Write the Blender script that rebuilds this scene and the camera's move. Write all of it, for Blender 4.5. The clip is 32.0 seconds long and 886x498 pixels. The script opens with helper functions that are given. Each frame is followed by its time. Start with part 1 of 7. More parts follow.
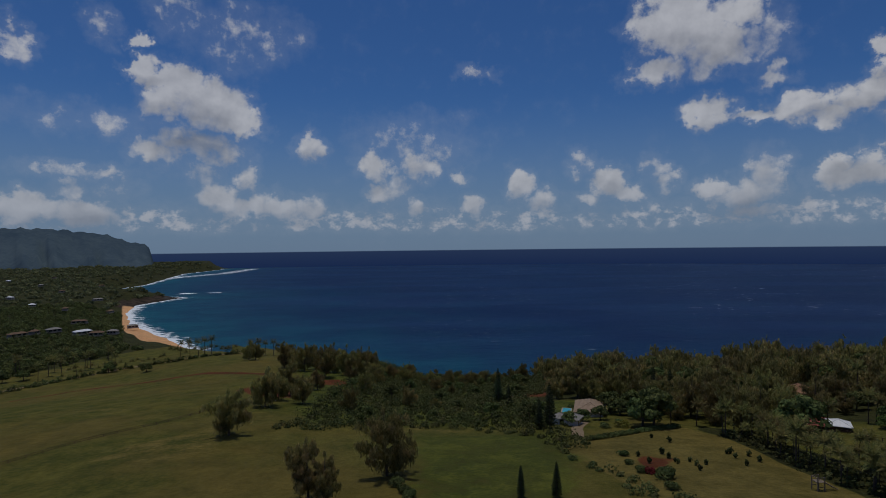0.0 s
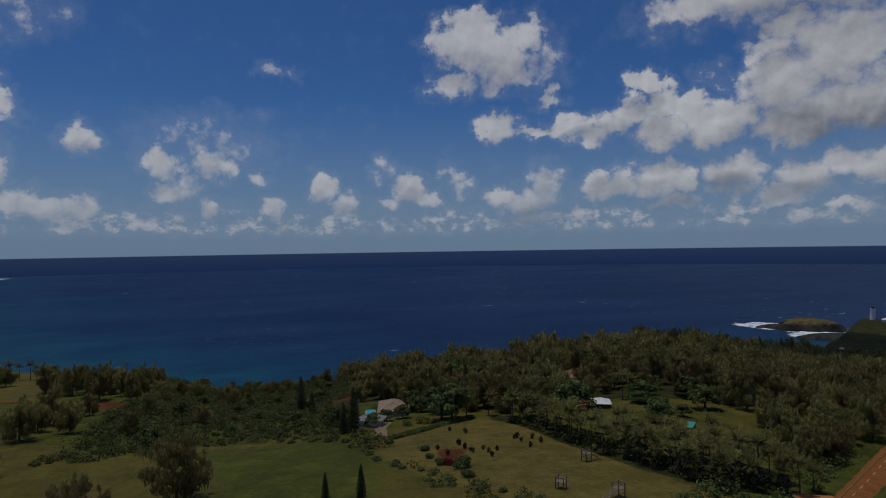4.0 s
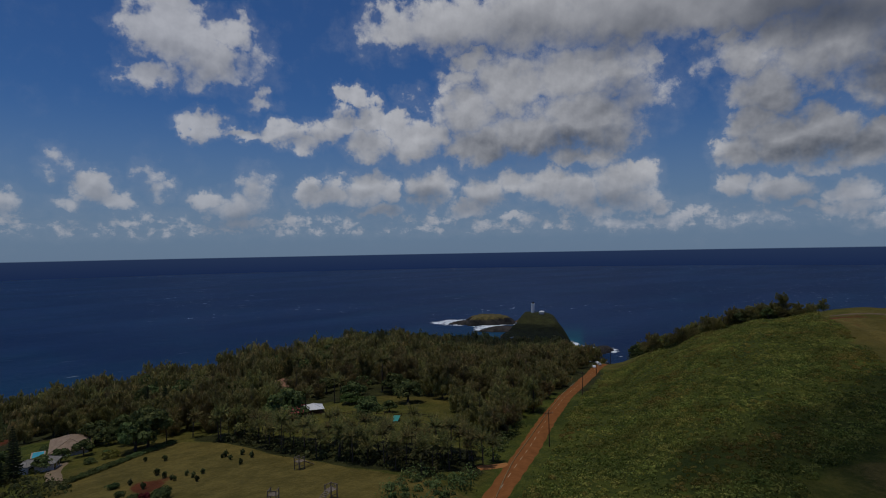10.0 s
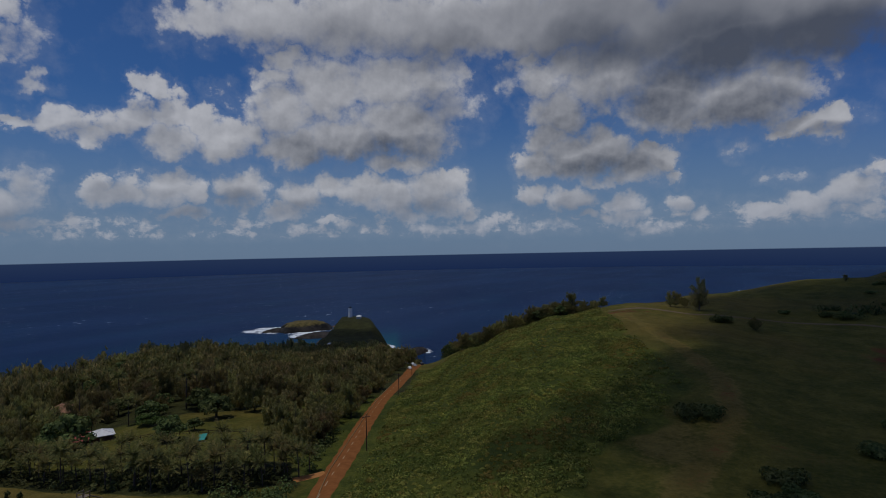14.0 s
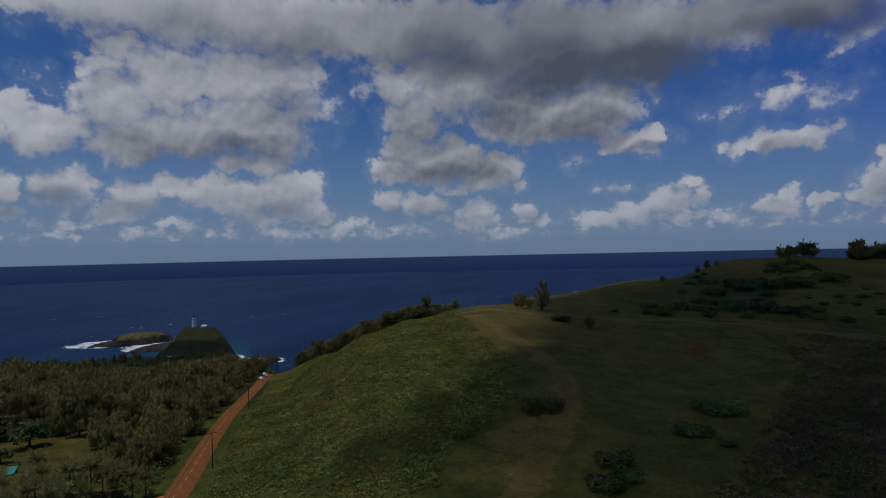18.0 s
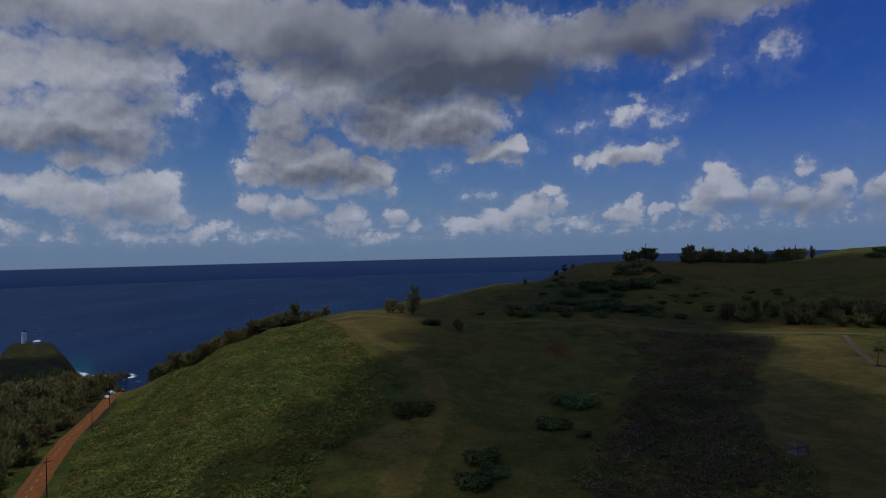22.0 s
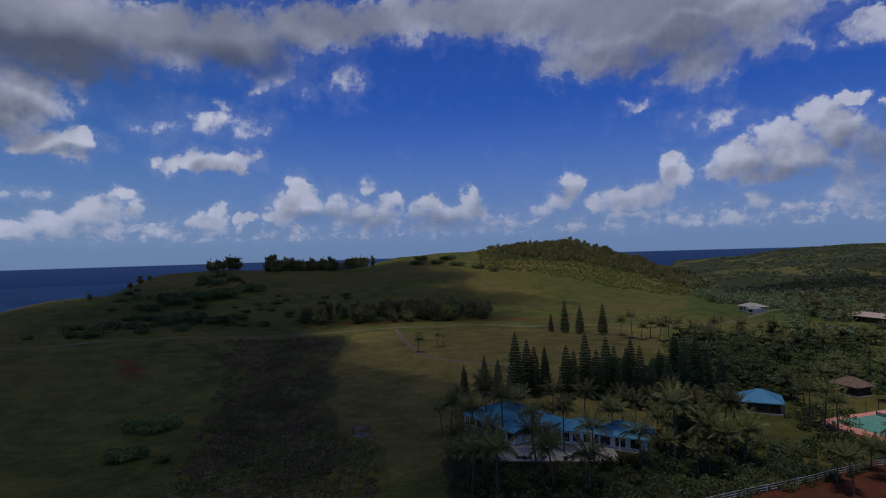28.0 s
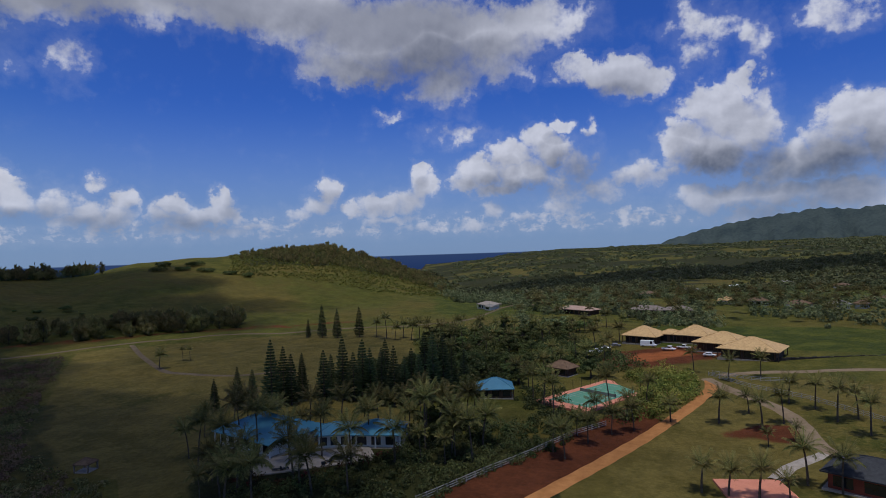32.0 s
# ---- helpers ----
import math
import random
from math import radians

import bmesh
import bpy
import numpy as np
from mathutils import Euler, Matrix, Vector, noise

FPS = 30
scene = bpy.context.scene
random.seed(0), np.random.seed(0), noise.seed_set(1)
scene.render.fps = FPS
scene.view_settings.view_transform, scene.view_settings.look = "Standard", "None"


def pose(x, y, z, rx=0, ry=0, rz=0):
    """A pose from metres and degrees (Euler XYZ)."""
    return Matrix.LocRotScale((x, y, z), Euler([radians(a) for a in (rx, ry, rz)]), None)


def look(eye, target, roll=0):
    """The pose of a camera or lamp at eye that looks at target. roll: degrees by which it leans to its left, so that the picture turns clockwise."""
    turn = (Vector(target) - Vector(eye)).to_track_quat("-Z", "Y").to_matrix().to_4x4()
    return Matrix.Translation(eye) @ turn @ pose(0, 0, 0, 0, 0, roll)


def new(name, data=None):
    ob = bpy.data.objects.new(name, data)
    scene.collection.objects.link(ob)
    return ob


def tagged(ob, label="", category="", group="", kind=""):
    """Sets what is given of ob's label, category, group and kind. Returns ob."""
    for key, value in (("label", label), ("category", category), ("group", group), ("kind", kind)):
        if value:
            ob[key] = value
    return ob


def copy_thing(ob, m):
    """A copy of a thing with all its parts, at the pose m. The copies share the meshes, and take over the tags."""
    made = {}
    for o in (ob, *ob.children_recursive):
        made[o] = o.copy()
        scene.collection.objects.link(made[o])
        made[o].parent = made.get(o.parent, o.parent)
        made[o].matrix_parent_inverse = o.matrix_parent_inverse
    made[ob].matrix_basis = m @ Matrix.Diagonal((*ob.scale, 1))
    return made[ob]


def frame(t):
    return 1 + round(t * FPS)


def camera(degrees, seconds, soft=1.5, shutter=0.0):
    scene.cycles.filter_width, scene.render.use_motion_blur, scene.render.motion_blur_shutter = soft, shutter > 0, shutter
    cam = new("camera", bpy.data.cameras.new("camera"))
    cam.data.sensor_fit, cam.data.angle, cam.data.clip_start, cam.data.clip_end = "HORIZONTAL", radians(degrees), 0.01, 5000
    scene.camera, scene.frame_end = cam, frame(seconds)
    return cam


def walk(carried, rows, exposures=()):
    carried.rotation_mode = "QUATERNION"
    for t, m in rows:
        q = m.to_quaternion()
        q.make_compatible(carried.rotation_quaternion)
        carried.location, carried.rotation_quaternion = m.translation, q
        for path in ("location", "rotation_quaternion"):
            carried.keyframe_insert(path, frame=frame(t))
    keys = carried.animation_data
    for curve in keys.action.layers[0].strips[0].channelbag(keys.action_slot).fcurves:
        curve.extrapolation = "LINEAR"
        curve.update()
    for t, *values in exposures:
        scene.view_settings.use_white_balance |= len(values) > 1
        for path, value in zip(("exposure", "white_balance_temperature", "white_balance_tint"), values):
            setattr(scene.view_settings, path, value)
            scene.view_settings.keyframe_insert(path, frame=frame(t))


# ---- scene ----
cam = camera(74.0, 32.0, soft=0.5)

# a drone hovering on one spot: seconds, yaw, pitch, roll
EYE = (0.0, 0.0, 155.0)
PATH = [
    (0.0, 0.00, -0.25, 0.66), (0.5, -1.46, -0.23, 0.61), (1.0, -3.23, -0.21, 0.60), (1.5, -5.39, -0.20, 0.65),
    (2.0, -8.07, -0.19, 0.73), (2.5, -10.84, -0.19, 0.80), (3.0, -13.65, -0.16, 0.84), (3.5, -16.24, -0.14, 0.86),
    (4.0, -18.99, -0.12, 0.88), (4.5, -21.59, -0.11, 0.89), (6.5, -29.47, -0.00, 0.97), (7.0, -31.26, 0.02, 1.00),
    (7.5, -33.26, 0.04, 1.04), (8.0, -36.14, 0.06, 1.07), (8.5, -39.27, 0.07, 1.08), (9.0, -41.98, 0.08, 1.08),
    (9.5, -44.17, 0.09, 1.08), (10.0, -46.49, 0.09, 1.05), (10.5, -48.97, 0.10, 1.01), (11.0, -51.15, 0.12, 0.97),
    (11.5, -53.26, 0.13, 0.98), (12.0, -55.63, 0.15, 1.04), (12.5, -57.90, 0.17, 1.09), (13.0, -60.12, 0.18, 1.13),
    (13.5, -62.15, 0.19, 1.15), (14.0, -64.17, 0.20, 1.17), (14.5, -67.02, 0.21, 1.19), (15.0, -69.95, 0.22, 1.20),
    (15.5, -72.01, 0.23, 1.20), (17.5, -76.99, 0.34, 1.24), (18.0, -78.15, 0.36, 1.25), (18.5, -79.26, 0.38, 1.26),
    (19.0, -80.47, 0.40, 1.28), (19.5, -81.70, 0.42, 1.31), (20.0, -83.09, 0.45, 1.33), (20.5, -84.66, 0.49, 1.35),
    (21.0, -86.33, 0.53, 1.36), (21.5, -88.29, 0.55, 1.37), (22.0, -90.65, 0.57, 1.40), (22.5, -92.81, 0.58, 1.42),
    (23.0, -95.47, 0.57, 1.42), (23.5, -97.95, 0.57, 1.41), (24.0, -100.72, 0.56, 1.40), (24.5, -103.65, 0.56, 1.40),
    (26.5, -118.32, 0.49, 1.61), (27.0, -122.65, 0.48, 1.63), (27.5, -126.62, 0.45, 1.65), (28.0, -129.60, 0.41, 1.67),
    (28.5, -132.49, 0.37, 1.68), (29.0, -135.71, 0.32, 1.70), (29.5, -138.97, 0.28, 1.72), (30.0, -142.18, 0.24, 1.75),
    (30.5, -144.34, 0.22, 1.78), (31.0, -145.51, 0.20, 1.81), (31.5, -147.65, 0.17, 1.83), (32.0, -152.93, 0.15, 1.84),
]
EXPOSURES = [(0.0, -1.15, 6300, 10), (18.0, -1.15, 6100, 12), (24.0, -1.05, 5750, 15), (28.0, -0.84, 5650, 17), (32.0, -0.48, 6000, 13)]
walk(cam, [(t, pose(*EYE, 90 + p, r, y)) for t, y, p, r in PATH], EXPOSURES)

import functools

# ---- sky, clouds and sun ----
SUN_BEARING, SUN_HEIGHT, SUN_STRENGTH = 330.0, 79.0, 3.1
WORLD_STRENGTH = 0.1
SKY_TINT, SOUTH_TINT = (0.37, 0.645, 1.03, 1), (0.28, 0.53, 1.20, 1)
HAZE = (2.9, 4.1, 6.0, 1)
FAR_SEA, NEAR_SEA = (0.38, 0.68, 1.62, 1), (0.23, 0.48, 1.42, 1)
CLOUD_LIGHT, CLOUD_DARK, CLOUD_FAR = (10.2, 10.1, 10.2, 1), (1.5, 1.65, 2.0, 1), (4.8, 5.6, 7.2, 1)
# clouds as heaps of puffs: bearing, height, half width, half height (degrees), density
PUFFS_1 = [
    (-35.9, 16.1, 1.5, 1.2, 0.6), (-35.3, 3.4, 2.7, 1.6, 1), (-32.5, 5.1, 1.1, 1.1, 0.5), (-32.1, 6.7, 2.5, 0.4, 0.25), (-31.3, 3.2, 3.0, 1.3, 0.9), (-30.0, 18.1, 0.7, 0.8, 0.25),
    (-29.2, 10.8, 4.3, 0.7, 0.2), (-28.6, 5.4, 1.2, 0.8, 0.35), (-27.2, 15.2, 1.6, 0.9, 0.9), (-26.9, 17.3, 1.1, 0.7, 0.9), (-26.0, 8.5, 2.3, 1.1, 0.7), (-25.9, 14.4, 1.5, 1.2, 1),
    (-25.2, 12.6, 2.3, 1.4, 0.9), (-23.8, 19.9, 1.6, 1.3, 0.3), (-23.4, 14.2, 2.4, 2.1, 1), (-23.0, 9.4, 4.0, 1.8, 0.75), (-21.9, 6.7, 1.6, 1.3, 0.4), (-21.3, 12.9, 3.3, 2.5, 1),
]
PUFFS_2 = [
    (-20.9, 4.7, 2.2, 1.6, 0.9), (-20.9, 8.7, 1.4, 1.4, 0.6), (-19.1, 11.6, 2.8, 1.4, 1), (-18.7, 3.7, 2.6, 1.3, 0.85), (-18.6, 18.9, 2.8, 1.6, 0.3), (-18.2, 6.8, 1.0, 1.5, 0.6),
    (-16.0, 19.3, 1.5, 0.6, 0.2), (-15.7, 4.0, 2.9, 1.3, 0.8), (-13.1, 4.1, 1.8, 1.1, 0.7), (-12.6, 9.4, 1.6, 1.2, 0.75), (-6.4, 7.5, 1.7, 1.5, 0.8), (-6.2, 5.1, 1.6, 1.1, 0.8),
    (-4.5, 5.6, 1.3, 1.6, 0.5), (-2.7, 3.7, 1.6, 0.9, 0.6), (-2.3, 10.4, 3.2, 1.3, 0.25), (-2.1, 7.8, 1.9, 1.6, 0.75), (1.6, 7.0, 0.9, 0.7, 0.5), (3.0, 3.9, 1.3, 1.3, 0.7),
]
PUFFS_3 = [
    (3.5, 16.4, 1.1, 0.5, 0.3), (7.5, 5.7, 1.4, 1.7, 0.8), (9.4, 4.3, 1.7, 1.1, 0.7), (13.4, 7.6, 1.1, 0.8, 0.4), (14.1, 4.4, 1.5, 0.6, 0.4), (15.9, 5.7, 1.9, 1.5, 1),
    (16.9, 4.8, 2.2, 0.9, 0.9), (19.9, 6.8, 0.9, 1.2, 0.55), (20.0, 15.5, 2.8, 1.5, 0.9), (20.5, 19.2, 3.0, 2.1, 0.9), (20.9, 5.5, 1.1, 1.1, 0.6), (22.0, 20.6, 3.3, 1.5, 0.9),
    (23.3, 11.1, 1.6, 0.7, 0.9), (23.4, 18.6, 3.2, 2.3, 1), (24.5, 11.4, 2.6, 1.2, 0.9), (24.6, 5.0, 1.8, 0.9, 0.8), (25.2, 16.5, 3.1, 2.1, 0.9), (26.5, 19.4, 2.5, 2.0, 0.8),
]
PUFFS_4 = [
    (27.3, 4.2, 2.7, 1.7, 0.8), (27.7, 2.9, 3.0, 0.8, 0.7), (27.8, 10.8, 2.7, 0.6, 0.7), (28.3, 16.9, 2.2, 2.0, 0.5), (29.0, 5.7, 1.7, 2.1, 0.7), (29.3, 13.6, 1.4, 0.8, 0.6),
    (29.5, 18.2, 1.7, 1.5, 0.5), (30.9, 11.1, 1.8, 0.8, 0.7), (31.0, 2.3, 0.5, 0.4, 0.5), (32.3, 11.6, 2.0, 0.9, 0.75), (33.6, 11.1, 2.4, 1.2, 0.85), (33.8, 6.3, 1.3, 0.8, 0.9),
    (34.4, 5.4, 2.7, 1.3, 1), (35.7, 11.4, 2.3, 1.3, 0.85), (36.0, 5.9, 2.1, 1.5, 1), (37.1, 12.0, 1.9, 1.6, 1), (37.9, 14.5, 1.6, 1.4, 1), (39.2, 6.0, 3.1, 1.8, 1),
]
PUFFS_5 = [
    (39.3, 10.1, 2.8, 1.7, 1), (39.3, 12.4, 2.3, 1.7, 1), (39.5, 19.6, 1.4, 1.3, 0.4), (40.4, 3.7, 2.3, 0.8, 0.8), (41.7, 5.5, 1.5, 1.3, 0.9), (41.8, 11.7, 2.0, 1.8, 0.95),
    (42.0, 20.8, 4.1, 2.1, 0.7), (43.7, 14.3, 1.0, 0.8, 0.35), (43.8, 10.3, 3.0, 2.1, 1), (44.3, 5.0, 2.1, 1.1, 0.6), (45.3, 6.3, 2.4, 1.7, 0.85), (45.9, 11.1, 2.1, 1.7, 0.9),
    (47.3, 12.4, 1.1, 1.8, 0.6), (48.2, 16.0, 2.2, 1.4, 0.9), (48.3, 21.1, 6.8, 2.5, 0.8), (49.0, 3.9, 2.2, 0.9, 0.8), (49.2, 13.2, 3.7, 3.0, 1), (49.3, 17.8, 2.2, 1.7, 1),
]
PUFFS_6 = [
    (50.1, 2.6, 1.9, 0.4, 0.4), (50.2, 10.1, 4.3, 2.1, 1), (50.7, 5.5, 2.8, 1.7, 0.9), (53.1, 3.1, 1.3, 0.6, 0.7), (53.4, 6.3, 1.9, 1.4, 0.8), (53.6, 15.3, 4.4, 3.2, 1),
    (54.6, 11.1, 5.7, 2.7, 1), (55.5, 2.5, 2.5, 0.5, 0.4), (56.4, 20.8, 8.2, 3.3, 0.9), (56.7, 6.0, 3.2, 1.9, 1), (59.1, 15.8, 5.1, 3.2, 1), (59.4, 5.1, 2.8, 2.2, 1),
    (60.0, 8.7, 4.4, 1.1, 0.8), (60.1, 12.1, 5.7, 3.3, 1), (61.1, 3.7, 2.5, 0.9, 0.7), (62.8, 11.0, 3.1, 2.4, 0.8), (63.2, 2.3, 3.1, 0.6, 0.5), (63.3, 6.1, 3.4, 2.4, 1),
]
PUFFS_7 = [
    (63.5, 16.4, 3.8, 2.6, 0.9), (64.3, 4.5, 3.1, 1.4, 0.8), (64.7, 21.0, 7.5, 3.3, 1), (64.8, 13.5, 2.5, 2.7, 0.7), (64.9, 7.2, 1.6, 1.2, 0.9), (66.2, 16.5, 1.2, 1.2, 0.7),
    (67.0, 14.4, 1.5, 2.3, 0.35), (67.0, 3.6, 1.4, 0.9, 0.7), (67.6, 2.5, 2.2, 0.6, 0.5), (70.7, 15.9, 1.0, 1.4, 0.5), (72.6, 17.3, 2.1, 1.1, 0.9), (72.9, 5.2, 1.7, 1.2, 0.9),
    (73.4, 8.4, 2.2, 1.8, 1), (74.1, 15.9, 2.9, 2.0, 1), (74.5, 10.4, 2.6, 2.1, 1), (74.8, 2.3, 3.5, 0.6, 0.4), (75.1, 20.5, 12.5, 3.3, 1), (75.5, 12.8, 3.5, 2.6, 1),
]
PUFFS_8 = [
    (76.4, 4.8, 3.1, 1.3, 0.85), (76.5, 8.7, 3.1, 2.3, 1), (76.6, 16.6, 2.8, 1.9, 0.95), (77.8, 3.2, 1.4, 0.6, 0.7), (78.5, 15.0, 3.3, 2.8, 0.95), (79.4, 9.0, 3.3, 2.9, 1),
    (80.5, 16.5, 5.7, 3.5, 0.9), (81.2, 6.3, 3.7, 0.8, 0.8), (81.6, 2.8, 2.7, 0.8, 0.7), (81.6, 4.0, 2.1, 1.3, 0.8), (82.2, 7.7, 3.2, 2.5, 1), (84.0, 8.8, 1.1, 0.8, 0.9),
    (84.3, 1.7, 3.0, 0.5, 0.4), (84.9, 7.8, 1.5, 1.4, 0.95), (85.7, 6.7, 1.1, 0.8, 0.8), (85.9, 13.2, 5.6, 3.6, 1), (86.3, 4.0, 1.4, 1.1, 0.8), (87.5, 11.3, 4.3, 1.5, 0.95),
]
PUFFS_9 = [
    (87.8, 2.8, 1.2, 0.7, 0.7), (88.8, 18.1, 11.0, 5.1, 1), (90.7, 8.2, 0.9, 0.6, 0.4), (91.3, 12.4, 5.4, 3.0, 1), (93.2, 3.2, 2.1, 0.7, 0.8), (94.3, 9.1, 1.8, 0.7, 0.9),
    (94.4, 13.2, 3.2, 2.6, 0.9), (94.5, 5.5, 1.7, 0.6, 0.5), (96.2, 3.5, 2.3, 1.1, 0.8), (96.4, 9.7, 3.5, 1.3, 1), (96.6, 18.4, 7.5, 4.4, 1), (98.1, 10.3, 2.0, 1.2, 1),
    (98.2, 2.6, 4.0, 0.6, 0.5), (99.2, 4.4, 2.5, 1.5, 0.85), (100.7, 5.8, 1.1, 0.8, 0.8), (102.1, 4.6, 1.0, 0.9, 0.8), (103.3, 16.1, 0.8, 0.6, 0.3), (103.8, 19.2, 6.3, 2.6, 0.9),
]
PUFFS_10 = [
    (103.9, 2.5, 1.6, 0.6, 0.5), (104.6, 12.4, 2.1, 1.0, 0.25), (105.8, 8.4, 2.0, 0.7, 0.7), (106.6, 2.3, 2.0, 0.4, 0.5), (107.2, 9.7, 1.2, 0.8, 0.6), (107.6, 8.7, 2.9, 1.1, 0.8),
    (107.9, 3.4, 2.0, 1.1, 0.85), (108.1, 12.2, 1.9, 0.8, 0.35), (108.8, 4.3, 1.0, 0.7, 0.8), (109.4, 13.3, 0.6, 0.5, 0.4), (110.0, 19.2, 5.6, 2.8, 0.9), (110.1, 8.7, 2.6, 1.0, 0.75),
    (110.3, 18.7, 4.2, 1.5, 0.8), (111.3, 3.4, 1.3, 0.6, 0.9), (111.9, 9.4, 1.1, 0.7, 0.6), (112.1, 15.6, 0.7, 0.9, 0.6), (112.2, 12.2, 1.6, 1.1, 0.35), (112.2, 15.9, 0.9, 1.0, 0.55),
]
PUFFS_11 = [
    (113.9, 3.7, 1.8, 1.1, 0.95), (114.0, 17.2, 2.9, 1.2, 0.35), (114.9, 16.6, 2.1, 1.4, 0.35), (115.0, 4.9, 2.0, 1.5, 1), (115.8, 6.4, 1.3, 1.5, 1), (117.0, 5.1, 2.0, 1.3, 0.75),
    (117.7, 20.8, 7.1, 2.0, 0.8), (119.4, 4.7, 2.5, 1.5, 0.6), (120.9, 16.4, 1.2, 1.9, 0.4), (121.2, 3.3, 2.7, 0.8, 0.7), (121.7, 4.0, 1.9, 1.3, 0.85), (122.8, 6.6, 0.7, 0.6, 0.4),
    (124.0, 4.1, 2.0, 1.2, 0.8), (124.7, 5.3, 1.1, 1.2, 0.9), (127.0, 4.0, 1.1, 1.1, 0.8), (127.2, 21.8, 8.6, 1.8, 0.8), (127.4, 3.7, 0.9, 0.5, 0.8), (128.3, 4.8, 1.3, 1.0, 0.95),
]
PUFFS_12 = [
    (128.4, 4.7, 1.6, 1.0, 0.95), (128.7, 2.4, 2.8, 0.7, 0.6), (129.5, 3.5, 2.8, 1.3, 0.75), (130.2, 3.8, 3.0, 0.9, 0.8), (132.2, 3.8, 1.7, 1.3, 0.95), (132.6, 5.2, 1.1, 1.2, 1),
    (132.6, 5.4, 0.9, 1.3, 1), (132.8, 4.0, 1.8, 1.1, 0.95), (133.3, 2.2, 2.1, 0.6, 0.5), (133.9, 3.7, 1.0, 1.0, 0.8), (135.5, 2.7, 4.9, 0.5, 0.4), (137.7, 21.8, 9.3, 2.7, 0.95),
    (139.3, 4.0, 1.6, 0.8, 0.6), (141.2, 4.8, 1.9, 1.3, 0.85), (142.0, 18.4, 2.5, 2.3, 0.8), (142.0, 2.8, 3.2, 0.5, 0.4), (142.1, 6.1, 1.3, 1.4, 0.95), (144.2, 4.0, 1.3, 0.8, 0.9),
]
PUFFS_13 = [
    (144.7, 17.1, 5.1, 1.9, 0.95), (145.9, 19.8, 6.9, 3.4, 1), (147.0, 4.6, 2.4, 1.1, 0.95), (148.1, 3.2, 3.8, 0.6, 0.6), (148.4, 13.0, 0.9, 0.5, 0.4), (149.8, 5.0, 2.2, 1.6, 0.9),
    (150.8, 2.3, 3.7, 0.5, 0.5), (151.2, 6.3, 1.6, 1.9, 0.95), (151.4, 20.0, 8.1, 3.9, 1), (151.5, 8.2, 1.1, 1.0, 1), (153.4, 15.9, 3.4, 2.6, 0.8), (154.8, 11.2, 2.8, 0.8, 0.45),
    (155.2, 6.4, 2.1, 1.1, 0.95), (156.1, 2.3, 3.0, 0.6, 0.5), (156.8, 7.4, 2.7, 1.5, 1), (157.8, 19.5, 5.4, 3.3, 0.95), (157.8, 3.6, 1.3, 0.9, 0.6), (158.4, 6.0, 3.0, 0.9, 0.85),
]
PUFFS_14 = [
    (159.2, 16.9, 3.0, 1.6, 0.7), (159.5, 9.0, 2.4, 1.7, 1), (160.3, 3.0, 1.5, 0.7, 0.6), (161.0, 7.1, 3.5, 1.9, 0.95), (161.9, 20.4, 5.8, 2.6, 0.8), (162.6, 10.3, 2.0, 1.6, 1),
    (164.0, 9.2, 2.0, 1.7, 0.95), (164.3, 3.8, 2.2, 0.9, 0.5), (164.6, 11.6, 1.2, 0.8, 1), (165.3, 5.3, 2.2, 1.8, 0.5), (165.9, 7.8, 2.2, 2.3, 0.65), (167.1, 16.6, 2.7, 0.7, 0.8),
    (167.2, 11.2, 0.6, 0.7, 0.7), (168.2, 5.1, 2.6, 1.4, 0.55), (169.0, 15.9, 4.4, 1.5, 0.95), (170.4, 3.2, 0.6, 0.5, 0.6), (171.2, 14.9, 3.5, 1.6, 0.95), (172.0, 6.6, 3.4, 1.3, 0.75),
]
PUFFS_15 = [
    (173.3, 14.9, 1.9, 1.0, 0.8), (174.8, 3.1, 1.6, 0.8, 0.5), (175.5, 9.3, 2.2, 2.0, 1), (176.7, 17.4, 1.4, 2.4, 0.4), (177.4, 12.0, 3.1, 1.6, 1), (177.8, 7.9, 4.2, 2.3, 1),
    (177.9, 18.2, 2.6, 1.4, 0.4), (178.1, 3.9, 3.6, 1.3, 0.85), (179.2, 11.1, 3.6, 2.5, 1), (180.6, 13.5, 1.7, 1.2, 1), (180.7, 2.2, 3.0, 0.8, 0.6), (180.9, 9.5, 2.7, 2.7, 1),
    (181.5, 16.7, 1.2, 1.8, 0.5), (182.9, 3.8, 4.3, 1.4, 0.9), (183.8, 6.3, 4.2, 2.4, 0.9), (185.8, 8.4, 1.8, 1.3, 0.7), (186.9, 6.9, 3.5, 2.6, 0.9), (187.2, 17.7, 2.6, 1.4, 0.5),
]
PUFFS_16 = [
    (187.6, 3.7, 4.3, 1.8, 0.9), (188.1, 9.6, 2.8, 2.0, 1), (189.9, 8.3, 2.0, 3.0, 1),
]
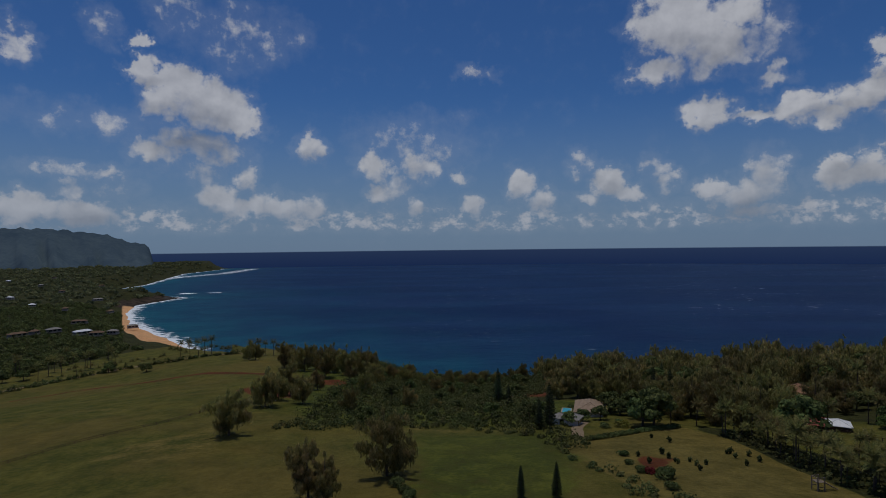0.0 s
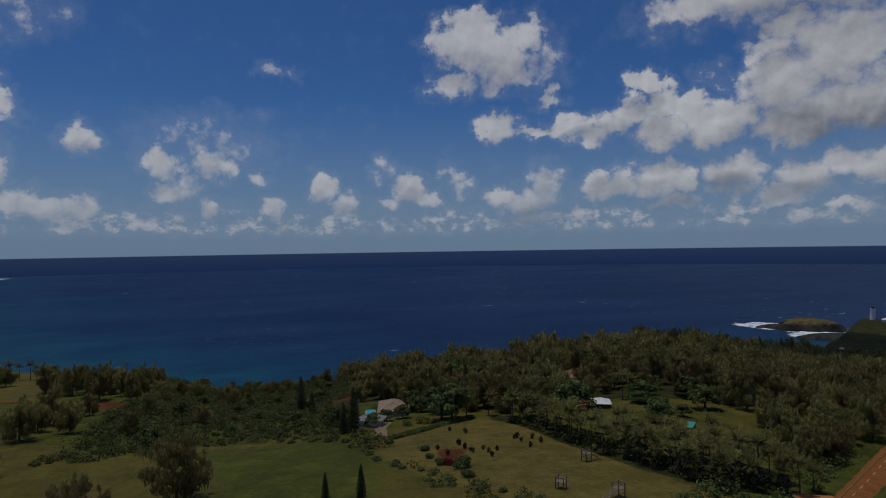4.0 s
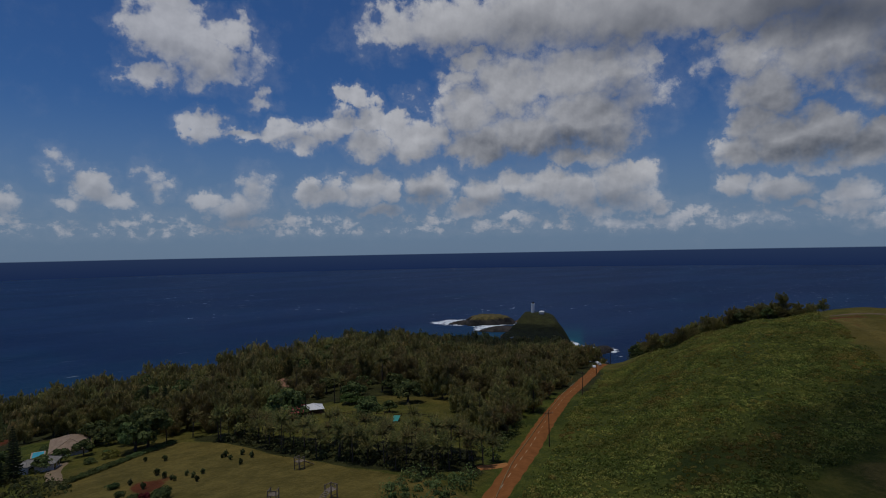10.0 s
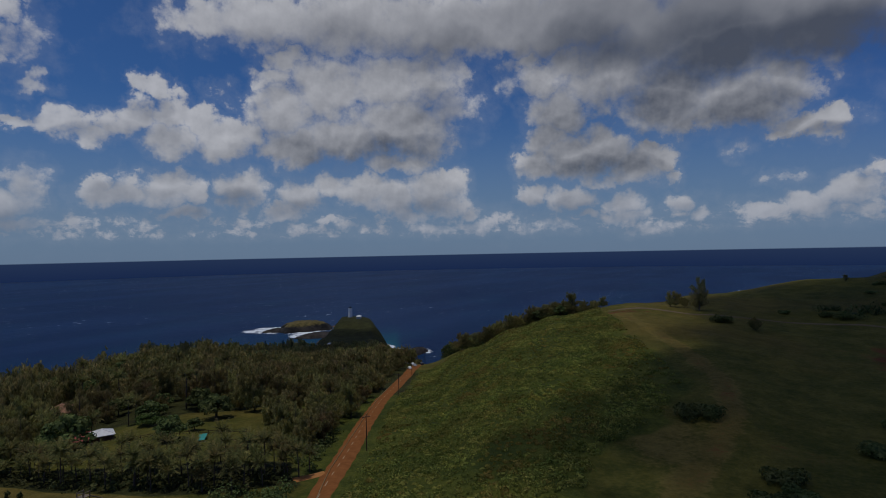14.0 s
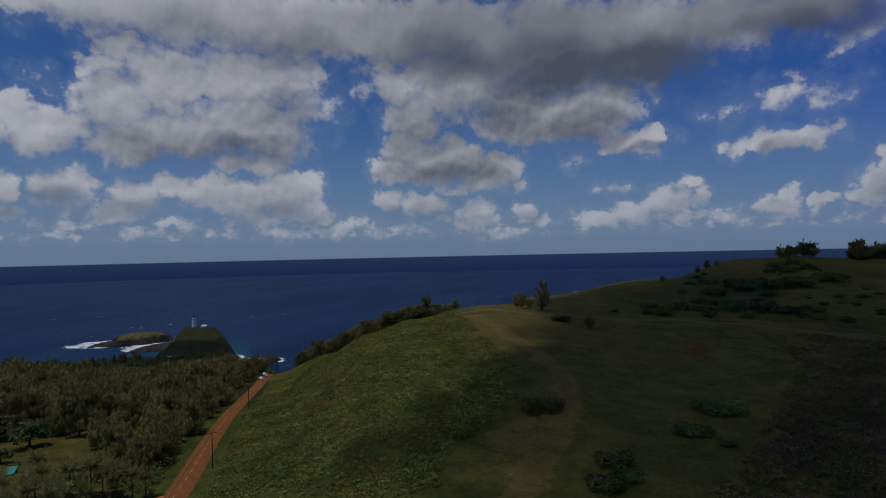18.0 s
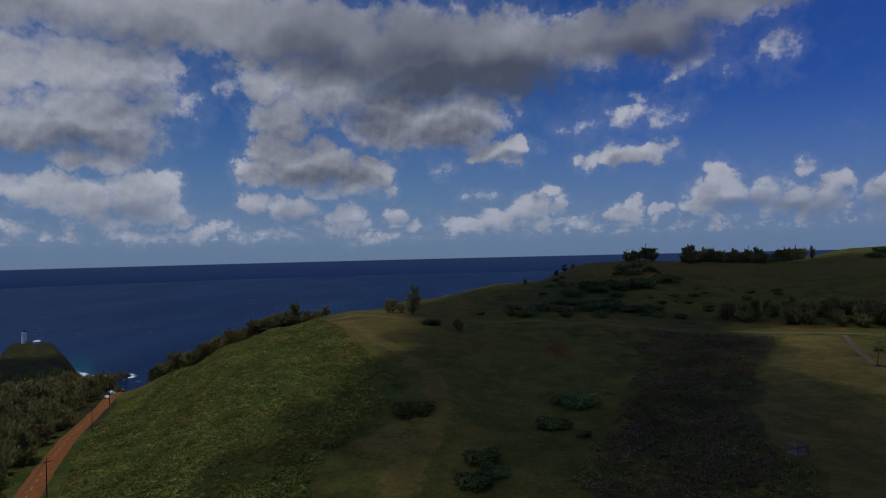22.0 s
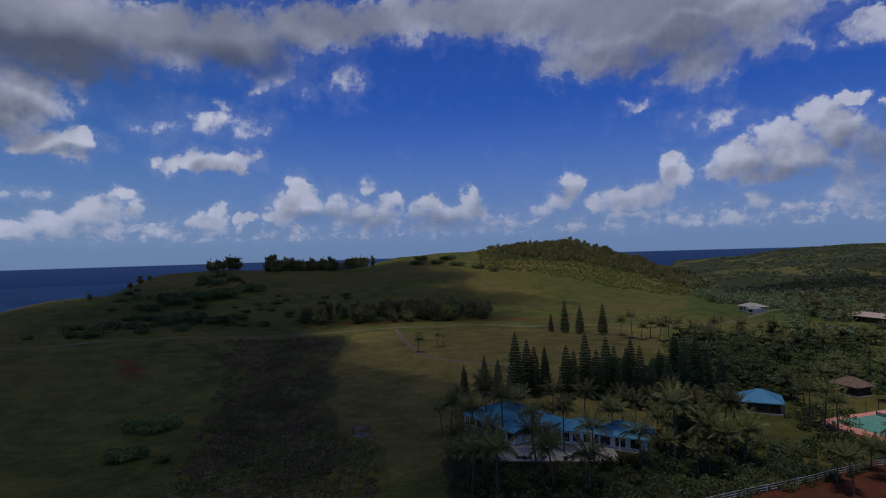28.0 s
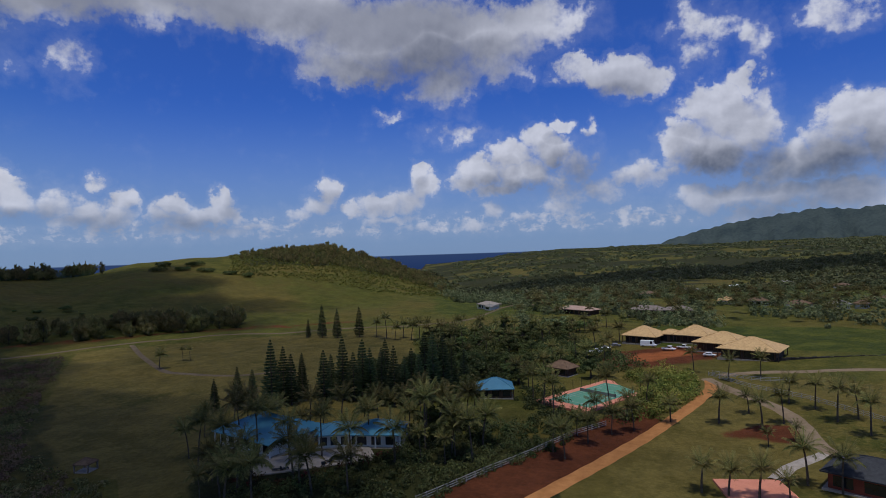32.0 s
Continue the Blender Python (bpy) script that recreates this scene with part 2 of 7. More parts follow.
GREYS_1 = [
    (-31.3, 2.8, 3.1, 0.8, 0.25), (-23.0, 8.9, 4.1, 1.4, 0.35), (27.8, 10.8, 2.8, 0.6, 0.2), (28.1, 2.9, 3.3, 1.1, 0.35), (41.2, 3.8, 2.8, 0.9, 0.3), (45.3, 5.3, 2.6, 1.5, 0.4),
    (50.6, 4.7, 3.0, 1.2, 0.3), (53.5, 9.6, 7.2, 1.8, 0.35), (53.7, 20.3, 11.9, 2.7, 0.3), (60.1, 9.5, 6.6, 2.1, 0.55), (63.3, 4.2, 4.8, 1.2, 0.35), (63.4, 13.1, 3.6, 2.9, 0.2),
    (64.7, 20.5, 8.9, 3.2, 0.45), (75.1, 21.5, 14.8, 2.6, 0.5), (77.4, 4.0, 4.3, 1.1, 0.25), (77.5, 11.1, 6.4, 3.3, 0.3), (78.9, 7.5, 7.4, 1.9, 0.5), (79.5, 12.9, 3.1, 3.2, 0.3),
]
GREYS_2 = [
    (82.2, 9.2, 3.0, 2.7, 0.35), (84.3, 13.3, 4.2, 2.9, 0.55), (86.1, 20.2, 19.2, 4.8, 0.8), (90.3, 16.5, 9.3, 3.3, 0.8), (91.2, 11.1, 7.5, 2.3, 0.45), (96.4, 8.7, 3.3, 0.7, 0.35),
    (96.6, 16.9, 11.0, 4.2, 0.9), (103.8, 19.2, 8.0, 2.9, 0.7), (109.3, 8.1, 3.6, 1.0, 0.25), (110.0, 19.6, 9.1, 3.6, 0.75), (112.3, 18.0, 5.1, 1.8, 0.6), (117.9, 4.0, 3.2, 1.2, 0.4),
    (120.0, 21.3, 11.0, 2.4, 0.6), (122.6, 3.2, 3.0, 1.0, 0.3), (129.9, 2.8, 3.1, 1.0, 0.3), (132.3, 22.1, 10.4, 2.3, 0.45), (148.7, 21.6, 15.4, 2.6, 0.45), (151.3, 17.6, 11.8, 3.3, 0.3),
]
GREYS_3 = [
    (160.4, 5.6, 5.0, 1.4, 0.3), (166.3, 6.2, 4.2, 2.8, 0.3), (168.9, 14.7, 5.0, 1.3, 0.25), (179.5, 6.2, 6.3, 2.7, 0.45), (183.6, 2.6, 7.2, 1.6, 0.4), (186.9, 5.1, 5.4, 3.0, 0.5),
]
PUFFS = [(a, e, w, h, k ** 1.4) for a, e, w, h, k in PUFFS_1 + PUFFS_2 + PUFFS_3 + PUFFS_4 + PUFFS_5 + PUFFS_6 + PUFFS_7 + PUFFS_8 + PUFFS_9 + PUFFS_10 + PUFFS_11 + PUFFS_12 + PUFFS_13 + PUFFS_14 + PUFFS_15 + PUFFS_16]
GREYS = [(a, e, w, h, min(1.1, k * (1.6 if a > 105 else 1.05))) for a, e, w, h, k in GREYS_1 + GREYS_2 + GREYS_3]


class Net:
    """Short ways to make shader nodes."""

    def __init__(self, tree):
        self.tree = tree
        tree.nodes.clear()

    def node(self, kind, inputs=()):
        n = self.tree.nodes.new(kind)
        self.feed(n, inputs)
        return n

    def feed(self, n, inputs):
        pairs = inputs.items() if isinstance(inputs, dict) else enumerate(inputs)
        for i, v in pairs:
            if v is None:
                continue
            if isinstance(v, bpy.types.NodeSocket):
                self.tree.links.new(v, n.inputs[i])
            else:
                n.inputs[i].default_value = v

    def m(self, op, a, b=None, c=None):
        n = self.tree.nodes.new("ShaderNodeMath")
        n.operation = op
        self.feed(n, (a, b, c))
        return n.outputs[0]

    def v(self, op, a, b=None, c=None):
        n = self.tree.nodes.new("ShaderNodeVectorMath")
        n.operation = op
        self.feed(n, (a, b, c))
        return n

    def ramp(self, v, a, b, c=0.0, d=1.0, kind="SMOOTHSTEP"):
        n = self.tree.nodes.new("ShaderNodeMapRange")
        n.interpolation_type = kind
        self.feed(n, (v, a, b, c, d))
        return n.outputs[0]

    def mix(self, k, a, b, blend="MIX"):
        n = self.tree.nodes.new("ShaderNodeMix")
        n.data_type, n.blend_type = "RGBA", blend
        self.feed(n, {0: k, 6: a, 7: b})
        return n.outputs[2]

    def noise(self, at_, scale, detail=4.0, rough=0.55):
        return self.node("ShaderNodeTexNoise", {"Vector": at_, "Scale": scale, "Detail": detail, "Roughness": rough}).outputs[0]


@functools.lru_cache(None)
def heap_group(puffs):
    """A node group for one stretch of sky: how deep a direction lies in a heap of puffs."""
    tree = bpy.data.node_groups.new("cloud_heap", "ShaderNodeTree")
    tree.interface.new_socket("at", in_out="INPUT", socket_type="NodeSocketVector")
    tree.interface.new_socket("depth", in_out="OUTPUT", socket_type="NodeSocketFloat")
    net = Net(tree)
    src, total = net.node("NodeGroupInput").outputs[0], None
    for a, e, wd, ht, k in puffs:
        q = net.v("MULTIPLY_ADD", src, (1 / wd, 1 / ht, 0), (-(a - 75) / wd, -e / ht, 0)).outputs[0]
        d = net.m("MULTIPLY_ADD", net.v("DOT_PRODUCT", q, q).outputs["Value"], -k, k)
        total = d if total is None else net.m("MAXIMUM", total, d)
    net.node("NodeGroupOutput", (total,))
    return tree


def sky():
    w = bpy.data.worlds.new("sky")
    w.use_nodes = True
    net = Net(w.node_tree)
    m, ramp, mix = net.m, net.ramp, net.mix
    air_node = net.node("ShaderNodeTexSky")
    air_node.sky_type, air_node.sun_disc, air_node.altitude = "NISHITA", False, 150
    air_node.sun_elevation, air_node.sun_rotation = radians(SUN_HEIGHT), radians(SUN_BEARING)
    air_node.air_density, air_node.dust_density, air_node.ozone_density = 1.0, 0.4, 3.0
    p = net.node("ShaderNodeTexCoord").outputs["Generated"]
    sx, sy, sz = net.node("ShaderNodeSeparateXYZ", (p,)).outputs
    el = m("MULTIPLY", m("ARCSINE", sz), 180 / math.pi)
    # bearings are counted from 75 degrees, so that the seam lies behind the view
    c, s = math.cos(radians(75)), math.sin(radians(75))
    u = m("ADD", m("MULTIPLY", sx, c), m("MULTIPLY", sy, -s))
    v = m("ADD", m("MULTIPLY", sx, s), m("MULTIPLY", sy, c))
    az = m("MULTIPLY", m("ARCTAN2", u, v), 180 / math.pi)
    flat = net.node("ShaderNodeCombineXYZ", (az, el, 0.0)).outputs[0]

    # edges: the puffs are bent by noise, less so low down, where clouds are far and small
    swirl = net.node("ShaderNodeTexNoise", {"Vector": flat, "Scale": 0.40, "Detail": 8.0, "Roughness": 0.60}).outputs["Color"]
    push = net.v("SCALE", net.v("SUBTRACT", swirl, (0.5, 0.5, 0.5)).outputs[0])
    net.feed(push, {"Scale": ramp(el, 1.0, 16.0, 2.8, 5.6, "LINEAR")})
    bent = net.v("ADD", flat, push.outputs[0]).outputs[0]
    shifted = lambda src, by: net.v("ADD", src, by).outputs[0]
    half = net.v("MULTIPLY", push.outputs[0], (0.5, 0.5, 0.0)).outputs[0]
    ruffled = shifted(flat, half)

    def field(puffs, src):
        total = None
        for i in range(0, len(puffs), 24):
            n = net.tree.nodes.new("ShaderNodeGroup")
            n.node_tree = heap_group(tuple(puffs[i:i + 24]))
            net.feed(n, (src,))
            total = n.outputs[0] if total is None else m("MAXIMUM", total, n.outputs[0])
        return total

    def billow(src):
        n = net.node("ShaderNodeTexVoronoi", {"Vector": src, "Scale": 0.34, "Detail": 1.5, "Roughness": 0.45, "Lacunarity": 2.3})
        n.normalize = True
        return n.outputs["Distance"]

    def shreds(src, detail=9.0):
        return net.node("ShaderNodeTexNoise", {"Vector": src, "Scale": 0.5, "Detail": detail, "Roughness": 0.6}).outputs[0]

    drift = net.node("ShaderNodeTexNoise", {"Vector": flat, "Scale": 0.16, "Detail": 2.5, "Roughness": 0.5}).outputs["Color"]
    eased = net.v("MULTIPLY_ADD", drift, (7.0, 5.0, 0.0), shifted(flat, (-3.5, -2.5, 0.0))).outputs[0]
    grey = ramp(field(GREYS, eased), -0.3, 0.9)
    sheet = m("MULTIPLY", grey, ramp(el, 11.0, 18.0))
    body = m("MULTIPLY_ADD", sheet, 0.5, field(PUFFS, bent))
    edge = m("MULTIPLY_ADD", ramp(body, 0.15, 0.7), -0.75, 1.0)
    # scattered small cumulus in a band over the horizon
    squeezed = net.v("MULTIPLY", ruffled, (1.0, 1.5, 1.0)).outputs[0]
    band = m("MULTIPLY", ramp(el, 0.5, 2.0), ramp(el, 6.0, 2.6))
    body = m("MAXIMUM", body, m("MULTIPLY", m("SUBTRACT", m("MULTIPLY", net.noise(squeezed, 0.75, 7.0, 0.62), band), 0.455), 2.6))
    # broken cloud above the view
    high = m("MULTIPLY", m("SUBTRACT", net.noise(flat, 0.06, 6.0, 0.6), 0.5), 4.0)
    body = m("MAXIMUM", body, m("SUBTRACT", m("MULTIPLY", high, ramp(el, 32, 40)), ramp(el, 40, 32)))
    # rounded cells of falling size, and finer shreds
    cells, frayed = billow(eased), shreds(flat)
    fine = m("MULTIPLY_ADD", m("SUBTRACT", frayed, 0.5), 2.1, m("MULTIPLY", m("SUBTRACT", 0.34, cells), 0.55))
    body = m("MULTIPLY_ADD", fine, edge, body)
    body = m("MULTIPLY_ADD", m("SUBTRACT", net.noise(flat, 0.2, 3.0, 0.5), 0.5), 0.4, body)
    # how much cloud lies over each place, towards the sun: crowns are crisp and bright, bases soft and grey
    lift = net.v("SCALE", (0.0, 1.0, 0.0))
    net.feed(lift, {"Scale": ramp(el, 1.0, 20.0, 0.9, 3.2, "LINEAR")})
    above = ramp(field(PUFFS, shifted(eased, lift.outputs[0])), -0.5, 0.9)
    soft = m("MULTIPLY_ADD", sheet, 0.55, m("MULTIPLY_ADD", above, 0.3, 0.72))
    cover = ramp(m("DIVIDE", m("SUBTRACT", body, -0.12), soft), 0.0, 1.0)
    veil = ramp(body, -1.0, 0.5, 0.0, 0.14)
    cover = m("MAXIMUM", cover, veil)
    relief = m("SUBTRACT", billow(shifted(eased, (-0.25, 0.5, 0.0))), cells)
    small = m("SUBTRACT", shreds(flat, 3.0), shreds(shifted(flat, (-0.3, 0.6, 0.0)), 3.0))
    flatten = m("MULTIPLY_ADD", sheet, -0.85, 1.0)
    light = m("MULTIPLY_ADD", m("MULTIPLY", m("MULTIPLY_ADD", small, 0.55, m("MULTIPLY", relief, 0.55)), flatten), 1.0, 1.08)
    light = m("MULTIPLY_ADD", above, -0.34, light)
    light = m("MULTIPLY_ADD", m("SUBTRACT", net.noise(flat, 0.16, 3.0, 0.5), 0.5), 0.3, light)
    light = m("MULTIPLY_ADD", grey, -0.7, light)
    cloud = mix(ramp(light, 0.05, 1.2, kind="LINEAR"), CLOUD_DARK, CLOUD_LIGHT)
    cloud = mix(ramp(el, 8.5, 0.8, 0.0, 0.48), cloud, CLOUD_FAR)
    cloud = mix(ramp(az, 15, 60), cloud, mix(1.0, cloud, (0.86, 0.87, 0.90, 1), "MULTIPLY"))
    clear = mix(1.0, air_node.outputs[0], mix(ramp(az, 10, 55), SKY_TINT, SOUTH_TINT), "MULTIPLY")
    clear = mix(ramp(el, 15.0, -0.3, 0.0, 0.8), clear, HAZE)
    out = mix(m("MULTIPLY", cover, ramp(az, -60, -20, 0.8, 0.92)), clear, cloud)
    out = mix(ramp(el, -0.30, -0.42), out, mix(ramp(el, -0.4, -1.7, kind="LINEAR"), FAR_SEA, NEAR_SEA))
    bg = net.node("ShaderNodeBackground", (out, WORLD_STRENGTH))
    net.node("ShaderNodeOutputWorld", (bg.outputs[0],))
    scene.world = w


sky()
sun = new("sun", bpy.data.lights.new("sun", "SUN"))
sun.data.energy, sun.data.angle, sun.data.color = SUN_STRENGTH, radians(0.53), (1.0, 0.95, 0.86)
sa, se = radians(SUN_BEARING), radians(SUN_HEIGHT)
sun.matrix_world = look((0, 0, 0), (-math.sin(sa) * math.cos(se), -math.cos(sa) * math.cos(se), -math.sin(se)))


# ---- materials ----
def material(name):
    mt = bpy.data.materials.new(name)
    mt.use_nodes = True
    return mt, Net(mt.node_tree)


def finish(net, color, rough=0.8, bump=None, strength=0.3, dist=0.1, metal=0.0, spec=0.3, extra=None):
    values = {"Base Color": color, "Roughness": rough, "Metallic": metal, "Specular IOR Level": spec}
    if extra:
        values.update(extra)
    if bump is not None:
        values["Normal"] = net.node("ShaderNodeBump", {"Strength": strength, "Distance": dist, "Height": bump}).outputs[0]
    b = net.node("ShaderNodeBsdfPrincipled", values)
    net.node("ShaderNodeOutputMaterial", (b.outputs[0],))


def here(net):
    return net.node("ShaderNodeNewGeometry").outputs["Position"]


def local(net):
    return net.node("ShaderNodeTexCoord").outputs["Object"]


def plain(name, dark, light, scale=2.0, rough=0.8, bump=0.2, metal=0.0, spec=0.3, detail=5.0, vary=0.0):
    """A surface that wavers between two colours at two scales."""
    mt, net = material(name)
    p = local(net)
    k = net.m("MULTIPLY_ADD", net.noise(p, scale, detail, 0.6), 0.65, net.m("MULTIPLY", net.noise(p, scale * 9, 3.0, 0.6), 0.35))
    c = net.mix(net.ramp(k, 0.3, 0.7), (*dark, 1), (*light, 1))
    if vary:
        rnd = net.node("ShaderNodeObjectInfo").outputs["Random"]
        c = net.mix(1.0, c, net.node("ShaderNodeHueSaturation", {"Color": c, "Value": net.ramp(rnd, 0, 1, 1 - vary, 1 + vary, "LINEAR")}).outputs[0])
    finish(net, c, rough, net.noise(p, scale * 6, 4.0, 0.6), bump, 0.05, metal, spec)
    return mt


def foliage(name, dark, light, tip, sheen=0.35):
    """Leaves: each leaf or clump its own shade, each plant a little different."""
    mt, net = material(name)
    geo = net.node("ShaderNodeNewGeometry")
    leaf = geo.outputs["Random Per Island"]
    rnd = net.node("ShaderNodeObjectInfo").outputs["Random"]
    dark, light, tip = [(r * 1.1, g, b * 0.92) for r, g, b in (dark, light, tip)]
    c = net.mix(leaf, (*dark, 1), (*light, 1))
    c = net.mix(net.ramp(net.noise(local(net), 0.35, 3.0), 0.45, 0.7), c, (*tip, 1))
    stand = net.noise(here(net), 0.075, 2.0, 0.6)
    c = net.node("ShaderNodeHueSaturation", {"Hue": net.ramp(net.noise(here(net), 0.05, 1.0), 0.35, 0.65, 0.485, 0.515, "LINEAR"), "Saturation": 0.95,
                                             "Value": net.ramp(stand, 0.3, 0.7, 0.62, 1.38, "LINEAR"), "Color": c}).outputs[0]
    c = net.node("ShaderNodeHueSaturation", {"Hue": net.ramp(rnd, 0, 1, 0.485, 0.512, "LINEAR"), "Saturation": 1.0,
                                             "Value": net.ramp(rnd, 0, 1, 0.95, 1.5, "LINEAR"), "Color": c}).outputs[0]
    d = net.node("ShaderNodeBsdfPrincipled", {"Base Color": c, "Roughness": 0.7, "Specular IOR Level": sheen * 0.35})
    t = net.node("ShaderNodeBsdfTranslucent", {"Color": c})
    mx = net.node("ShaderNodeMixShader", (0.38, d.outputs[0], t.outputs[0]))
    net.node("ShaderNodeOutputMaterial", (mx.outputs[0],))
    return mt


def ground_material():
    """Grass, scrub floor, dry grass and red earth, laid out by the land's own zone layers."""
    mt, net = material("hill_grass_and_earth")
    p = here(net)

    def zone(name):
        n = net.node("ShaderNodeAttribute")
        n.attribute_name = name
        return n.outputs["Fac"]
    n_big, n_mid, n_fine = net.noise(p, 0.012, 5.0, 0.6), net.noise(p, 0.09, 5.0, 0.62), net.noise(p, 0.9, 5.0, 0.65)
    blend = net.m("MULTIPLY_ADD", n_fine, 0.45, net.m("MULTIPLY", n_mid, 0.55))
    grass = net.mix(net.ramp(blend, 0.35, 0.68), (0.039, 0.055, 0.010, 1), (0.104, 0.112, 0.026, 1))
    grass = net.mix(net.ramp(n_big, 0.42, 0.62, 0.0, 0.45), grass, (0.112, 0.092, 0.030, 1))
    lush = net.mix(net.ramp(blend, 0.35, 0.68), (0.024, 0.043, 0.009, 1), (0.082, 0.106, 0.019, 1))
    dry = net.mix(net.ramp(blend, 0.35, 0.65), (0.073, 0.073, 0.020, 1), (0.132, 0.124, 0.038, 1))
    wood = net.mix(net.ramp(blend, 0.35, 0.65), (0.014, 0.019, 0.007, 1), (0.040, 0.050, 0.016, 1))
    earth = net.mix(net.ramp(blend, 0.3, 0.7), (0.054, 0.021, 0.010, 1), (0.110, 0.043, 0.019, 1))
    # Zone values above 1 turn bright orange: full sun put into the earth colour.
    earth = net.mix(net.ramp(zone("earth"), 1.06, 1.3), earth, (0.33, 0.125, 0.045, 1))
    rock = net.mix(net.ramp(net.noise(p, 0.06, 8.0, 0.7), 0.35, 0.65), (0.012, 0.012, 0.010, 1), (0.055, 0.048, 0.038, 1))
    sand = net.mix(net.ramp(blend, 0.3, 0.7), (0.42, 0.27, 0.14, 1), (0.55, 0.38, 0.22, 1))

    def edge(name, soft=0.5):
        v = net.m("MULTIPLY_ADD", net.m("SUBTRACT", n_mid, 0.5), soft, zone(name))
        return net.ramp(net.m("MULTIPLY_ADD", net.m("SUBTRACT", n_fine, 0.5), soft * 0.6, v), 0.35, 0.65)
    c = net.mix(edge("dry", 1.0), grass, dry)
    c = net.mix(edge("lush", 0.8), c, lush)
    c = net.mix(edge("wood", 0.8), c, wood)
    c = net.mix(edge("earth", 0.9), c, earth)
    c = net.mix(edge("rock", 0.4), c, rock)
    c = net.mix(edge("sand", 0.2), c, sand)
    tufts = net.ramp(net.noise(p, 0.28, 5.0, 0.68), 0.40, 0.66)
    worn = net.ramp(net.noise(p, 0.035, 6.0, 0.68), 0.46, 0.66)
    c = net.mix(net.m("MULTIPLY", tufts, 0.42), c, net.mix(1.0, c, (0.46, 0.52, 0.42, 1), "MULTIPLY"))
    c = net.mix(net.m("MULTIPLY", worn, 0.30), c, net.mix(1.0, c, (1.5, 1.3, 1.15, 1), "MULTIPLY"))
    finish(net, net.mix(1.0, c, (1.32, 1.08, 0.92, 1), "MULTIPLY"), 0.95, net.m("MULTIPLY_ADD", n_fine, 0.6, net.noise(p, 4.0, 4.0, 0.7)), 0.7, 0.5, spec=0.1)
    return mt


def sea_material():
    mt, net = material("sea_water")
    p = here(net)
    n = net.node("ShaderNodeAttribute")
    n.attribute_name = "shoal"
    shoal = n.outputs["Fac"]
    streak = net.noise(net.v("MULTIPLY", p, (0.0012, 0.004, 1.0)).outputs[0], 1.0, 4.0, 0.6)
    deep = net.mix(net.ramp(streak, 0.4, 0.62), (0.006, 0.023, 0.074, 1), (0.011, 0.034, 0.096, 1))
    teal = net.mix(net.ramp(net.noise(p, 0.012, 4.0), 0.4, 0.6), (0.006, 0.064, 0.105, 1), (0.010, 0.096, 0.132, 1))
    c = net.mix(net.ramp(net.m("MULTIPLY_ADD", net.m("SUBTRACT", net.noise(p, 0.005, 4.0), 0.5), 0.6, shoal), 0.0, 1.0, kind="LINEAR"), deep, teal)
    turned = net.v("MULTIPLY", p, (0.55, 1.0, 1.0)).outputs[0]
    chop = net.m("MULTIPLY_ADD", net.noise(turned, 0.35, 3.0, 0.6), 0.4, net.noise(turned, 0.045, 5.0, 0.65))
    # whitecaps and the surf along the shore
    caps = net.m("MULTIPLY", net.ramp(net.noise(net.v("MULTIPLY", p, (0.030, 0.075, 1.0)).outputs[0], 1.0, 5.0, 0.7), 0.632, 0.672),
                 net.m("MULTIPLY", net.ramp(net.noise(p, 0.0016, 3.0), 0.42, 0.62), net.ramp(shoal, 0.25, 0.0)))
    f = net.node("ShaderNodeAttribute")
    f.attribute_name = "surf"
    lace = net.noise(p, 0.05, 7.0, 0.7)
    foam = net.ramp(net.m("MULTIPLY_ADD", net.m("SUBTRACT", lace, 0.5), 2.4, f.outputs["Fac"]), 0.5, 0.75)
    white = net.m("MAXIMUM", caps, foam)
    c = net.mix(white, c, (0.72, 0.76, 0.78, 1))
    finish(net, c, net.ramp(white, 0, 1, 0.55, 0.9), chop, 1.0, 2.0, spec=0.07, extra={"IOR": 1.33})
    return mt


GROUND = ground_material()
SEA = sea_material()
ROCK = plain("black_lava_rock", (0.012, 0.011, 0.010), (0.06, 0.05, 0.04), 0.08, 0.9, 0.8)
# Haze is put into this base colour: bluer and paler than near slopes.
HAZED_HILL = plain("haze_blued_mountain", (0.048, 0.075, 0.100), (0.085, 0.118, 0.135), 0.004, 1.0, 0.6, spec=0.0)
TARMAC = plain("red_dusted_asphalt", (0.165, 0.060, 0.017), (0.26, 0.102, 0.031), 0.5, 1.0, 0.2, spec=0.08)
CLAY = plain("orange_clay_track", (0.28, 0.120, 0.038), (0.43, 0.195, 0.066), 0.4, 1.0, 0.3, spec=0.08)
SANDY = plain("pale_dirt_track", (0.16, 0.112, 0.062), (0.25, 0.18, 0.108), 0.4, 0.95, 0.3)
LANE = plain("dull_gravel_lane", (0.105, 0.078, 0.046), (0.165, 0.125, 0.078), 0.4, 1.0, 0.3, spec=0.08)
BARK = plain("grey_brown_bark", (0.05, 0.038, 0.026), (0.14, 0.11, 0.08), 1.5, 0.9, 0.4)
IRON_LEAF = foliage("ironwood_needles", (0.078, 0.092, 0.029), (0.262, 0.248, 0.080), (0.320, 0.266, 0.098))
BROAD_LEAF = foliage("broad_green_leaves", (0.034, 0.058, 0.017), (0.100, 0.136, 0.040), (0.122, 0.150, 0.048))
PALM_LEAF = foliage("palm_fronds", (0.042, 0.056, 0.016), (0.125, 0.135, 0.038), (0.185, 0.16, 0.052), 0.5)
PINE_LEAF = foliage("pine_needles", (0.028, 0.046, 0.020), (0.085, 0.115, 0.048), (0.095, 0.118, 0.050))
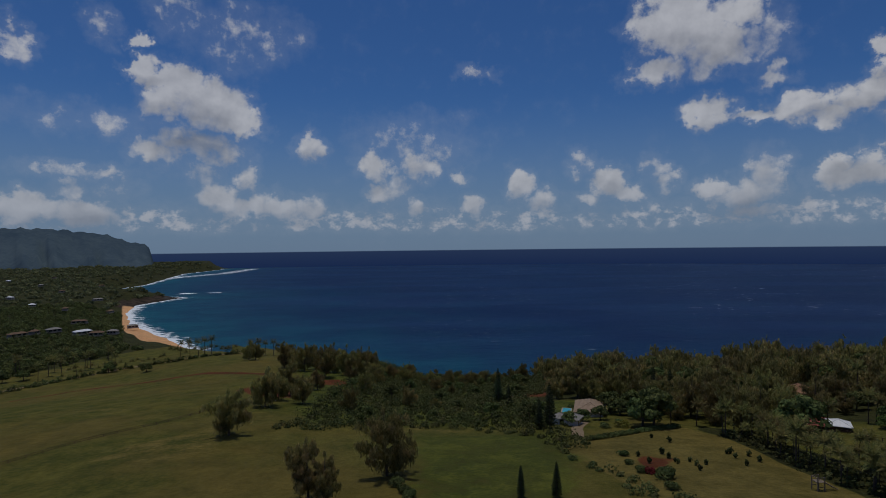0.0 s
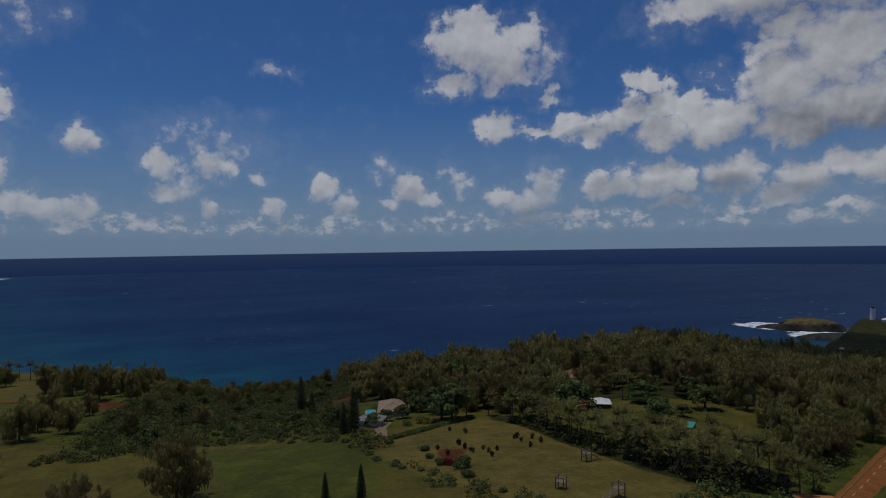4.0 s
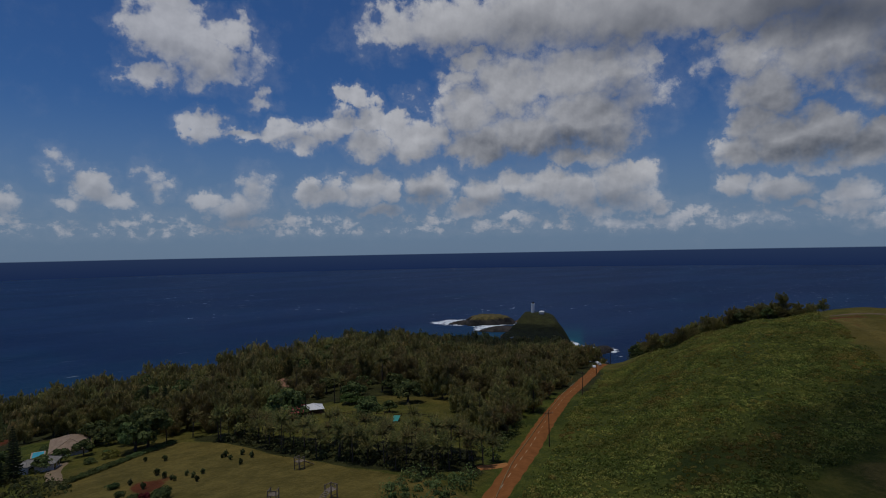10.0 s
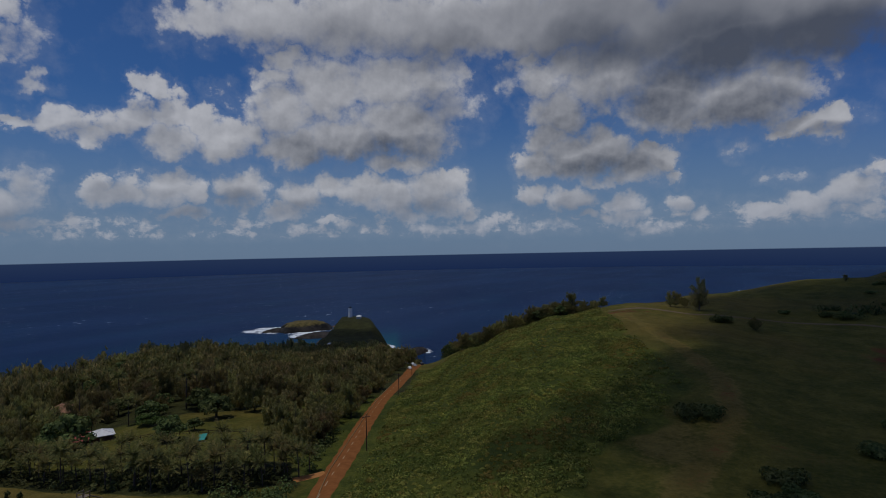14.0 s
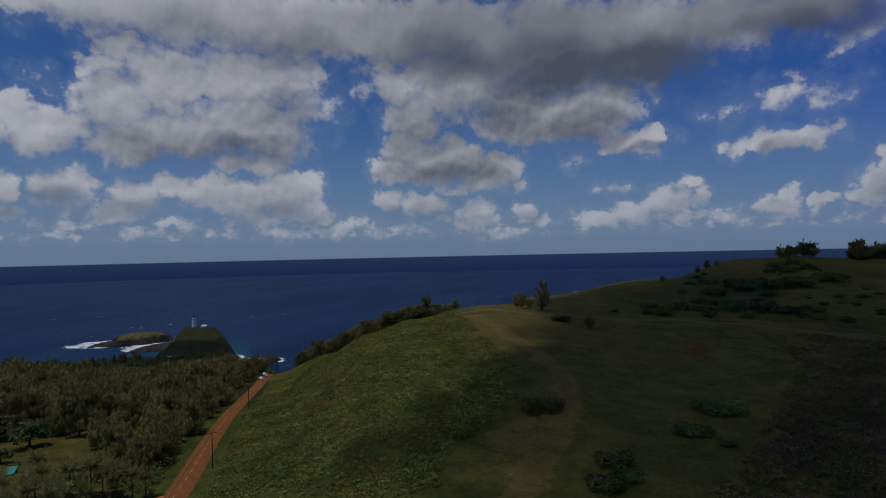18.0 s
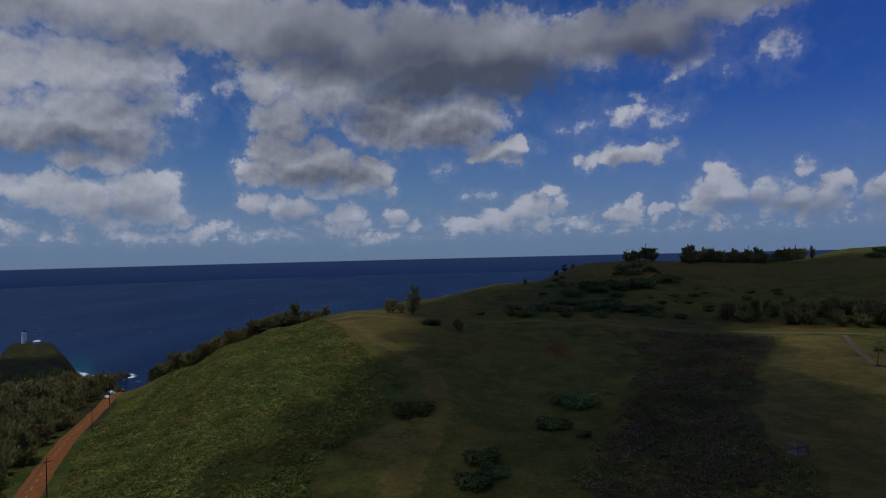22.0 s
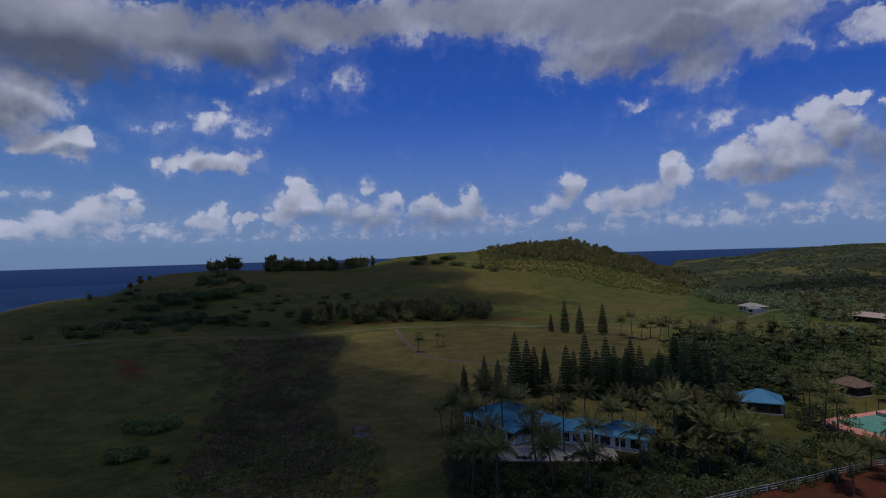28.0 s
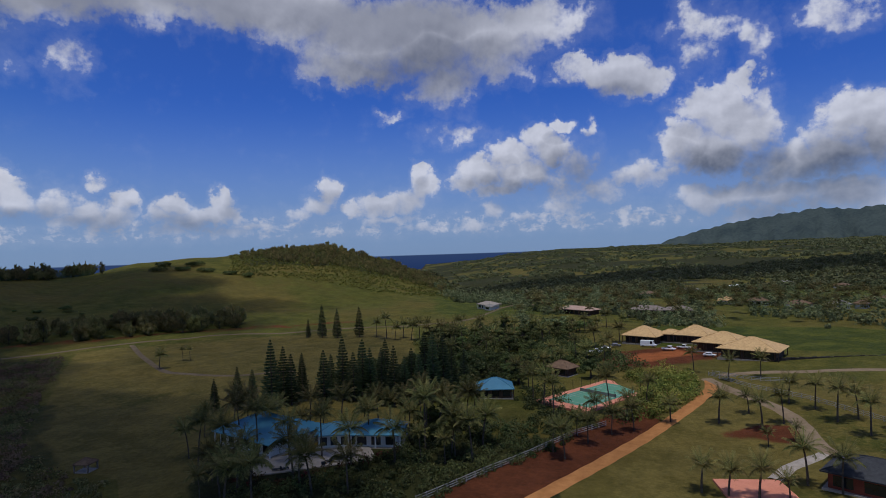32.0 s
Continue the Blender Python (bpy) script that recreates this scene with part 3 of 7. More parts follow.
SHRUB_LEAF = foliage("shrub_leaves", (0.055, 0.086, 0.015), (0.172, 0.200, 0.036), (0.235, 0.232, 0.048))
# Leaves of the distant woods, made paler: the haze is in the colour.
HAZED_LEAF = foliage("hazed_mixed_leaves", (0.058, 0.079, 0.036), (0.114, 0.142, 0.060), (0.144, 0.156, 0.072))
# Ridge green shifted towards blue-grey, with distance haze painted in.
HAZED_UPLAND = plain("haze_blued_green_ridge", (0.036, 0.052, 0.054), (0.076, 0.096, 0.086), 0.006, 1.0, 0.8, spec=0.0)
DARK_LEAF = foliage("dark_scrub_leaves", (0.026, 0.044, 0.015), (0.084, 0.112, 0.034), (0.115, 0.122, 0.043))


# ---- the lie of the land: cross-sections along bearings from the hovering point (metres out, metres above the sea) ----
SECTIONS = {
    -62: [(0, 108), (300, 88), (900, 50), (3000, 55), (5200, 70)],
    -40: [(0, 108), (120, 98), (220, 88), (330, 78), (500, 52), (800, 36), (1500, 30), (2600, 40), (5200, 70)],
    -30: [(0, 108), (120, 98), (220, 89), (330, 78), (520, 52), (800, 36), (1200, 26), (2600, 40), (5200, 70)],
    -20: [(0, 108), (130, 97), (220, 90), (350, 78), (520, 60), (650, 46), (1200, 20), (4000, 45), (5200, 62)],
    -10: [(0, 108), (130, 97), (220, 88), (350, 72), (520, 55), (700, 40)],
    0: [(0, 108), (130, 98), (250, 82), (350, 62), (450, 44), (560, 30), (700, 20)],
    14: [(0, 108), (130, 99), (263, 82), (400, 62), (510, 46), (700, 30)],
    30: [(0, 108), (130, 101), (170, 95), (270, 85), (340, 80), (450, 68), (540, 56), (700, 40)],
    40: [(0, 108), (130, 101), (180, 96), (300, 86), (450, 75), (560, 67), (680, 42), (1000, 25)],
    46: [(0, 108), (130, 101), (175, 96), (300, 86), (450, 72), (600, 50), (750, 32), (1000, 22)],
    50: [(0, 108), (120, 101), (170, 97), (300, 87), (450, 72), (600, 50), (750, 34), (900, 28), (1100, 20)],
    54: [(0, 108), (120, 103), (160, 98), (250, 91), (400, 78), (550, 60), (700, 42), (820, 40), (900, 50), (980, 52), (1100, 40)],
    57: [(0, 108), (120, 103), (160, 98), (250, 91), (400, 79), (550, 62), (700, 44), (800, 40), (880, 48), (965, 51), (1100, 40)],
    62: [(0, 108), (120, 104), (220, 95), (300, 88), (380, 81), (500, 58), (700, 34), (900, 30)],
    67: [(0, 108), (150, 105), (250, 101), (330, 98.5), (420, 84), (600, 60)],
    71: [(0, 108), (130, 107), (200, 108), (260, 110), (325, 110), (420, 94), (600, 65)],
    75: [(0, 108), (130, 108), (200, 111.5), (280, 117), (325, 117.5), (440, 100), (600, 70)],
    82: [(0, 108), (130, 108), (200, 112), (280, 118.5), (345, 123), (450, 110), (700, 80)],
    88: [(0, 108), (130, 108), (168, 111), (260, 116), (335, 118.5), (430, 122), (520, 114), (700, 80)],
    97: [(0, 108), (150, 108), (250, 110), (340, 114.5), (400, 119), (500, 129.5), (600, 116), (800, 80)],
    105: [(0, 108), (160, 108), (300, 111), (400, 116.5), (600, 143.5), (720, 126), (900, 80)],
    109: [(0, 108), (160, 108), (300, 109), (400, 114), (500, 128), (625, 145.5), (740, 130), (950, 75)],
    113: [(0, 108), (160, 108), (280, 108), (400, 111), (500, 123), (650, 142.5), (760, 128), (1000, 70)],
    120: [(0, 108), (160, 108), (350, 109), (440, 112), (560, 127), (670, 141), (800, 128), (1000, 70)],
    126: [(0, 108), (160, 108), (350, 109), (450, 112.5), (580, 134), (710, 152), (830, 138), (1000, 70)],
    130: [(0, 108), (160, 109), (350, 109), (460, 112), (600, 136), (720, 156), (850, 140), (1100, 60)],
    134: [(0, 108), (160, 109), (350, 109), (470, 112), (610, 136), (740, 157.5), (870, 140), (1100, 60)],
    138: [(0, 108), (160, 109), (350, 109), (480, 112), (620, 138), (760, 161), (900, 145), (1200, 60)],
    142: [(0, 108), (160, 109), (360, 109), (490, 112), (640, 137), (790, 164.5), (930, 140), (1200, 50)],
    144: [(0, 108), (160, 109), (360, 109), (500, 112), (640, 133), (790, 155.5), (930, 135), (1200, 50)],
    147: [(0, 108), (180, 109), (400, 109.5), (500, 111), (650, 126), (790, 142), (930, 120), (1200, 45), (2500, 30), (5200, 35)],
    151: [(0, 108), (200, 109), (480, 110), (600, 113), (720, 120.5), (800, 121.5), (950, 105), (1200, 40), (2500, 30), (5200, 40)],
    156: [(0, 108), (200, 109), (480, 109), (650, 100), (800, 88), (1500, 42), (2500, 48), (4000, 70), (5200, 62)],
    160: [(0, 108), (300, 109), (500, 108), (900, 88), (1500, 55), (2500, 75), (4000, 105), (5200, 110)],
    165: [(0, 108), (300, 109), (500, 108), (900, 90), (1500, 65), (2500, 95), (3500, 122), (5200, 136)],
    176: [(0, 108), (130, 108), (230, 110.5), (300, 111), (500, 108), (900, 95), (1500, 85), (2500, 108), (3500, 128), (5200, 150)],
    190: [(0, 108), (130, 109), (230, 112), (400, 112), (900, 105), (2000, 115), (4000, 150), (5200, 170)],
    230: [(0, 108), (200, 112), (800, 120), (3000, 160), (5200, 180)],
    270: [(0, 108), (200, 110), (800, 100), (3000, 120), (5200, 140)],
    298: [(0, 108), (300, 88), (900, 50), (3000, 55), (5200, 70)],
}
# the shore, by bearing and distance
SHORE = [(-20.5, 5200), (-20.8, 4700), (-23.8, 4100), (-27, 2900), (-29.5, 2650), (-28.5, 2250), (-24, 2060), (-27.6, 1860), (-28.4, 1640),
         (-28.1, 1400), (-26.9, 1255), (-25.5, 1140), (-24.6, 1070), (-23.4, 975), (-21, 900), (-17, 780), (-9, 650), (0, 610), (10, 560), (20, 540), (30, 570), (38, 690), (43, 740),
         (47, 770), (50, 810), (52, 900), (52.6, 985), (54.5, 1015), (57.2, 1010), (58.6, 975), (59.4, 880), (60, 700), (61.2, 560), (62.8, 500), (67, 470), (75, 520), (88, 600), (97, 700),
         (105, 830), (115, 950), (130, 1080), (145, 1200), (149.2, 1500), (150.2, 3000), (150.8, 5200), (178, 5600), (205, 5600), (250, 5600), (300, 5600)]


def at(bearing, far):
    a = math.radians(bearing)
    return far * math.sin(a), far * math.cos(a)


BEARINGS = np.array(sorted(SECTIONS))
R_STEPS = np.concatenate([np.arange(0, 900, 10.0), np.geomspace(900, 5400, 60)])


def section_grid():
    rows = []
    for b in BEARINGS:
        r, z = zip(*SECTIONS[int(b)])
        v = np.interp(R_STEPS, r, z)
        for _ in range(3):
            v[1:-1] = 0.25 * v[:-2] + 0.5 * v[1:-1] + 0.25 * v[2:]
        rows.append(v)
    return np.array(rows)


SECTION_Z = section_grid()
SHORE_XY = np.array([at(b, r) for b, r in SHORE])


def shore_distance(x, y):
    """Metres inland (positive) or out to sea (negative)."""
    x, y = np.asarray(x, float), np.asarray(y, float)
    best, inside = np.full(x.shape, 1e9), np.zeros(x.shape, bool)
    n = len(SHORE_XY)
    for i in range(n):
        (ax, ay), (bx, by) = SHORE_XY[i], SHORE_XY[(i + 1) % n]
        dx, dy = bx - ax, by - ay
        k = np.clip(((x - ax) * dx + (y - ay) * dy) / (dx * dx + dy * dy), 0, 1)
        best = np.minimum(best, np.hypot(x - ax - k * dx, y - ay - k * dy))
        cross = ((ay > y) != (by > y)) & (x < (bx - ax) * (y - ay) / ((by - ay) + 1e-9) + ax)
        inside ^= cross
    return np.where(inside, best, -best)


def smooth(e0, e1, v):
    k = np.clip((v - e0) / (e1 - e0), 0, 1)
    return k * k * (3 - 2 * k)


def waves2(x, y, size, seed):
    """Cheap smooth unevenness from a few crossed sines."""
    rng = np.random.RandomState(seed)
    v = 0
    for k in range(5):
        a, ph, s = rng.uniform(0, 6.28), rng.uniform(0, 6.28), size * rng.uniform(0.6, 1.6)
        v = v + np.sin((x * np.cos(a) + y * np.sin(a)) / s * 6.28 + ph + 1.3 * np.sin((x * np.sin(a) - y * np.cos(a)) / s * 3.7 + k))
    return v / 5


def land(x, y):
    x, y = np.asarray(x, float), np.asarray(y, float)
    r = np.hypot(x, y)
    b = (np.degrees(np.arctan2(x, y)) + 62) % 360 - 62
    j = np.clip(np.searchsorted(BEARINGS, b) - 1, 0, len(BEARINGS) - 2)
    k = (b - BEARINGS[j]) / (BEARINGS[j + 1] - BEARINGS[j])
    k = np.clip(k, 0, 1)
    i = np.clip(np.searchsorted(R_STEPS, r) - 1, 0, len(R_STEPS) - 2)
    m = np.clip((r - R_STEPS[i]) / (R_STEPS[i + 1] - R_STEPS[i]), 0, 1)

    def column(jj):
        jj = np.clip(jj, 0, len(BEARINGS) - 1)
        return SECTION_Z[jj, i] * (1 - m) + SECTION_Z[jj, i + 1] * m
    p0, p1, p2, p3 = column(j - 1), column(j), column(j + 1), column(j + 2)
    soft = k * k * (3 - 2 * k)
    z = p1 * (1 - soft) + p2 * soft + 0.12 * k * (1 - k) * ((p1 - p0) * (1 - k) - (p3 - p2) * k)
    rough = smooth(90, 300, r)
    z = z + rough * (0.7 * waves2(x, y, 90, 3) + 0.35 * waves2(x, y, 31, 4)) + 5 * smooth(900, 2500, r) * waves2(x, y, 520, 5)
    d = shore_distance(x, y) + 6 * waves2(x, y, 70, 8)
    cliff = np.where(b < -20, 110.0, np.where(b < 35, 60.0, 34.0))
    s = np.clip(d / cliff, 0, 1)
    s = s * s * (3 - 2 * s)
    return np.where(d > 0, 1.2 * np.clip(d / 10, 0, 1) + z * s, np.maximum(-6, d * 0.12))


def ground(x, y):
    return float(land(np.array([x]), np.array([y]))[0])


# ---- building helpers ----
def mesh_object(name, verts, faces, mat, parent=None, label="", smooth_=False):
    me = bpy.data.meshes.new(name)
    me.from_pydata(verts, [], faces)
    for one in (mat if isinstance(mat, (list, tuple)) else [mat]):
        me.materials.append(one)
    if smooth_:
        me.polygons.foreach_set("use_smooth", [True] * len(me.polygons))
    me.update()
    ob = new(name, me)
    if parent:
        ob.parent = parent
    if label:
        ob["label"] = label
    return ob


def part(name, bm, mat, parent=None, label="", smooth_=False):
    me = bpy.data.meshes.new(name)
    bm.to_mesh(me)
    bm.free()
    me.materials.append(mat)
    if smooth_:
        me.polygons.foreach_set("use_smooth", [True] * len(me.polygons))
    ob = new(name, me)
    if parent:
        ob.parent = parent
    if label:
        ob["label"] = label
    return ob


def layer(me, name, values):
    a = me.attributes.new(name, "FLOAT", "POINT")
    a.data.foreach_set("value", np.asarray(values, np.float32))


def ring_sheet(name, bearings, radii, height, mat):
    """A sheet of land or water in rings round the plan's origin."""
    b = np.radians(bearings)
    X, Y = np.outer(radii, np.sin(b)), np.outer(radii, np.cos(b))
    Z = height(X, Y)
    nb, nr = len(bearings), len(radii)
    verts = np.stack([X, Y, Z], -1).reshape(-1, 3)
    i, j = np.meshgrid(np.arange(nr - 1), np.arange(nb), indexing="ij")
    k = (j + 1) % nb
    faces = np.stack([i * nb + j, i * nb + k, (i + 1) * nb + k, (i + 1) * nb + j], -1).reshape(-1, 4)
    ob = mesh_object(name, verts.tolist(), faces[:, ::-1].tolist(), mat, smooth_=True)
    return ob, X.ravel(), Y.ravel(), Z.ravel()


def polar(x, y):
    return (np.degrees(np.arctan2(x, y)) + 62) % 360 - 62, np.hypot(x, y)


def patch(b, r, cb, cr, wb, wr, turn=0.0):
    """A soft oval on the plan round bearing cb and distance cr; wr across the view's line, wb along the bearing in degrees."""
    db, dr = (b - cb) / wb, (r - cr) / wr
    c, s = math.cos(radians(turn)), math.sin(radians(turn))
    u, v = db * c + dr * s, -db * s + dr * c
    return np.clip(1.15 - 0.65 * (u * u + v * v), 0, 1)


def box_on_plan(b, r, b0, b1, r0, r1, sb=1.0, sr=12.0):
    return smooth(b0 - sb, b0 + sb, b) * smooth(b1 + sb, b1 - sb, b) * smooth(r0 - sr, r0 + sr, r) * smooth(r1 + sr, r1 - sr, r)


# ---- land and sea ----
RADII = np.concatenate([np.array([0.5, 20, 40, 60, 75]), np.linspace(85, 420, 150), np.geomspace(424, 5150, 110)])
BEAR = np.concatenate([np.arange(-45, 195, 0.3), np.arange(195, 315, 2.0)])
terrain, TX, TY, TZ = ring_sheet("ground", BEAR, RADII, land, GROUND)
tagged(terrain, "rolling coastal land of grass, scrub and red earth", "ground", kind="structure")
TB, TR = polar(TX, TY)
INLAND = shore_distance(TX, TY)


def line_near(pts, x, y, width):
    """1 on a line through plan points (bearing, distance), fading out at width metres."""
    best = np.full(x.shape, 1e9)
    xy = [at(*q) for q in pts]
    for (ax, ay), (bx, by) in zip(xy, xy[1:]):
        dx, dy = bx - ax, by - ay
        k = np.clip(((x - ax) * dx + (y - ay) * dy) / (dx * dx + dy * dy), 0, 1)
        best = np.minimum(best, np.hypot(x - ax - k * dx, y - ay - k * dy))
    return np.clip(1.3 - best / width, 0, 1)


def zones():
    b = TB + np.clip(2.2 * waves2(TX, TY, 60, 61) + 1.0 * waves2(TX, TY, 17, 62), -3, 3) * np.clip(150 / np.maximum(TR, 1), 0.25, 1)
    r = TR + 12 * waves2(TX, TY, 70, 63) + 4 * waves2(TX, TY, 19, 64)
    mx = np.maximum
    slope_end = np.interp(TR, [90, 125, 142, 157, 187, 209, 255, 330], [78, 77.3, 79.7, 84, 86, 85.2, 82, 78])
    lush = mx(box_on_plan(b, r, 50, 95, 60, 345, 3.0, 25) * smooth(2.5, -2.5, b - slope_end), box_on_plan(b, r, -14, 14, 225, 620, 3, 25))
    lush = mx(lush, box_on_plan(b, r, 152, 164, 400, 560, 1.5, 20))
    lush = mx(lush, 0.45 * box_on_plan(b, r, 100, 150, 330, 620, 3, 40) * smooth(-0.6, 0.3, waves2(TX, TY, 140, 66)))
    lush = mx(lush, mx(box_on_plan(b, r, 172, 195, 262, 330, 1, 10), 1.2 * box_on_plan(b, r, 174.5, 195, 540, 625, 0.6, 8)))
    lush = mx(lush, 0.62 * box_on_plan(b, r, -4, 13, 60, 215, 3, 20))
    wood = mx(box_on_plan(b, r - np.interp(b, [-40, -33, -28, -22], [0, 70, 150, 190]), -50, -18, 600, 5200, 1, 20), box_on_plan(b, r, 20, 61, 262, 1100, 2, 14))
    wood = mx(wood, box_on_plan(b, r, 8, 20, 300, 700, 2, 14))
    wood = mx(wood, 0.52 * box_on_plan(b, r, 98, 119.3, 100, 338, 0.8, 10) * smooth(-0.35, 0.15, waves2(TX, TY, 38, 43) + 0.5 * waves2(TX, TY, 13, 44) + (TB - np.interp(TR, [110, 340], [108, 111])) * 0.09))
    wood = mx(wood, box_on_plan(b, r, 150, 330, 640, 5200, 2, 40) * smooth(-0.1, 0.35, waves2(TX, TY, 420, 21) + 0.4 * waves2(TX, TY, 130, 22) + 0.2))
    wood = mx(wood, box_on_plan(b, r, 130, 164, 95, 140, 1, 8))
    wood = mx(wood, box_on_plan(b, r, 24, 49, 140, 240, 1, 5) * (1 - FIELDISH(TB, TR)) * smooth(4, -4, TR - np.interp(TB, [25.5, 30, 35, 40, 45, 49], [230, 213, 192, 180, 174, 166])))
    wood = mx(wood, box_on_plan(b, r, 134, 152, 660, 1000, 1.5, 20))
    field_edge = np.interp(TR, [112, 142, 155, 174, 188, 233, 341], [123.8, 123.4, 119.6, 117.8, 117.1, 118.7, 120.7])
    dry = mx(0.95 * FIELDISH(TB, TR), smooth(-0.25, 0.25, TB - field_edge) * box_on_plan(TB, TR, 110, 150, 120, 345, 0.5, 10) * (0.72 + 0.3 * waves2(TX, TY, 45, 67)))
    dry = mx(dry, 0.5 * smooth(0.1, 0.6, waves2(TX, TY, 80, 68)) * (TB < 10) * (TR < 330))
    dry = mx(dry, (0.62 + 0.3 * waves2(TX, TY, 40, 69)) * box_on_plan(b, r, 168, 200, 90, 215, 2, 8))
    # The 1.2 patch is the courtyard, painted brighter as in full sun.
    earth = mx(0.6 * patch(b, r, 101.5, 262, 1.6, 22), 1.2 * patch(b, r, 172.5, 243, 5.2, 22))
    earth = mx(earth, patch(b, r, 180.5, 148, 3.4, 6))
    earth = mx(earth, 1.05 * box_on_plan(b, r, 150, 173, 80, 175, 1, 3) * smooth(-1, 2, CLAY_SIDE(TX, TY)) * smooth(17, 13, CLAY_SIDE(TX, TY)))
    earth = mx(earth, mx(patch(b, r, -16.5, 315, 2.2, 26), patch(b, r, -11, 372, 1.6, 16)))
    earth = mx(earth, 0.9 * mx(patch(b, r, 20, 176, 1.5, 9), patch(b, r, 8, 335, 2.6, 14)))
    earth = mx(earth, 0.55 * patch(b, r, 81.5, 318, 2.4, 6))
    earth = mx(earth, 0.30 * patch(b, r, 118.3, 196, 1.6, 40))
    path = line_near([(84, 105), (86.5, 125), (88.6, 142), (90.2, 170), (89.2, 201), (86.5, 235), (84, 268), (80.6, 316)], TX, TY, 5.5)
    earth = mx(earth, 0.36 * path)
    dry = mx(dry, mx(0.75 * path, 0.6 * patch(b, r, 84.5, 145, 5.5, 24)))
    earth = mx(earth, 0.5 * box_on_plan(b, r, 115, 146, 372, 392, 1, 8))
    earth = mx(earth, 0.7 * line_near([(-36, 480), (-31, 470), (-27, 455), (-22, 430), (-17, 400)], TX, TY, 9.0))
    earth = mx(earth, 0.33 * smooth(0.35, 0.7, waves2(TX, TY, 160, 70)) * (TB > 88) * (TB < 125) * (TR < 340))
    sand = box_on_plan(TB, TR, -28.7, -22.0, 930, 1800, 0.3, 30) * smooth(70, 50, INLAND)
    rock = mx(smooth(30, 18, INLAND * np.where((TB > 50) & (TB < 60), 2.2, 1.0)) * (TB > 15) * (TB < 160), smooth(60, 30, INLAND) * (TB < -23) * (TR > 1750) * (TR < 2300))
    for nm, v in (("lush", lush), ("wood", wood), ("dry", dry), ("earth", earth), ("sand", sand), ("rock", rock)):
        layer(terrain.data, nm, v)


def FIELDISH(b, r):
    far = np.interp(b, [11, 13, 18, 22, 25, 29.5, 37, 44, 52], [180, 190, 213, 226, 215, 186, 153, 138, 118])
    near = np.interp(b, [11, 18, 24, 30], [176, 140, 124, 60])
    return smooth(far + 3, far - 3, r) * smooth(near - 3, near + 3, r) * (b > 11) * (b < 52)


CLAY_TRACK = [(158.5, 101), (161.2, 108), (166.6, 124), (171.8, 148), (175.7, 176), (177.2, 195), (176.9, 206)]


def CLAY_SIDE(x, y):
    """Metres from the clay track, counted towards the fence."""
    best, side = np.full(x.shape, 1e9), np.zeros(x.shape)
    xy = [at(*q) for q in CLAY_TRACK]
    for (ax, ay), (bx, by) in zip(xy, xy[1:]):
        dx, dy = bx - ax, by - ay
        k = np.clip(((x - ax) * dx + (y - ay) * dy) / (dx * dx + dy * dy), 0, 1)
        d = np.hypot(x - ax - k * dx, y - ay - k * dy)
        s = np.sign(dx * (y - ay) - dy * (x - ax))
        side = np.where(d < best, s * d, side)
        best = np.minimum(best, d)
    return side


zones()
sea, SX, SY, SZ = ring_sheet("sea", np.arange(0, 360, 0.6), np.concatenate([[300.0], np.geomspace(420, 4950, 150)]), lambda x, y: x * 0.0, SEA)
tagged(sea, "deep blue sea with whitecaps and a turquoise shore", "sea", kind="structure")
OFF = -shore_distance(SX, SY)
SB, SR = polar(SX, SY)
layer(sea.data, "shoal", np.where(SB < 60, np.exp(-np.maximum(OFF, 0) / np.interp(SB, [-12, 30], [250, 100])), 0.2 * np.exp(-np.maximum(OFF, 0) / 40)))
SURF = np.where((SB < -18) | (SB > 40), np.exp(-np.maximum(OFF - 4, 0) / np.where(SB < -18, 30, 16)) * np.where(SB < 100, 0.95, 0.3), 0.25 * np.exp(-np.maximum(OFF, 0) / 20))
for q in ((50.9, 1235, 46), (47.6, 1255, 44), (51.0, 1150, 30), (60.0, 915, 28), (61.2, 915, 24), (-21.2, 2245, 22), (-23.6, 2250, 30)):
    px, py = at(q[0], q[1])
    SURF = np.maximum(SURF, 0.8 * np.exp(-np.maximum(np.hypot(SX - px, SY - py) - q[2], 0) / 11))
SURF = np.maximum(SURF, 0.72 * line_near([(-17.9, 4700), (-20.3, 3990), (-23.6, 3640), (-27.2, 3270)], SX, SY, 75.0))
layer(sea.data, "surf", SURF)


# ---- plants ----
RNG = np.random.RandomState(7)


def leaf_quads(centres, normals, length, width, droop=0.0, rng=RNG):
    """A loose quad a leaf clump, facing roughly along its normal. Returns corner points (n, 4, 3)."""
    n = len(centres)
    normals = normals + rng.normal(0, 0.35, (n, 3))
    normals /= np.linalg.norm(normals, axis=1)[:, None] + 1e-9
    side = np.cross(normals, rng.normal(0, 1, (n, 3)) + np.array([0, 0, 0.3]))
    side /= np.linalg.norm(side, axis=1)[:, None] + 1e-9
    up = np.cross(side, normals)
    if droop:
        up = up * (1 - droop) + np.array([0, 0, 1.0]) * droop * np.sign(up[:, 2:3] + 1e-6)
    ln = (length * rng.uniform(0.6, 1.4, n))[:, None]
    wd = (width * rng.uniform(0.6, 1.4, n))[:, None]
    a, b = up * ln * 0.5, side * wd * 0.5
    k = rng.uniform(0.3, 1.0, (n, 1))
    return np.stack([centres - a - b * k, centres - a + b, centres + a + b * k, centres + a * 0.8 - b], 1)


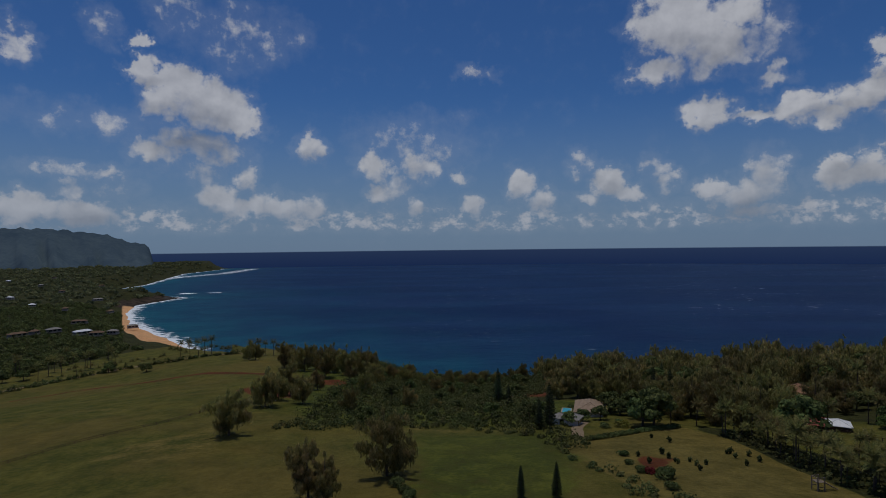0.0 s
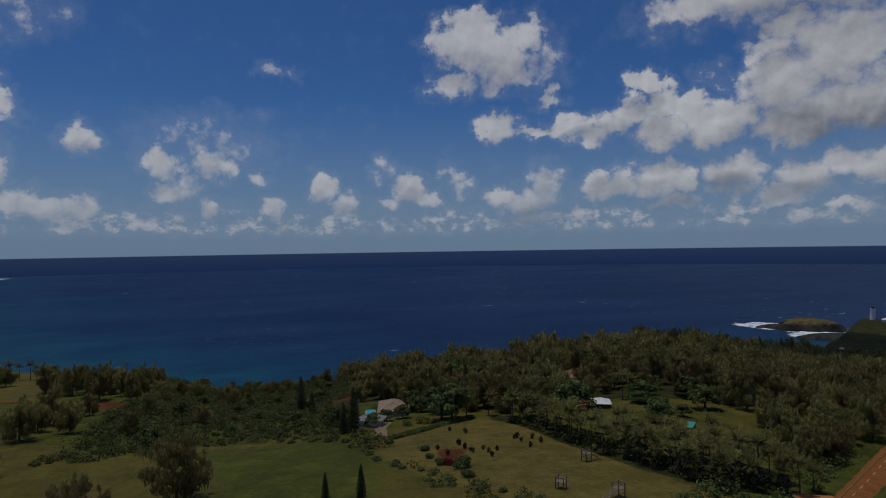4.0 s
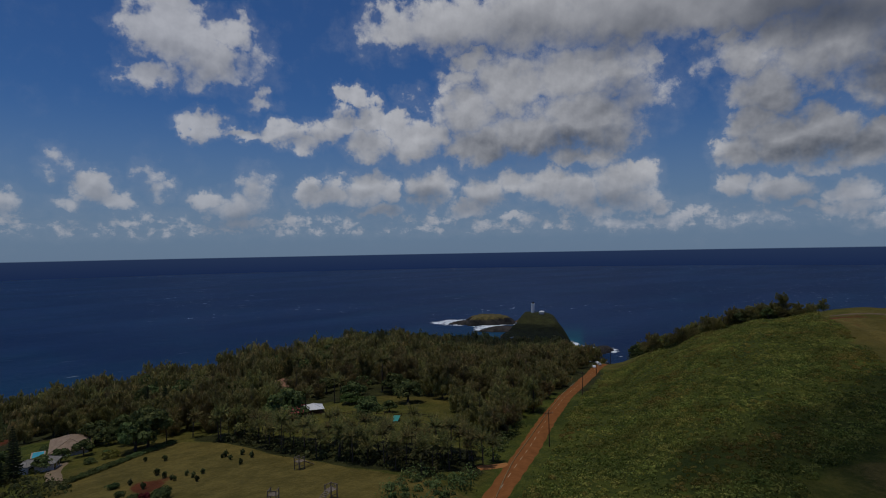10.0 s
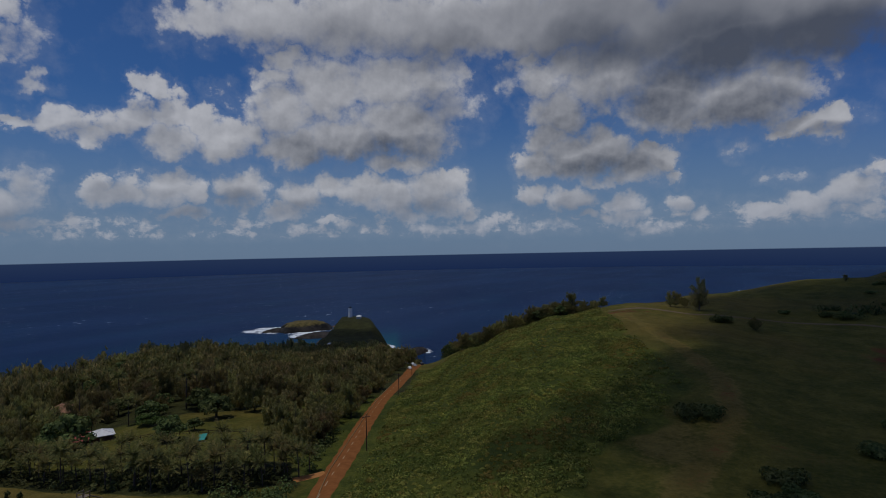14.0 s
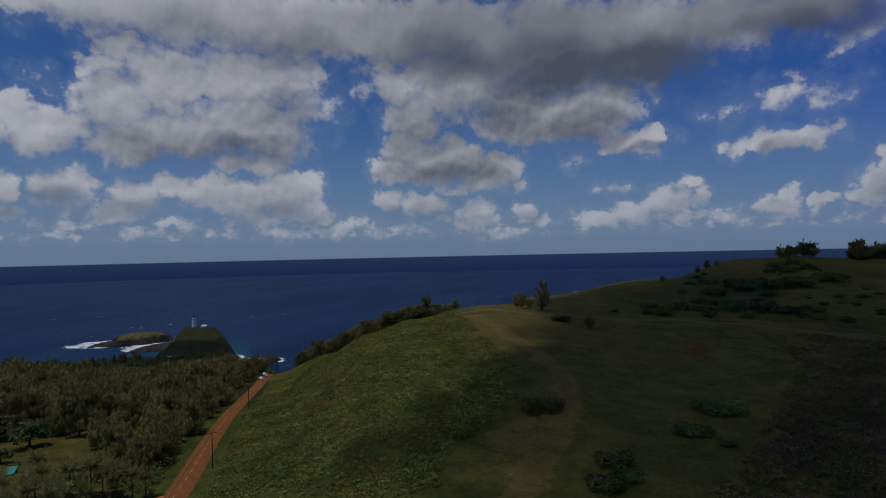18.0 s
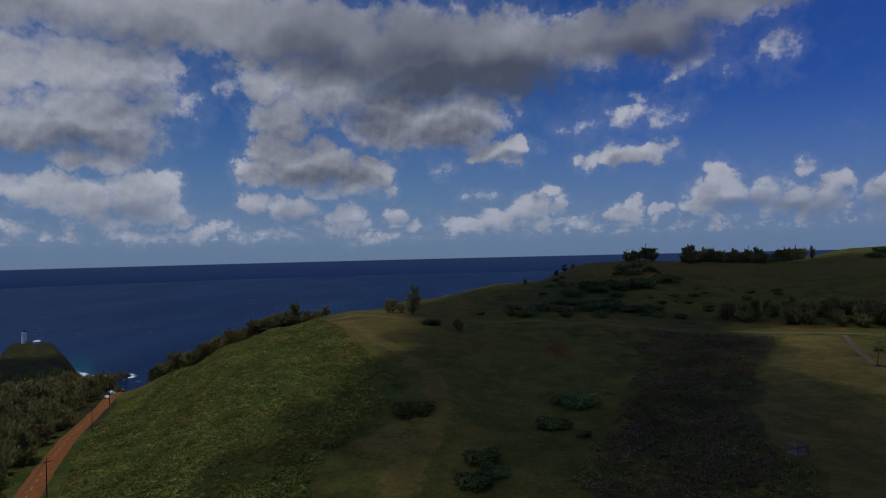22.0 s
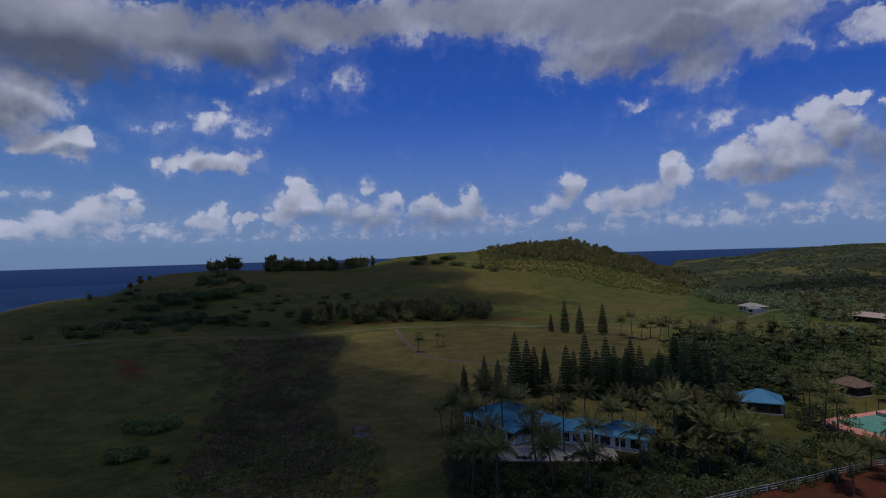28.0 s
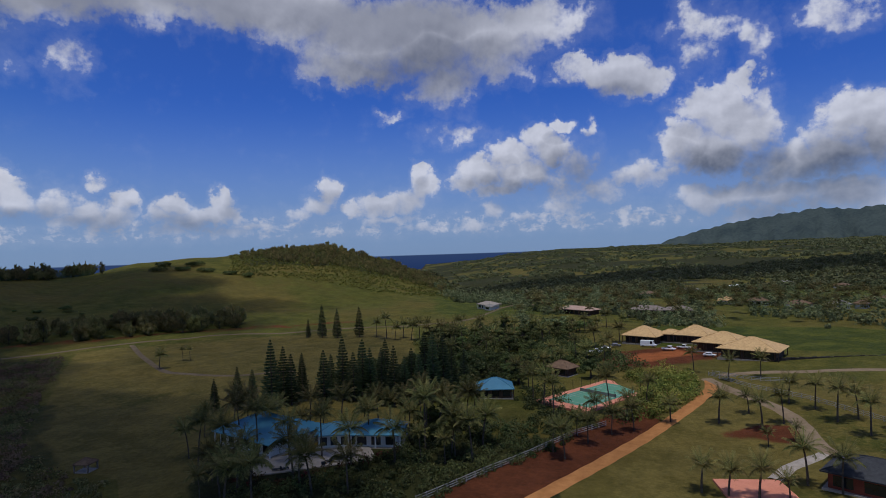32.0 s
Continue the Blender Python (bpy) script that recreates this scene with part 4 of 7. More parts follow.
def shell_points(blobs, n, rng=RNG, inner=0.55):
    """Points in the outer shell of a heap of ellipsoids (x, y, z, rx, ry, rz), with their outward directions."""
    blobs = np.array(blobs, float)
    area = blobs[:, 3] * blobs[:, 4] + blobs[:, 4] * blobs[:, 5]
    pick = rng.choice(len(blobs), n, p=area / area.sum())
    d = rng.normal(0, 1, (n, 3))
    d[:, 2] = np.where(rng.rand(n) < 0.75, np.abs(d[:, 2]), d[:, 2])
    d /= np.linalg.norm(d, axis=1)[:, None]
    k = rng.uniform(inner, 1.0, n) ** 0.5
    return blobs[pick, :3] + d * blobs[pick, 3:] * k[:, None], d


def quad_mesh(name, quads, mat):
    q = np.asarray(quads).reshape(-1, 3)
    me = bpy.data.meshes.new(name)
    me.from_pydata(q.tolist(), [], np.arange(len(q)).reshape(-1, 4).tolist())
    me.materials.append(mat)
    return me


def limb(bm, a, b, ra, rb, sides=6):
    a, b = Vector(a), Vector(b)
    turn = (b - a).to_track_quat("Z", "Y").to_matrix()
    rings = []
    for c, r in ((a, ra), (b, rb)):
        rings.append([bm.verts.new(c + turn @ Vector((r * math.cos(i * 2 * math.pi / sides), r * math.sin(i * 2 * math.pi / sides), 0))) for i in range(sides)])
    for i in range(sides):
        bm.faces.new((rings[0][i], rings[0][(i + 1) % sides], rings[1][(i + 1) % sides], rings[1][i]))
    bm.faces.new(rings[1])


def plant(name, trunk_bm, quads, leaf_mat, label, category, crown_name="crown"):
    root = tagged(new(name), label, category)
    if trunk_bm is not None:
        part("trunk", trunk_bm, BARK, root)
    crown = new(crown_name, quad_mesh(crown_name, quads, leaf_mat))
    crown.parent = root
    return root


def ironwood(seed, h=17.0, w=6.0, n=13000, lean=0.6):
    rng = np.random.RandomState(seed)
    bm = bmesh.new()
    blobs = []
    top = np.array([rng.uniform(-lean, lean), rng.uniform(-lean, lean), h * 0.86])
    limb(bm, (0, 0, -0.6), tuple(top * 0.45), 0.38, 0.24)
    limb(bm, tuple(top * 0.45), tuple(top), 0.24, 0.05)
    for i in range(38):
        k = rng.uniform(0.03, 0.9)
        a = rng.uniform(0, 6.28)
        reach = w * (0.30 + 0.45 * math.sin(math.pi * min(1, k * 0.8 + 0.18))) * rng.uniform(0.5, 1.15)
        base = top * (k * 0.85)
        tip = base + np.array([math.cos(a) * reach, math.sin(a) * reach, h * rng.uniform(0.08, 0.22)])
        limb(bm, tuple(base), tuple(tip), 0.09, 0.02, 4)
        for m_ in (0.45, 0.8, 1.08):
            c = base + (tip - base) * m_
            s = rng.uniform(0.8, 1.35) * (1.2 - 0.35 * m_)
            blobs.append((*c, s * 1.1, s * 1.1, s * 1.9))
    blobs.append((*(top + np.array([0, 0, 0.5])), 0.7, 0.7, 2.0))
    pts, d = shell_points(blobs, n, rng, 0.05)
    d[:, 2] *= 0.5
    return plant("ironwood_tree", bm, leaf_quads(pts, d, 0.72, 0.17, 0.45, rng), IRON_LEAF, "feathery olive-brown ironwood tree with ragged upright crown", "tree")


def broadleaf(seed, h=10.0, w=6.0, n=1300, name="broadleaf_tree", leaf=None, label="rounded dark green broadleaf tree", flat=0.6, size=0.85):
    rng = np.random.RandomState(seed)
    bm = bmesh.new()
    fork = np.array([rng.uniform(-0.3, 0.3), rng.uniform(-0.3, 0.3), h * 0.32])
    limb(bm, (0, 0, -0.6), tuple(fork), 0.42, 0.3)
    blobs = []
    for i in range(20):
        a, k = rng.uniform(0, 6.28), math.sqrt(rng.rand())
        c = np.array([math.cos(a) * w * k * 0.75, math.sin(a) * w * k * 0.75, h * (0.36 + 0.46 * (1 - k * k) * rng.uniform(0.6, 1.0)) + rng.uniform(-0.4, 0.6)])
        limb(bm, tuple(fork), tuple(c), 0.16, 0.04, 4)
        s = w * rng.uniform(0.28, 0.42)
        blobs.append((*c, s, s, s * flat))
    pts, d = shell_points(blobs, n, rng, 0.5)
    return plant(name, bm, leaf_quads(pts, d, size, size * 0.8, 0.0, rng), leaf or BROAD_LEAF, label, "tree")


def bush(seed, w=3.0, h=2.2, n=420, name="bush", leaf=None, label="low rounded dark green bush", size=0.6):
    rng = np.random.RandomState(seed)
    blobs = [(rng.uniform(-w, w) * 0.55, rng.uniform(-w, w) * 0.55, h * rng.uniform(0.2, 0.5), w * rng.uniform(0.35, 0.6), w * rng.uniform(0.35, 0.6), h * rng.uniform(0.4, 0.6)) for _ in range(9)]
    pts, d = shell_points(blobs, n, rng, 0.6)
    pts[:, 2] = np.maximum(pts[:, 2], 0.05)
    bm = bmesh.new()
    for b in blobs[:5]:
        limb(bm, (0, 0, -0.4), b[:3], 0.08, 0.03, 4)
    return plant(name, bm, leaf_quads(pts, d, size, size * 0.8, 0.0, rng), leaf or DARK_LEAF, label, "bush")


def frond_quads(length, droop, rng, pairs=19):
    """One feathered palm leaf along +x: an arched rib with leaflets hanging on both sides."""
    out = []
    t = np.linspace(0.1, 1.0, pairs)
    for k in t:
        x, z = length * k * (1 - 0.18 * k * droop), length * (0.42 * k - 0.55 * droop * k * k)
        reach = length * 0.24 * (1 - 0.75 * abs(k - 0.42) ** 1.2) * rng.uniform(0.8, 1.1)
        wd = length / pairs * 0.7
        for s in (-1, 1):
            a, b = np.array([x - wd / 2, 0, z]), np.array([x + wd / 2, 0, z - 0.02])
            tip = np.array([x + reach * 0.55, s * reach * 0.85, z - reach * (0.30 + 0.35 * droop)])
            out.append([a, b, tip + np.array([wd * 0.2, 0, 0]), tip - np.array([wd * 0.15, 0, 0])])
    rib = 0.05
    for k0, k1 in zip(t[:-1:2], t[2::2]):
        p = [np.array([length * k * (1 - 0.18 * k * droop), 0, length * (0.42 * k - 0.55 * droop * k * k) + 0.03]) for k in (k0, k1)]
        out.append([p[0] + (0, -rib, 0), p[0] + (0, rib, 0), p[1] + (0, rib, 0), p[1] + (0, -rib, 0)])
    return np.array(out)


def palm_trunk(h, lean, rng):
    bm = bmesh.new()
    a, p = rng.uniform(0, 6.28), (0, 0, -0.5)
    for i in range(5):
        k = (i + 1) / 5
        q = (math.cos(a) * lean * k * k, math.sin(a) * lean * k * k, h * k)
        limb(bm, p, q, 0.24 - 0.02 * i, 0.22 - 0.02 * i)
        p = q
    return bm, p


def palm(seed, h=8.0, length=4.0, count=22, lean=0.8, split=False, label="coconut palm with arching feathered fronds"):
    rng = np.random.RandomState(seed)
    root = tagged(new("coconut_palm"), label, "palm tree")
    bm, top = palm_trunk(h, lean, rng)
    part("trunk", bm, BARK, root)
    every = []
    shared = [quad_mesh("frond", frond_quads(length, dr, rng), PALM_LEAF) for dr in (0.12, 0.5, 1.0)] if split else None
    for i in range(count):
        a = i * 2.4 + rng.uniform(-0.2, 0.2)
        lift = (i % 3) / 2
        if split:
            f = new("frond", shared[i % 3])
            f.parent = root
            f.matrix_basis = Matrix.Translation(top) @ Euler((0, -radians(38 - 42 * lift), a)).to_matrix().to_4x4()
        else:
            q = frond_quads(length * rng.uniform(0.85, 1.1), (0.12, 0.5, 1.0)[i % 3], rng)
            rot = np.array(Euler((0, -radians(38 - 42 * lift), a)).to_matrix())
            every.append(q @ rot.T + np.array(top))
    if not split:
        crown = new("crown", quad_mesh("crown", np.concatenate(every), PALM_LEAF))
        crown.parent = root
    return root


def pine(seed, h=19.0, w=3.6, label="tall dark Norfolk pine with tiered branches"):
    rng = np.random.RandomState(seed)
    bm = bmesh.new()
    limb(bm, (0, 0, -0.6), (0, 0, h * 0.5), 0.32, 0.2)
    limb(bm, (0, 0, h * 0.5), (0, 0, h), 0.2, 0.03)
    quads = []
    tiers = int(h * 1.2)
    for i in range(tiers):
        k = i / (tiers - 1)
        z, reach = 1.2 + (h - 1.4) * k, w * (1 - k) ** 0.75 * (0.75 + 0.25 * min(1, k * 6)) + 0.25
        for j in range(7):
            a = j * 0.898 + i * 0.5 + rng.uniform(-0.15, 0.15)
            r = reach * rng.uniform(0.8, 1.1)
            u, s = np.array([math.cos(a), math.sin(a), 0.0]), np.array([-math.sin(a), math.cos(a), 0.0])
            for q0, q1, wd in ((0.0, 0.4, 0.20), (0.35, 0.75, 0.36), (0.65, 1.0, 0.34)):
                p0 = u * r * q0 + np.array([0, 0, z - 0.25 * q0])
                p1 = u * r * q1 + np.array([0, 0, z - 0.25 * q1 + 0.35 * q1 * q1])
                quads.append([p0 - s * wd, p0 + s * wd, p1 + s * wd * 0.6, p1 - s * wd * 0.6])
                quads.append([p0 + (0, 0, 0.22), p0 - (0, 0, 0.22), p1 - (0, 0, 0.12), p1 + (0, 0, 0.28)])
    return plant("norfolk_pine", bm, quads, PINE_LEAF, label, "tree")


def plant_at(proto, bearing, far, scale=1.0, turn=None, sink=0.0, group="", label=""):
    x, y = at(bearing, far)
    m = pose(x, y, ground(x, y) - sink, 0, 0, RNG.uniform(0, 360) if turn is None else turn) @ Matrix.Scale(scale, 4)
    ob = copy_thing(proto, m)
    ob.scale = (scale,) * 3
    return tagged(ob, label, "", group)


def drop(*protos):
    """The pattern plants are taken out once their copies stand."""
    for proto in protos:
        for o in (*proto.children_recursive, proto):
            bpy.data.objects.remove(o)


def scatter(b0, b1, r0, r1, gap, keep=None, rng=RNG):
    """Uneven planting points (bearing, distance) inside a stretch of the plan, about gap metres apart."""
    xs = [at(b, r) for b in (b0, (b0 + b1) / 2, b1) for r in (r0, r1)]
    lo, hi = np.min(xs, 0), np.max(xs, 0)
    gx, gy = np.meshgrid(np.arange(lo[0], hi[0], gap), np.arange(lo[1], hi[1], gap))
    x, y = (gx + rng.uniform(-0.45, 0.45, gx.shape) * gap).ravel(), (gy + rng.uniform(-0.45, 0.45, gx.shape) * gap).ravel()
    b, r = polar(x, y)
    ok = (b > b0) & (b < b1) & (r > r0) & (r < r1)
    if keep is not None:
        ok &= keep(b, r, x, y)
    return list(zip(b[ok], r[ok]))


def inside(pts):
    """A test for planting points: within the plan outline given by (bearing, distance) corners."""
    xy = [at(*p) for p in pts]

    def test(b, r, x, y):
        ins = np.zeros(np.shape(x), bool)
        for (ax, ay), (bx, by) in zip(xy, xy[1:] + xy[:1]):
            ins ^= ((ay > y) != (by > y)) & (x < (bx - ax) * (y - ay) / ((by - ay) + 1e-9) + ax)
        return ins
    return test


def thicket(name, spots, blob, n, leaf_mat, label, size, category="shrubs", rng=None, droop=0.0, bare=None):
    """Uncountable growth as one mesh: at each spot a few leafy heaps."""
    rng = rng or np.random.RandomState(len(spots))
    b = np.radians([s[0] for s in spots])
    r = np.array([s[1] for s in spots])
    x, y = r * np.sin(b), r * np.cos(b)
    z = land(x, y)
    k = rng.uniform(0.6, 1.35, len(spots))
    grow = np.array([[s[2] if len(s) > 2 else 1.0] for s in spots])[:, 0] * k
    d = rng.normal(0, 1, (len(spots), n, 3))
    d[:, :, 2] = np.abs(d[:, :, 2])
    d /= np.linalg.norm(d, axis=2)[:, :, None]
    c = np.stack([x, y, z], -1)[:, None, :] + d * np.array(blob)[None, None, :] * grow[:, None, None] * rng.uniform(0.55, 1.0, (len(spots), n, 1))
    q = leaf_quads(c.reshape(-1, 3), d.reshape(-1, 3), size, size * 0.75, droop, rng)
    ob = new(name, quad_mesh(name, q, leaf_mat))
    return tagged(ob, label, category, kind="stuff")


def joined(name, protos, spots, label, share=1.0, category="woods"):
    """Trees past counting as one mesh: leaf clumps of the pattern trees at (bearing, distance, size)."""
    rng = np.random.RandomState(len(spots) + 5)
    crowns = []
    for proto in protos:
        me = [o for o in proto.children if o.name.startswith("crown")][0].data
        co = np.zeros(len(me.vertices) * 3)
        me.vertices.foreach_get("co", co)
        crowns.append(co.reshape(-1, 4, 3))
    every = []
    for b, r, s in spots:
        q = crowns[rng.randint(len(crowns))]
        q = q[rng.rand(len(q)) < share]
        mid = q.mean(1, keepdims=True)
        q = mid + (q - mid) * (0.75 / share ** 0.5 + 0.25)
        a = rng.uniform(0, 6.28)
        c, sn = math.cos(a), math.sin(a)
        rot = np.array([[c, -sn, 0], [sn, c, 0], [0, 0, 1]])
        x, y = at(b, r)
        every.append(q @ rot.T * s * np.array([1.0, 1.0, rng.uniform(0.85, 1.15)]) + np.array([x, y, ground(x, y)]))
    ob = new(name, quad_mesh(name, np.concatenate(every), [o for o in protos[0].children if o.name.startswith("crown")][0].data.materials[0]))
    return tagged(ob, label, category, kind="stuff")


# what stands where: clearings kept free of trees
FIELD = inside([(11, 182), (13, 190), (18, 213), (22, 226), (25, 215), (29.5, 186), (37, 153), (44, 138), (52, 118), (52, 60), (11, 60)])
PALM_BAND = inside([(25, 218), (29.5, 190), (37, 157), (44, 142), (49, 148), (49, 166), (45, 174), (40, 180), (35, 192), (30, 213), (25.5, 230)])
PADDOCK = inside([(32.5, 262), (31.5, 220), (35, 196), (41, 184), (46, 184), (47.5, 226), (46.5, 250), (40, 272), (35, 275)])
GARDEN = inside([(9.5, 205), (13, 195), (17, 212), (18, 245), (15, 275), (9.5, 300), (7.5, 300), (8, 230)])
YARD = inside([(28.5, 330), (29.5, 296), (32, 262), (34, 262), (33.5, 300), (32, 330)])
ROAD_LINE = [(46, 96), (52.1, 134), (54.2, 162), (56.2, 206), (57.9, 250), (59.4, 290), (60.6, 340), (61.4, 372), (61.6, 400)]


def off_road(b, r, x, y):
    return line_near(ROAD_LINE, x, y, 6.5) < 0.25


def woods():
    iron = [ironwood(s, h, w) for s, h, w in ((11, 16, 8.5), (12, 14, 7.5), (13, 18, 7.8), (14, 12, 7.5), (15, 16, 6.2))]
    broad = [broadleaf(s, h, w) for s, h, w in ((21, 10, 6), (22, 8, 5), (23, 12, 6.5))]
    coco = [palm(s, h) for s, h in ((31, 9), (32, 7), (33, 11))]
    clear = lambda b, r, x, y: ~(FIELD(b, r, x, y) | PADDOCK(b, r, x, y) | PALM_BAND(b, r, x, y) | GARDEN(b, r, x, y) | YARD(b, r, x, y)) & off_road(b, r, x, y) & (shore_distance(x, y) > 22)
    # belt along the coast and between the houses: single trees near by, joined woods behind
    back, back_broad = [], []
    for b, r in scatter(10, 47, 215, 620, 10.5, lambda b, r, x, y: clear(b, r, x, y) & ((b > 18) | (r > 305)) & (r < np.interp(b, [10, 30, 47], [470, 560, 470]))):
        kind = RNG.rand()
        grow = 0.6 + 0.75 * RNG.rand() ** 1.6
        if r < 330 and b < 27:
            kind = kind * 0.75 + 0.25
        if r > 318 and kind < 0.88:
            (back if kind < 0.62 else back_broad).append((b, r, grow))
            continue
        proto = iron[RNG.randint(5)] if kind < 0.62 else broad[RNG.randint(3)] if kind < 0.88 else coco[RNG.randint(3)]
        plant_at(proto, b, r, grow, group="coastal woods")
    # tall feathery stand beside the road
    for b, r in scatter(47, 61, 165, 440, 8.5, lambda b, r, x, y: clear(b, r, x, y) & (r > np.interp(b, [47, 50, 53, 57], [200, 172, 186, 190])) & (b < np.interp(r, [160, 206, 250, 290, 340, 372, 440], [53.6, 55.4, 57.2, 58.8, 60.1, 61, 61.3]))):
        if r < 275:
            plant_at(iron[RNG.randint(5)], b, r, RNG.uniform(0.55, 0.82), group="roadside woods")
        else:
            back.append((b, r, RNG.uniform(0.55, 0.85)))
    rng = np.random.RandomState(91)
    for b, r in scatter(9, 62, 430, 1000, 11.5, lambda b, r, x, y: (shore_distance(x, y) > 16) & off_road(b, r, x, y) & (r > np.interp(b, [9, 30, 47, 61], [465, 555, 465, 435])) & (r < np.interp(b, [46, 50, 52, 61], [1000, 800, 715, 690])), rng):
        back.append((b, r, (0.55 + 0.7 * rng.rand() ** 1.8) * np.interp(b, [48, 53], [1.0, 0.55])))
    joined("headland_woods", iron, [q for q in back if q[1] > 420], "dense dark ironwood forest covering the headland", 0.055)
    joined("coastal_woods", iron, [q for q in back if q[1] <= 420], "feathery olive ironwood stand behind the houses", 0.12)
    joined("coastal_broadleaf_woods", broad, back_broad, "rounded green trees among the ironwoods", 0.5)
    # palms of the plantation
    for b, r in scatter(24, 50, 138, 258, 5.4, PALM_BAND):
        plant_at(coco[RNG.randint(3)], b, r, RNG.uniform(0.55, 0.9), group="palm plantation")
    joined("plantation_palms", coco, [(b, r, RNG.uniform(0.4, 0.75)) for b, r in scatter(24, 50, 138, 258, 5.0, PALM_BAND)], "close-set young palms of the plantation", 0.6, "palms")
    # single ironwoods on the near pasture and its rim
    for b, r, s in ((-20.2, 212, 1.15), (-17.0, 269, 1.2), (-14.7, 308, 1.0), (-13.6, 279, 1.1), (-5.7, 152, 1.12), (-13.2, 138, 0.82), (-11.7, 135, 0.74), (-15.8, 290, 0.9),
                    (-15.2, 455, 1.3), (-13.4, 430, 1.3), (-12.4, 445, 1.35), (-10.6, 425, 1.35), (-7.2, 440, 1.3), (-14.3, 440, 1.2), (-17.8, 520, 1.2), (-18.4, 530, 1.1), (-11.5, 395, 1.25), (-9.5, 410, 1.35), (-8.0, 420, 1.3), (-6.4, 430, 1.0), (-5.2, 450, 0.95), (-4.0, 462, 0.85), (-9.0, 385, 0.9), (-6.8, 400, 0.95), (-12.2, 330, 0.8)):
        plant_at(iron[RNG.randint(5)], b, r, s, group="pasture trees")
    for b, r in scatter(-4, 12, 455, 560, 13, lambda b, r, x, y: shore_distance(x, y) > 30):
        plant_at(iron[RNG.randint(5)] if RNG.rand() < 0.5 else broad[RNG.randint(3)], b, r, RNG.uniform(0.45, 0.8), group="coastal woods")
    # dark trees on the seaward rim of the hill
    for b in np.arange(64.2, 79.5, 0.36):
        plant_at(iron[RNG.randint(5)] if RNG.rand() < 0.75 else broad[RNG.randint(3)], b, np.interp(b, [64.5, 67, 70, 73, 76, 80], [405, 392, 376, 366, 358, 352]) + RNG.uniform(-10, 6), RNG.uniform(0.5, 0.82) * (1.0 if b < 76 else 0.55), group="hill rim trees")
    for b, r, s in ((65.3, 395, 0.55), (66.2, 385, 0.75), (67.0, 390, 0.7), (68.2, 380, 0.62), (69.4, 372, 0.6), (70.6, 368, 0.66), (71.6, 365, 0.6), (72.8, 362, 0.6), (73.8, 358, 0.68),
                    (74.8, 356, 0.66), (75.7, 355, 0.8), (76.5, 352, 0.95), (77.5, 352, 0.6), (78.4, 352, 0.45), (85.6, 352, 0.62), (86.4, 356, 0.5), (92.0, 300, 0.62), (98.5, 480, 0.35),
                    (101.5, 560, 0.5), (102.3, 565, 0.55), (103.1, 570, 0.45)):
        plant_at(iron[RNG.randint(5)], b, r, s * 0.85, group="hill rim trees")
    slim = ironwood(16, 19, 6.0, 5000)
    for b, r, s in ((87.6, 346, 1.0), (85.2, 352, 0.5), (113.4, 628, 0.9), (122.8, 655, 0.7)):
        plant_at(slim, b, r, s, group="hill rim trees")
    drop(slim)
    for b in np.concatenate([np.arange(108, 110.5, 0.55), np.arange(113.0, 119.5, 0.3), np.arange(120.3, 122.3, 0.45)]):
        r = np.interp(b, [105, 113, 122, 130, 138], [600, 640, 672, 712, 750]) + RNG.uniform(-14, 6)
        plant_at(iron[RNG.randint(5)], b, r, RNG.uniform(0.65, 1.05), group="ridge trees")
    for b, r in scatter(116, 134, 382, 425, 8.5, lambda b, r, x, y: RNG.rand(*np.shape(b)) < np.where(b > 121, 0.85, 0.45)):
        plant_at(iron[RNG.randint(5)], b, r, RNG.uniform(0.5, 0.85), group="hill foot trees")
    joined("summit_woods", iron, [(b, r, RNG.uniform(0.3, 0.52)) for b, r in scatter(134, 153, 600, 830, 8, lambda b, r, x, y: r > np.interp(b, [134, 140, 146, 151, 153], [700, 660, 670, 640, 600]))], "brownish wind-bent woods on the summit slope", 0.055)
    # lawn trees in the paddock
    for b, r, proto, s in ((37.6, 256, broad[0], 1.0), (42.8, 246, broad[1], 1.3), (39.0, 214, broad[1], 1.1), (41.0, 226, broad[1], 0.6), (30.9, 270, broad[2], 0.9), (33.0, 228, coco[2], 0.95), (29.8, 262, coco[2], 0.9), (32.3, 287, coco[0], 1.0), (35.8, 262, coco[2], 0.9), (36.3, 268, coco[0], 0.9)):
        plant_at(proto, b, r, s, group="paddock trees")
    plant_at(coco[0], 50.0, 150, 0.8, group="roadside palms")
    plant_at(coco[1], 51.0, 154, 0.7, group="roadside palms")
    # garden of the pool house
    for b, r, s in ((15.6, 258, 1.0), (16.6, 250, 0.9), (14.8, 236, 0.62), (13.2, 232, 0.55), (17.8, 262, 1.0), (18.8, 268, 1.1), (19.8, 272, 1.0), (12.0, 222, 0.5), (9.0, 250, 0.8), (8.2, 235, 0.8)):
        plant_at(broad[RNG.randint(3)], b, r, s, group="garden trees")
    # palms by the sea and along the far drive
    for b, r, s in ((-24.2, 640, 1.2), (-23.4, 640, 1.25), (-22.7, 640, 1.2), (-22.2, 642, 1.3), (-21.6, 642, 1.35), (-18.3, 580, 1.1), (-17.6, 575, 1.2), (-16.9, 580, 1.0), (-16.2, 578, 1.1), (-15.8, 570, 0.9)):
        plant_at(coco[2], b, r, s, group="shore palms")
    drive = []
    for b in np.arange(-33, -19.3, 0.42):
        r = np.interp(b, [-37, -29.4, -18.9], [536, 588, 622])
        drive.append((b, r + RNG.uniform(-5, 5), RNG.uniform(0.7, 1.05) * (1.1 if b > -25.5 else 0.8)))
